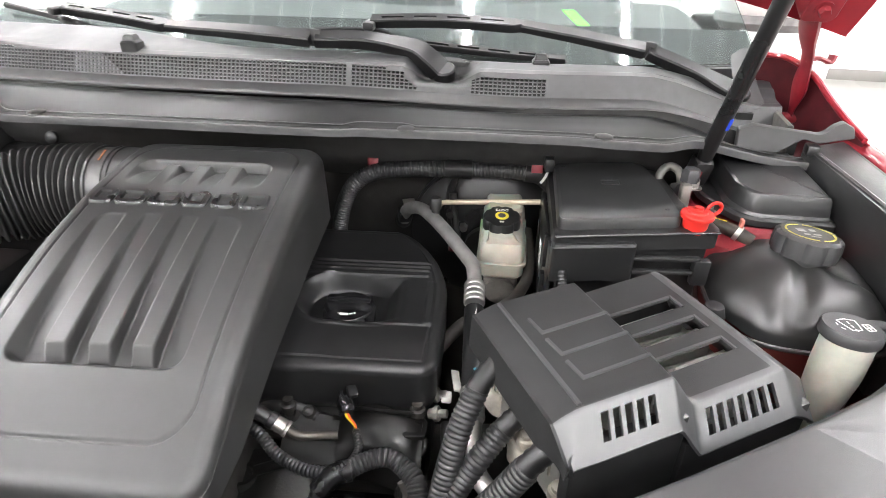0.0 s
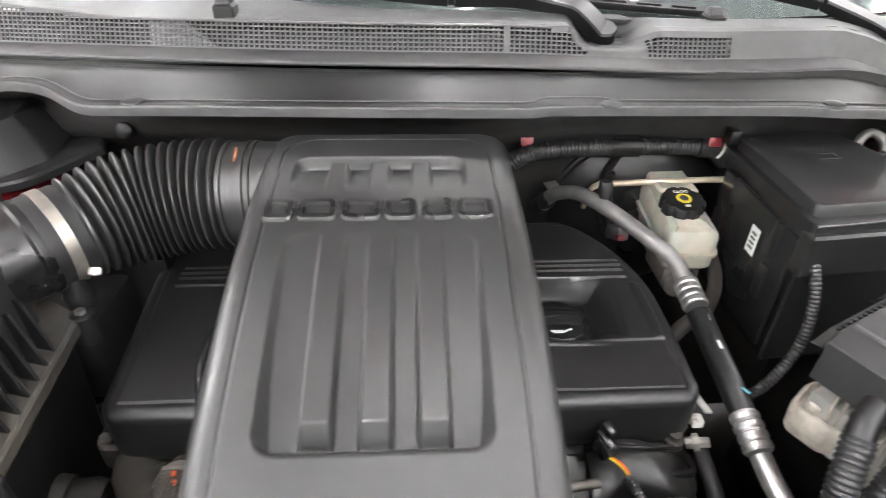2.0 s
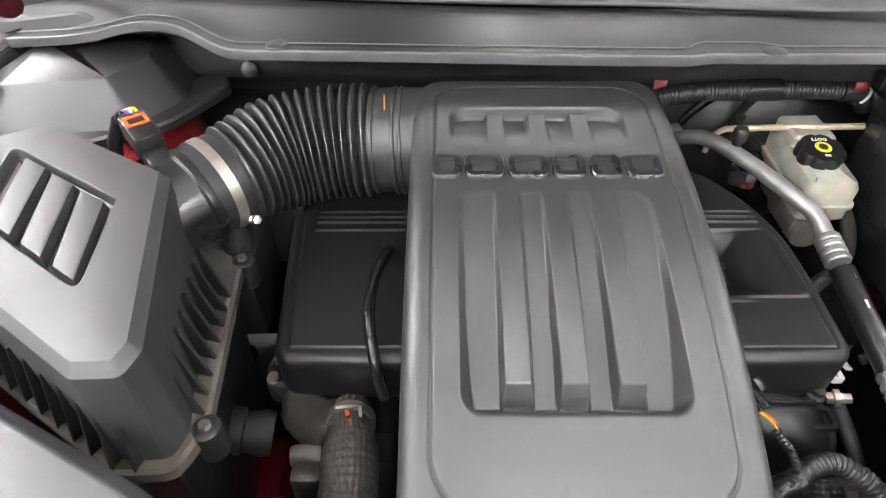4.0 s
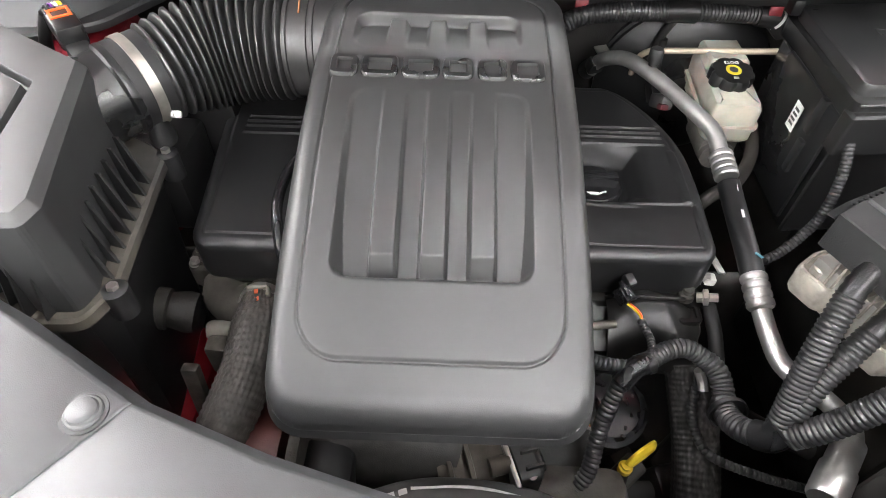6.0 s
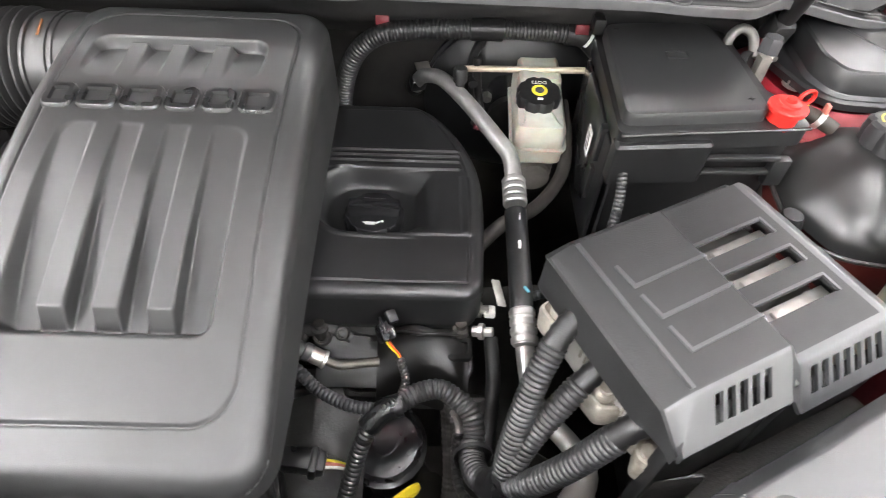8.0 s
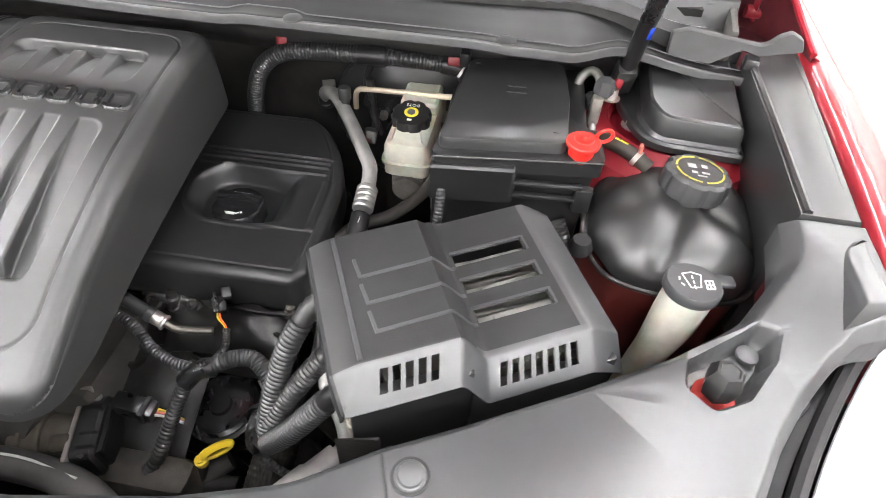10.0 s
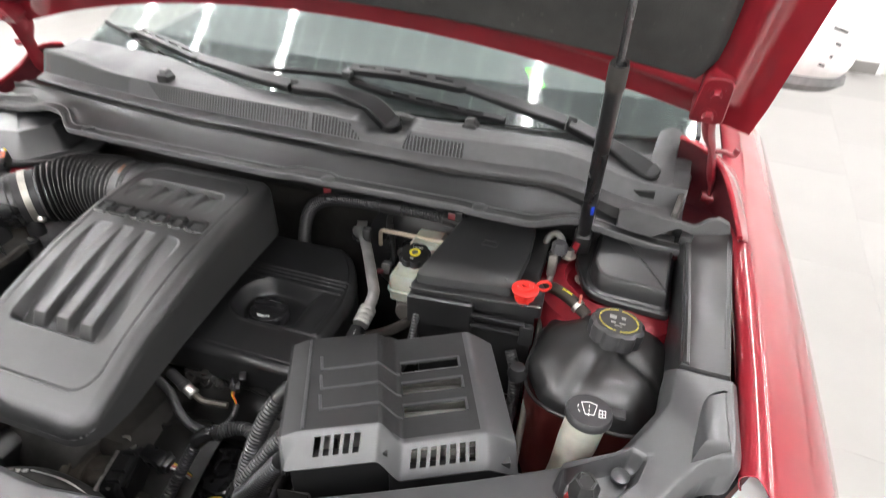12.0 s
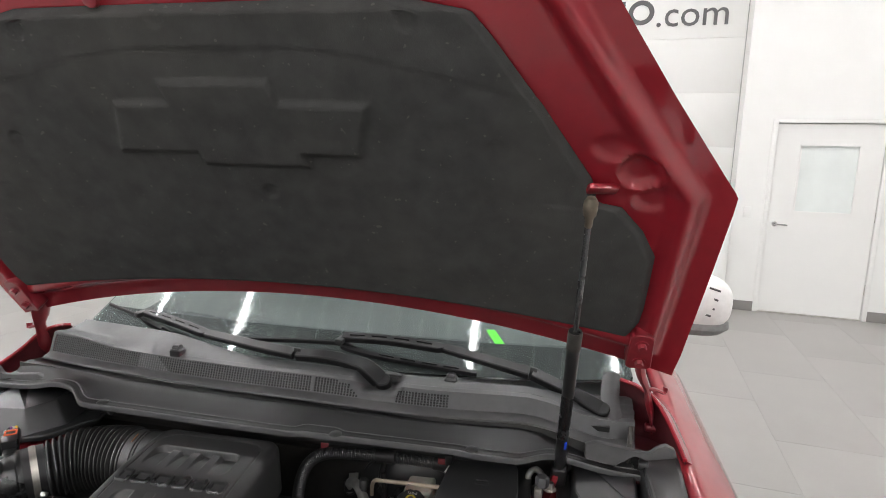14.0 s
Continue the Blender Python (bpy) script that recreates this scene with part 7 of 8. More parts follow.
part("elbow_pipe", sweep([(0.500, 0.86, 1.03), (0.500, 0.868, 1.06), (0.512, 0.872, 1.072), (0.524, 0.862, 1.068), (0.526, 0.845, 1.05)], 0.006, 10, 0.005), MATS["pale_pipe"], ap)
part("grommet", lathe([(0.012, 0), (0.013, 0.005), (0.012, 0.010)], aim((0.514, 0.845, 1.045), (0.53, 0.83, 1.05)), 16), RUBBER, ap)
bk = thing("strut_mount_bracket", (0.55, 0.87, 1.03), "red painted bracket with a zinc bolt at the strut foot", "bracket")
part("bracket", box(0.012, 0.024, 0.034, pose(0.546, 0.868, 1.058, 0, 15, 0), 0.004), RED_DULL, bk)
part("bolt", hexbolt((0.540, 0.842, 1.055), 0.008, 0.012), STEEL, bk)
part("bolt", hexbolt((0.572, 0.815, 1.036), 0.010, 0.006), STEEL, bk)
lh = thing("heater_hose", (0.28, 0.74, 0.85), "grey brown rubber heater hose behind the pipe", "hose")
part("hose", sweep([(0.322, 0.885, 0.95), (0.326, 0.84, 0.93), (0.316, 0.775, 0.918), (0.28, 0.715, 0.915), (0.235, 0.68, 0.915), (0.20, 0.66, 0.88)], 0.0085, 12, 0.008), mat("greybrown_rubber", (0.032, 0.029, 0.026), 0.6, vary=0.2, bump=0.2, dust=0.3, dust_col=(0.08, 0.07, 0.06)), lh)
fwz = thing("fuse_box_wire", (0.33, 0.65, 0.88), "thin black ribbed wire loom from the fuse box", "wiring loom")
part("loom_tube", ribbed([(0.350, 0.672, 1.01), (0.350, 0.655, 0.985), (0.346, 0.640, 0.95), (0.335, 0.630, 0.92), (0.305, 0.615, 0.89), (0.27, 0.61, 0.87)], 0.0058, 0.0045, 0.0009, 10), LOOM, fwz)
tb = thing("battery_cable", (0.5, 0.66, 0.9), "black ribbed cable between fuse box and wing", "cable")
part("cable", ribbed([(0.492, 0.69, 0.97), (0.505, 0.672, 0.945), (0.51, 0.655, 0.90), (0.505, 0.64, 0.84)], 0.009, 0.005, 0.001, 10), LOOM, tb)
part("grommet", lathe([(0.012, 0), (0.014, 0.006), (0.010, 0.018), (0, 0.02)], (0.515, 0.628, 0.985), 16), RUBBER, tb)

# ---- front wiring harness ----
hn = thing("front_wiring_harness", (0.2, 0.42, 0.8), "thick black ribbed wiring harness joined with tape", "wiring harness")
part("trunk", ribbed([(0.128, 0.462, 0.885), (0.150, 0.476, 0.888), (0.172, 0.480, 0.889), (0.192, 0.470, 0.884)], 0.0100), LOOM, hn)
part("trunk", ribbed([(0.190, 0.472, 0.885), (0.201, 0.460, 0.880), (0.205, 0.445, 0.872), (0.203, 0.432, 0.868)], 0.0108), LOOM, hn)
part("trunk", ribbed([(0.203, 0.436, 0.868), (0.203, 0.418, 0.870), (0.208, 0.402, 0.878), (0.220, 0.390, 0.890)], 0.0124), LOOM, hn)
part("tape_wrap", sweep([(0.214, 0.394, 0.886), (0.222, 0.387, 0.896), (0.228, 0.388, 0.910)], 0.0137, 14, 0.005), TAPE, hn)
part("branch", ribbed([(0.226, 0.392, 0.905), (0.232, 0.412, 0.945), (0.244, 0.437, 0.990), (0.256, 0.455, 1.015)], 0.0112), LOOM, hn)
part("tape_wrap", sweep([(0.254, 0.453, 1.012), (0.263, 0.463, 1.025), (0.276, 0.472, 1.036)], 0.0101, 14, 0.004, lambda q: 0.0101 + 0.0006 * math.sin(q * 900)), TAPE, hn)
part("branch", ribbed([(0.232, 0.395, 0.920), (0.246, 0.411, 0.945), (0.268, 0.428, 0.975), (0.280, 0.437, 0.988)], 0.0108), LOOM, hn)
part("tape_wrap", sweep([(0.277, 0.435, 0.985), (0.290, 0.443, 0.997), (0.308, 0.452, 1.010)], 0.0098, 14, 0.004, lambda q: 0.0098 + 0.0006 * math.sin(q * 900)), TAPE, hn)
part("branch", ribbed([(0.232, 0.383, 0.905), (0.250, 0.381, 0.930), (0.273, 0.383, 0.963), (0.298, 0.390, 0.998)], 0.0116), LOOM, hn)
part("tape_wrap", sweep([(0.294, 0.389, 0.994), (0.310, 0.394, 1.013), (0.330, 0.404, 1.026)], 0.0101, 14, 0.004, lambda q: 0.0101 + 0.0006 * math.sin(q * 900)), TAPE, hn)
part("tape_wrap", sweep([(0.135, 0.464, 0.886), (0.118, 0.458, 0.884), (0.104, 0.446, 0.872)], 0.0112, 12, 0.005), TAPE, hn)
part("branch", ribbed([(0.106, 0.449, 0.873), (0.096, 0.432, 0.850), (0.088, 0.412, 0.825), (0.080, 0.385, 0.800), (0.062, 0.365, 0.780)], 0.0087, 0.005), LOOM, hn)
part("branch", ribbed([(0.112, 0.459, 0.884), (0.085, 0.462, 0.884), (0.055, 0.474, 0.888), (0.030, 0.490, 0.900), (0.00, 0.50, 0.905)], 0.0066, 0.0045, 0.001, 10), LOOM, hn)
part("branch", ribbed([(0.118, 0.456, 0.892), (0.132, 0.466, 0.893), (0.137, 0.488, 0.890), (0.130, 0.510, 0.893)], 0.0043, 0.004, 0.0008, 10), LOOM, hn)
part("branch", ribbed([(0.196, 0.470, 0.868), (0.192, 0.462, 0.845), (0.190, 0.440, 0.822), (0.200, 0.405, 0.815), (0.245, 0.388, 0.81), (0.30, 0.38, 0.80)], 0.0050, 0.0045, 0.0009, 10), LOOM, hn)
part("cable_tie", lathe([(0.0175, 0), (0.0175, 0.005), (0.019, 0.005), (0.019, 0.0)], aim((0.204, 0.425, 0.869), (0.2045, 0.415, 0.872)), 18), PLASTIC, hn)
part("foil_end", sweep([(0.186, 0.466, 0.873), (0.192, 0.460, 0.862), (0.193, 0.452, 0.856)], 0.0051, 8, 0.004), STEEL, hn)
cp = thing("coil_connector", (0.115, 0.53, 0.89), "small black plug with yellow and red wires", "connector")
part("plug", box(0.016, 0.020, 0.016, pose(0.114, 0.532, 0.905, 20, 10, 30), 0.003), GLOSSY, cp)
part("plug_rib", box(0.004, 0.018, 0.005, pose(0.111, 0.533, 0.915, 20, 10, 30), 0.001), GLOSSY, cp)
part("plug_lock", box(0.011, 0.014, 0.008, pose(0.119, 0.545, 0.914, 20, 10, 30), 0.002), SATIN, cp)
for c, d in ((YELLOW, 0.0), (ORANGE, 0.003)):
    part("wire", sweep([(0.116 + d, 0.522, 0.903), (0.121 + d, 0.514, 0.905), (0.128 + d / 2, 0.511, 0.899), (0.131, 0.507, 0.893)], 0.0012, 6, 0.004), c, cp)
sp = thing("purge_line", (0.05, 0.52, 0.86), "small steel fuel line with a quick connector", "pipe")
part("connector", lathe([(0.008, 0), (0.008, 0.028), (0.0095, 0.029), (0.0095, 0.036), (0.007, 0.037)], aim((0.010, 0.515, 0.912), (0.045, 0.508, 0.895)), 16), LOOM, sp)
part("sleeve", lathe([(0.0085, 0), (0.0085, 0.012), (0.0095, 0.013), (0.0095, 0.016)], aim((0.042, 0.509, 0.896), (0.06, 0.506, 0.887)), 16), STEEL, sp)
part("pipe", sweep([(0.055, 0.507, 0.889), (0.068, 0.506, 0.882), (0.085, 0.509, 0.880), (0.108, 0.514, 0.878)], 0.0048, 10, 0.005), mat("dull_bronze_pipe", (0.13, 0.12, 0.105), 0.45, metal=0.7, vary=0.2, bump=0.2, dust=0.3, dust_col=(0.07, 0.062, 0.054)), sp)

# ---- engine block, front side ----
eb = thing("engine_block", (-0.07, 0.6, 0.5), "grimy cast engine block below the valve cover", "engine")
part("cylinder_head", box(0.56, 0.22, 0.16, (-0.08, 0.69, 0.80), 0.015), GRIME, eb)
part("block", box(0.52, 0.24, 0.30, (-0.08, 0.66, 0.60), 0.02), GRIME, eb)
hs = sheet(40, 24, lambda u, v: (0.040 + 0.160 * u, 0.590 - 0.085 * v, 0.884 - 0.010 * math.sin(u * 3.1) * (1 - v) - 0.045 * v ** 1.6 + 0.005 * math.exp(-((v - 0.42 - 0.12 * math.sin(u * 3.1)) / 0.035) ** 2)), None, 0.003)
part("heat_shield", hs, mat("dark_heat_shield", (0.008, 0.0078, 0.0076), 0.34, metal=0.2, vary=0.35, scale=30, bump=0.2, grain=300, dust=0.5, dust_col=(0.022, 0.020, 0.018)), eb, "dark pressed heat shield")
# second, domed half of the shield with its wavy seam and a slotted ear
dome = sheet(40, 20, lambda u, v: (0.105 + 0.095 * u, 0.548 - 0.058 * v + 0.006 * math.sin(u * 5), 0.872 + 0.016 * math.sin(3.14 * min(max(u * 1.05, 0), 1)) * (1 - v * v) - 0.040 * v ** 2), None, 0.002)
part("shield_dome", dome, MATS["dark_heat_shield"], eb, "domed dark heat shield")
part("shield_seam", sweep([(0.104, 0.552, 0.876), (0.125, 0.546, 0.888), (0.150, 0.540, 0.893), (0.172, 0.543, 0.890), (0.198, 0.552, 0.880)], 0.0022, 8, 0.004), MATS["dark_heat_shield"], eb)
ear = rpoly([(0.176, 0.520, 0.008), (0.204, 0.522, 0.008), (0.204, 0.548, 0.008), (0.178, 0.548, 0.008)], 5)
b = prism(ear, [(0, 0.872), (0, 0.877), (0.0008, 0.878), (0.0055, 0.878), (0.006, 0.8745)])
part("shield_ear", b, MATS["dark_heat_shield"], eb)
# hoses, plugs and pipes crossing the front of the head
for pts, r, m in ((((0.00, 0.555, 0.872), (0.03, 0.548, 0.880), (0.055, 0.552, 0.876), (0.075, 0.548, 0.868)), 0.007, RUBBER), (((0.02, 0.535, 0.858), (0.05, 0.53, 0.852), (0.085, 0.522, 0.842)), 0.009, GRIME),
                  (((0.225, 0.56, 0.86), (0.228, 0.52, 0.845), (0.224, 0.47, 0.82), (0.215, 0.42, 0.79)), 0.008, RUBBER), (((0.24, 0.47, 0.80), (0.28, 0.45, 0.79), (0.33, 0.43, 0.78)), 0.010, GRIME),
                  (((0.05, 0.395, 0.755), (0.10, 0.385, 0.748), (0.16, 0.39, 0.742)), 0.012, RUBBER)):
    part("small_hose", sweep(pts, r, 12, 0.006), m, eb)
for x, y, z, r in ((0.018, 0.548, 0.868, 0.012), (0.045, 0.549, 0.866, 0.010), (0.066, 0.553, 0.868, 0.008)):
    part("plug_boss", lathe([(r, 0), (r, 0.012), (r * 0.8, 0.015), (r * 0.55, 0.015), (r * 0.5, 0.010), (0, 0.010)], pose(x, y, z, 35, 0, 0), 16), GRIME, eb)
part("shield_hook", sweep([(0.182, 0.536, 0.868), (0.196, 0.534, 0.868), (0.203, 0.524, 0.862), (0.198, 0.513, 0.855)], 0.0035, 8, 0.004), MATS["dark_heat_shield"], eb)
part("exhaust_flange", prism(rpoly([(0.07, 0.50, 0.01), (0.19, 0.50, 0.01), (0.20, 0.54, 0.02), (0.06, 0.54, 0.02)]), [(0.004, 0.80), (0, 0.806), (0, 0.828), (0.004, 0.832)]), GRIME, eb)
for x, y in ((0.085, 0.512), (0.13, 0.508), (0.175, 0.513)):
    part("nut", hexbolt((x, y, 0.832), 0.007, 0.008), GRIME, eb)
for p in ((0.201, 0.582, 0.882), (0.204, 0.556, 0.878)):
    part("bolt", lathe([(0.006, 0), (0.006, 0.006), (0.009, 0.007), (0.009, 0.012), (0.005, 0.013), (0.005, 0.022), (0, 0.022)], aim(p, (p[0] + 0.02, p[1] - 0.004, p[2] + 0.006)), 8), STEEL, eb)
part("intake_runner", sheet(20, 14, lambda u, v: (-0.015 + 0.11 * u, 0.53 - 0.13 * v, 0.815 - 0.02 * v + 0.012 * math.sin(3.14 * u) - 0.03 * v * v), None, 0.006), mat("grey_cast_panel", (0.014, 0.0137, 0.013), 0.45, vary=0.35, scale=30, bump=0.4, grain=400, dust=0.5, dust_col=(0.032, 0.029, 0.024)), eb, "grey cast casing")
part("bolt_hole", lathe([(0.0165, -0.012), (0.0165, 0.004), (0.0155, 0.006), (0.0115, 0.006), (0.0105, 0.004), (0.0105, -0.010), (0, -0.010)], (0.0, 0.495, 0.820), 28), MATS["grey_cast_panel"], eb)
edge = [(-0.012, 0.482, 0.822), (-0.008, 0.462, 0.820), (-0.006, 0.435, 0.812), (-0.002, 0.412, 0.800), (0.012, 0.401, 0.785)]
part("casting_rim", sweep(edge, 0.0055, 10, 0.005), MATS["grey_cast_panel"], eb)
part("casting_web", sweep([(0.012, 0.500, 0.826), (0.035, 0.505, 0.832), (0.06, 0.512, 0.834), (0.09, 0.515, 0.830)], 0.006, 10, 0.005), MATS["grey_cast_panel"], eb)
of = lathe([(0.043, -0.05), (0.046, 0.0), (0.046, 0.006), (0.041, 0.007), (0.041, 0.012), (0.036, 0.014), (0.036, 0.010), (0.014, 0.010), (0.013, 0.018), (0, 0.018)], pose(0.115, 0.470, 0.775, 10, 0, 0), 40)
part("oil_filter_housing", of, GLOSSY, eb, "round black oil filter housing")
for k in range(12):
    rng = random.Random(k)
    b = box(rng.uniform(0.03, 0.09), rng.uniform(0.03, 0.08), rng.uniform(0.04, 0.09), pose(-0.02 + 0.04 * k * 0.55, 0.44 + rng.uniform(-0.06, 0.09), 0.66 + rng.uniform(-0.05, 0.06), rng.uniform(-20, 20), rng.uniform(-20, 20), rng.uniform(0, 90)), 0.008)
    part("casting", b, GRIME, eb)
# left side of the head with the coolant outlet
STAIN = mat("stained_alloy", (0.075, 0.068, 0.06), 0.5, metal=0.5, vary=0.4, scale=60, bump=0.5, grain=400, dust=0.6, dust_col=(0.035, 0.031, 0.026))
part("outlet_flange", prism(rpoly([(-0.36, 0.548, 0.012), (-0.300, 0.548, 0.012), (-0.296, 0.585, 0.012), (-0.364, 0.585, 0.012)], 5), [(0.002, 0.858), (0, 0.862), (0, 0.888), (0.004, 0.892)]), STAIN, eb, "stained alloy coolant outlet")
part("outlet_neck", sweep([(-0.325, 0.56, 0.865), (-0.318, 0.535, 0.862), (-0.30, 0.522, 0.862), (-0.282, 0.525, 0.866)], 0.024, 20, 0.005), STAIN, eb)
part("outlet_boss", lathe([(0.010, 0), (0.0105, 0.026), (0.009, 0.030), (0, 0.030)], aim((-0.297, 0.496, 0.856), (-0.328, 0.492, 0.856)), 18), CAST, eb)
part("sensor_body", lathe([(0.022, 0), (0.024, 0.01), (0.020, 0.028), (0.024, 0.03), (0.024, 0.045), (0, 0.048)], aim((-0.355, 0.525, 0.84), (-0.392, 0.522, 0.85)), 20), GRIME, eb)
part("outlet_bracket", box(0.030, 0.022, 0.05, (-0.308, 0.474, 0.838), 0.006), STAIN, eb)
part("outlet_rib", box(0.006, 0.05, 0.03, (-0.342, 0.555, 0.852), 0.002), STAIN, eb)
part("bracket_leg", box(0.018, 0.012, 0.16, pose(-0.335, 0.44, 0.77, -8, 0, 0), 0.003), STAIN, eb)
for p in ((-0.352, 0.557, 0.892), (-0.352, 0.577, 0.892), (-0.308, 0.577, 0.892)):
    part("bolt", hexbolt(p, 0.005, 0.006), STEEL, eb)
rh = thing("radiator_hose", (-0.27, 0.43, 0.8), "braided grey brown radiator hose with a spring clamp", "hose")
part("hose", sweep([(-0.272, 0.535, 0.868), (-0.270, 0.51, 0.880), (-0.264, 0.475, 0.884), (-0.262, 0.435, 0.880), (-0.270, 0.39, 0.868), (-0.285, 0.345, 0.845), (-0.30, 0.31, 0.81)], 0.025, 120, 0.0014, lambda s: 0.0205 + 0.005 * smooth(s, 0.03, 0.06), None, 1.0, (15, 0.0135, 0.0011)), BRAID, rh, "", 180)
part("clamp", lathe([(0.0235, 0), (0.0245, 0), (0.0245, 0.012), (0.0235, 0.012)], aim((-0.271, 0.522, 0.874), (-0.2695, 0.508, 0.879)), 24), STEEL, rh)
part("clamp_tab", box(0.022, 0.004, 0.007, pose(-0.272, 0.520, 0.900, 20, 0, 8), 0.001), CAST, rh)
part("clamp_ear", box(0.004, 0.010, 0.010, pose(-0.258, 0.514, 0.901, 20, 0, 8), 0.001), CAST, rh)
for k in range(3):
    part("paint_mark", box(0.004, 0.008, 0.001, pose(-0.270 + 0.003 * k, 0.512 - 0.009 * k, 0.9035 - 0.0005 * k, -20, 0, 20)), ORANGE, rh)
al = thing("alternator", (-0.2, 0.36, 0.75), "alloy alternator with slotted housing deep in the bay", "alternator")
part("housing", lathe([(0.05, 0), (0.06, 0.01), (0.06, 0.06), (0.055, 0.075), (0.03, 0.085)], aim((-0.29, 0.37, 0.78), (-0.19, 0.37, 0.79)), 30), MATS["stained_alloy"], al)
AM = aim((-0.285, 0.372, 0.795), (-0.185, 0.372, 0.800))
for k in range(10):
    a = radians(-70 + 20 * k)
    part("vent_bar", box(0.007, 0.030, 0.070, AM @ pose(0, 0, 0, 0, 0, math.degrees(a)) @ Matrix.Translation((0, -0.062, 0.045)), 0.002), MATS["stained_alloy"], al)
for z in (0.014, 0.078):
    part("end_band", lathe([(0.062, 0), (0.072, 0.002), (0.073, 0.008), (0.071, 0.012), (0.062, 0.013)], AM @ Matrix.Translation((0, 0, z)), 36), MATS["stained_alloy"], al)
part("winding", lathe([(0.066, 0.0), (0.066, 0.045), (0.060, 0.046)], AM @ Matrix.Translation((0, 0, 0.025)), 30), mat("copper_red_winding", (0.07, 0.016, 0.013), 0.5), al)
for a in (-20, 40):
    part("bolt", hexbolt((0, 0, 0), 0.006, 0.010, AM @ pose(0, 0, 0, 0, 0, a) @ Matrix.Translation((0, -0.066, 0.088))), STEEL, al)
part("regulator", box(0.05, 0.045, 0.04, (-0.175, 0.362, 0.825), 0.006), PLASTIC, al)
th = thing("throttle_body", (-0.04, 0.38, 0.76), "dusty alloy throttle body with a black actuator", "throttle body")
part("bore", lathe([(0.034, 0), (0.036, 0.006), (0.034, 0.012), (0.033, 0.06), (0.036, 0.066), (0.036, 0.075)], aim((-0.075, 0.381, 0.80), (0.0, 0.381, 0.80)), 28), mat("throttle_alloy", (0.13, 0.113, 0.094), 0.5, metal=0.5, vary=0.3, bump=0.4, dust=0.5, dust_col=(0.045, 0.038, 0.031)), th)
part("flange_plate", box(0.006, 0.086, 0.080, (-0.006, 0.381, 0.80), 0.0025), STEEL, th, "bright alloy flange edge")
shape = rpoly([(-0.040, -0.038, 0.010), (0.030, -0.038, 0.012), (0.041, -0.022, 0.008), (0.041, 0.026, 0.010), (0.022, 0.040, 0.010), (-0.040, 0.040, 0.010)], 4)
ab = prism(shape, [(0.0, -0.004), (0, 0.016), (0.004, 0.020), (0.009, 0.0205), (0.010, 0.024), (0.013, 0.026)])
ab.transform(Matrix.Translation((0.002, 0.381, 0.80)) @ Matrix(((0, 0, 1), (1, 0, 0), (0, 1, 0))).to_4x4())
act = part("actuator", ab, PLASTIC, th)
for y in (0.352, 0.368, 0.396):
    part("rib", box(0.018, 0.003, 0.008, (0.014, y, 0.842), 0.001), PLASTIC, act)
for y, z in ((0.347, 0.835), (0.414, 0.835)):
    part("screw", lathe([(0.005, 0), (0.005, 0.003), (0, 0.0036)], (0.010, y, z), 12), STEEL, act)
part("lever_lug", lathe([(0.009, 0), (0.009, 0.02), (0, 0.02)], aim((-0.026, 0.365, 0.832), (-0.008, 0.365, 0.832)), 14), MATS["throttle_alloy"], th)
for x in (-0.066, -0.046):
    part("bore_rib", lathe([(0.034, 0), (0.0375, 0.001), (0.0375, 0.005), (0.034, 0.006)], aim((x, 0.381, 0.80), (x + 0.02, 0.381, 0.80)), 28), MATS["throttle_alloy"], th)
part("plug", box(0.05, 0.022, 0.020, pose(0.048, 0.405, 0.822, 0, 10, -20), 0.004), SATIN, th)
part("plug_collar", box(0.008, 0.027, 0.025, pose(0.060, 0.400, 0.820, 0, 10, -20), 0.003), PLASTIC, th)
for k in range(4):
    part("wire", sweep([(0.070, 0.394 + 0.004 * k, 0.817), (0.083, 0.391 + 0.003 * k, 0.815), (0.098, 0.389 + 0.002 * k, 0.80)], 0.0018, 6, 0.006), (WHITE_INK, MATS["pink_tab"], YELLOW_INK, RUBBER)[k], th)
part("foil_label", box(0.012, 0.004, 0.02, (0.004, 0.416, 0.846), 0.001), STEEL, th)
th.rotation_euler = (0, 0, radians(18))
inl = thing("intake_manifold", (-0.1, 0.42, 0.7), "dull black plastic intake manifold under the cover", "intake manifold")
part("plenum", sweep([(-0.20, 0.42, 0.78), (-0.15, 0.415, 0.80), (-0.10, 0.415, 0.80), (-0.06, 0.41, 0.79)], 0.06, 24, 0.01), mat("dull_manifold", (0.045, 0.043, 0.040), 0.5, vary=0.3, bump=0.3, dust=0.5, dust_col=(0.075, 0.066, 0.055)), inl)
part("runner_block", box(0.2, 0.16, 0.12, (-0.10, 0.49, 0.80), 0.02), MATS["dull_manifold"], inl)
part("skirt", box(0.16, 0.05, 0.12, (0.045, 0.375, 0.735), 0.02), MATS["stained_alloy"], inl)
uh = thing("upper_radiator_hose", (-0.05, 0.345, 0.8), "black rubber hose with a white stripe and print", "hose")
uline = [(-0.20, 0.290, 0.80), (-0.15, 0.318, 0.822), (-0.095, 0.338, 0.829), (-0.035, 0.342, 0.829), (0.03, 0.334, 0.822), (0.09, 0.305, 0.80)]
part("hose", sweep(uline, 0.017, 18, 0.006), mat("grey_hose_rubber", (0.06, 0.058, 0.056), 0.45, vary=0.15, bump=0.1, dust=0.3, dust_col=(0.09, 0.08, 0.07)), uh)
part("white_stripe", sweep([(p[0], p[1] + 0.004, p[2] + 0.0162) for p in uline[2:5]], 0.0018, 6, 0.008), WHITE_INK, uh)
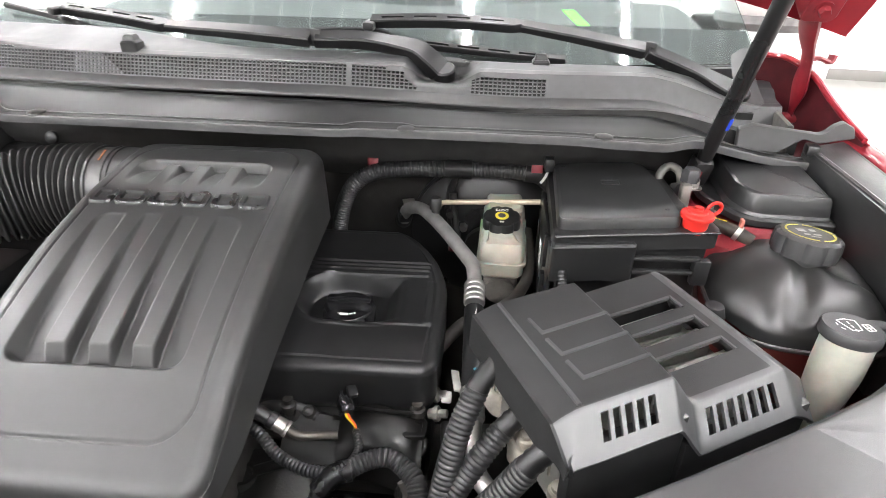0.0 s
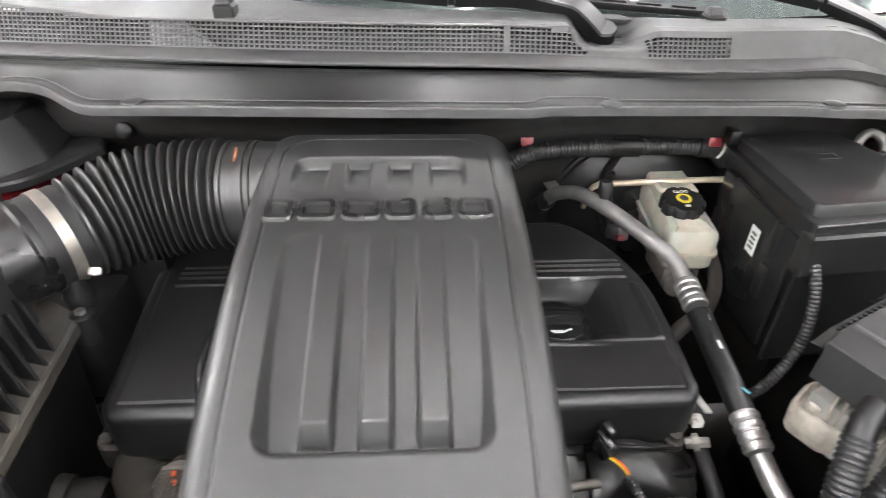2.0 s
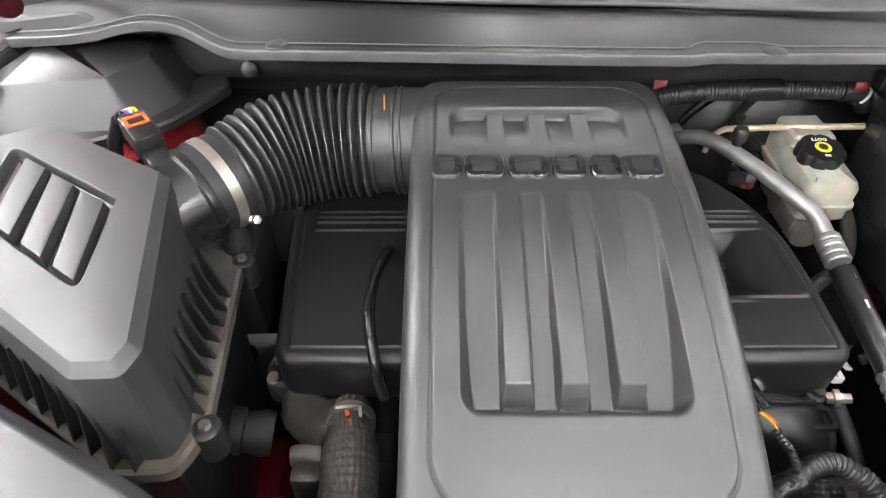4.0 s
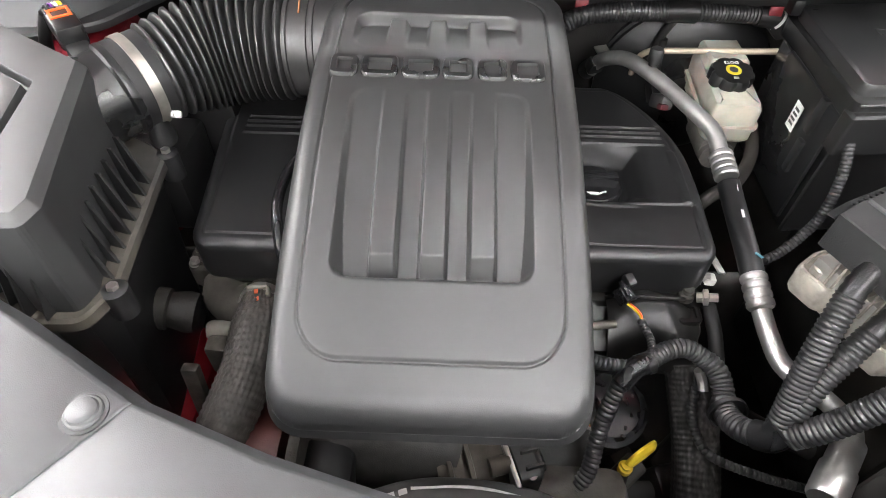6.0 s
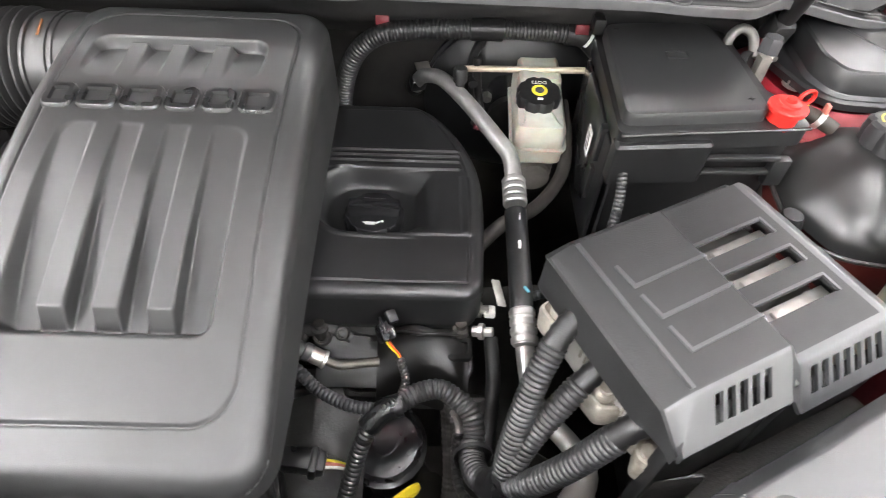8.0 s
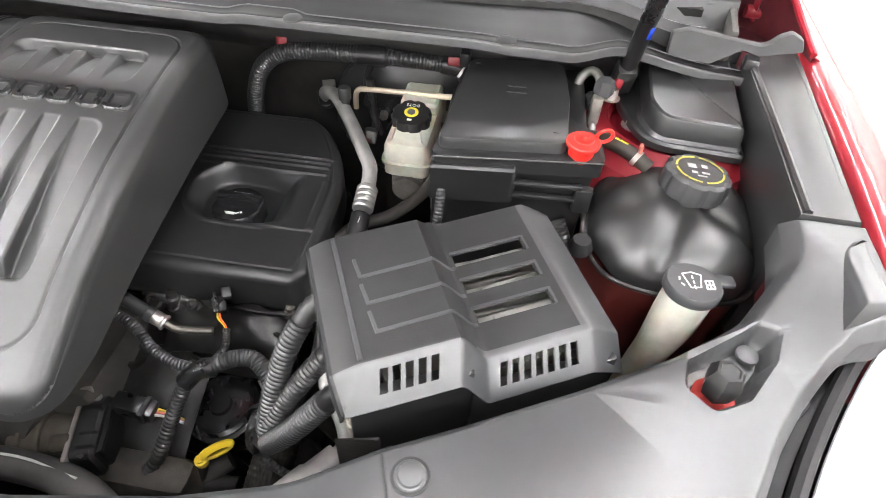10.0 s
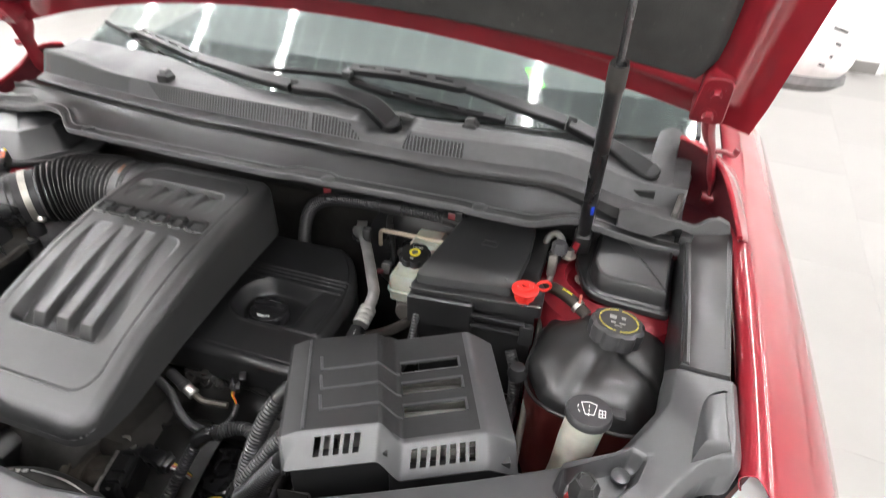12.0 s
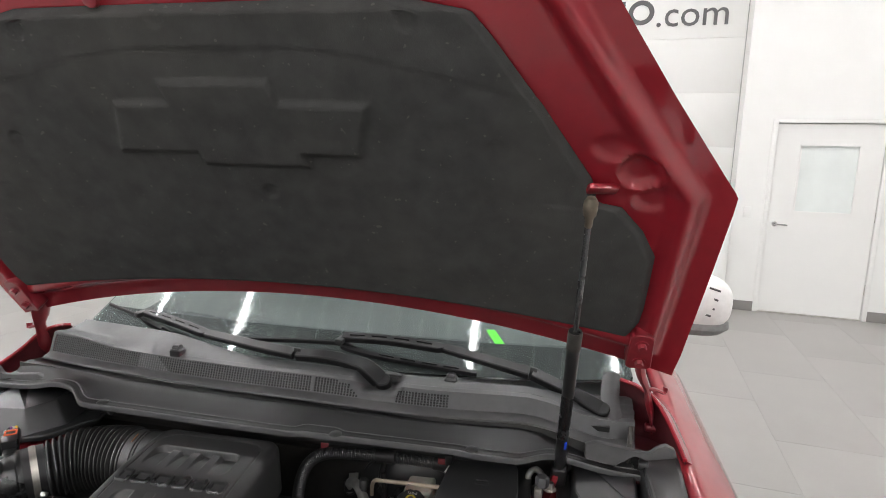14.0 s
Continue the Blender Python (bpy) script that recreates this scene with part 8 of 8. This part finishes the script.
for k in range(4):
    part("printed_bar", box(0.008, 0.005, 0.0006, pose(-0.135 + 0.011 * k, 0.328 + 0.0035 * k, 0.8415 + 0.0015 * k, 0, -8, 18)), WHITE_INK, uh)
bh = thing("thick_hose", (0.17, 0.42, 0.7), "thick braided black hose leading down", "hose")
part("hose", sweep([(0.196, 0.50, 0.832), (0.200, 0.475, 0.812), (0.203, 0.435, 0.79), (0.200, 0.385, 0.765), (0.196, 0.33, 0.72)], 0.024, 120, 0.0014, None, None, 1.0, (14, 0.0125, 0.0009)), mat("dark_braid", (0.032, 0.030, 0.029), 0.55, vary=0.2, bump=0.1, dust=0.3, dust_col=(0.05, 0.043, 0.037)), bh, "", 180)
ds = thing("oil_dipstick", (0.128, 0.40, 0.75), "yellow plastic oil dipstick handle", "dipstick")
hb = bmesh.new()
along, up = Vector((0.80, 0.55, 0.22)).normalized(), Vector((-0.18, -0.12, 0.97)).normalized()
foot = Vector((0.126, 0.399, 0.792))
sweep([foot + along * (0.017 - 0.017 * math.cos(a)) + up * 0.0085 * math.sin(a) for a in (2 * math.pi * k / 24 for k in range(25))], 0.0030, 8, 0.003, None, hb, 1.6)
part("ring_handle", hb, YELLOW, ds)
dm = Matrix.Translation(foot + Vector((-0.003, -0.002, -0.006))) @ Matrix.Scale(0.62, 4)
part("plug", lathe([(0.011, -0.012), (0.012, 0), (0.012, 0.005), (0.008, 0.006), (0.008, 0.010), (0, 0.010)], dm, 20), YELLOW, ds)
part("tube", sweep([dm @ Vector((0, 0, -0.01)), (0.118, 0.385, 0.76), (0.09, 0.36, 0.73), (0.05, 0.34, 0.70)], 0.007, 10, 0.01), GRIME, ds)
part("lower_tube", sweep([(0.145, 0.415, 0.76), (0.11, 0.385, 0.752), (0.07, 0.358, 0.745), (0.02, 0.335, 0.73)], 0.013, 12, 0.01), mat("grey_hose", (0.04, 0.038, 0.036), 0.6, dust=0.3, dust_col=(0.06, 0.053, 0.046)), ds)
wb = thing("white_bracket", (0.22, 0.57, 0.87), "small white plastic clip beside the valve cover", "clip")
b = box(0.010, 0.036, 0.003, pose(0.232, 0.60, 0.89, 0, 20, 10), 0.001)
box(0.012, 0.012, 0.010, (0.222, 0.578, 0.884), 0.002, b)
part("clip", b, mat("offwhite_plastic", (0.62, 0.62, 0.58), 0.5, dust=0.3, dust_col=(0.3, 0.27, 0.22)), wb)
vt = thing("breather_tube", (-0.245, 0.6, 0.93), "thin glossy black breather tube on the valve cover", "tube")
part("tube", sweep([(-0.243, 0.680, 0.958), (-0.247, 0.655, 0.966), (-0.253, 0.620, 0.968), (-0.252, 0.575, 0.965), (-0.244, 0.54, 0.945), (-0.236, 0.525, 0.91)], 0.006, 12, 0.006), GLOSSY, vt)
part("nut", hexbolt((0, 0, 0), 0.007, 0.008, pose(-0.243, 0.684, 0.956, 0, 0, 0)), PLASTIC, vt)
mb2 = thing("dark_wing_panel", (-0.4, 0.4, 0.5), "added near-black panels filling the dark depth of the bay", "panel")
# Added filler panels: the one under the duct hides red paint in the dark.
part("panel", box(0.24, 0.10, 0.10, (-0.47, 0.80, 0.915), 0.01), PLASTIC, mb2)
part("panel", box(0.30, 0.03, 0.3, pose(0.42, 0.40, 0.78, 0, 0, 26), 0.01), GRIME, mb2)
part("panel", box(0.03, 0.35, 0.35, (0.46, 0.62, 0.70), 0.01), GRIME, mb2)

# ---- floor tiles, last ----
TW, TL = 0.6, 1.2
tile_mesh = bpy.data.meshes.new("tile")
b = box(TW - 0.0014, TL - 0.0014, 0.01, None, 0.0005, None, 1)
b.to_mesh(tile_mesh)
b.free()
tile_mesh.materials.append(TILE)
near = 0
rest = bmesh.new()
for i in range(-16, 17):
    for j in range(-8, 9):
        p = Matrix.Rotation(radians(-6), 4, "Z") @ Vector((i * TW, j * TL + (TL / 2 if i % 2 else 0), 0))
        if abs(p.x) > 9 or abs(p.y) > 8.6:
            continue
        m = Matrix.Translation((p.x, p.y, -0.0045)) @ Matrix.Rotation(radians(-6), 4, "Z")
        if (0.9 < p.x < 6 and -0.5 < p.y < 7.2) or (-5 < p.x < -0.9 and 0 < p.y < 7.2):
            ob = new("tile", tile_mesh)
            ob.parent = floor
            ob.matrix_basis = m
            near += 1
        else:
            box(TW - 0.0014, TL - 0.0014, 0.01, m, 0, rest)
tagged(part("tile_field", rest, TILE, floor), kind="stuff")
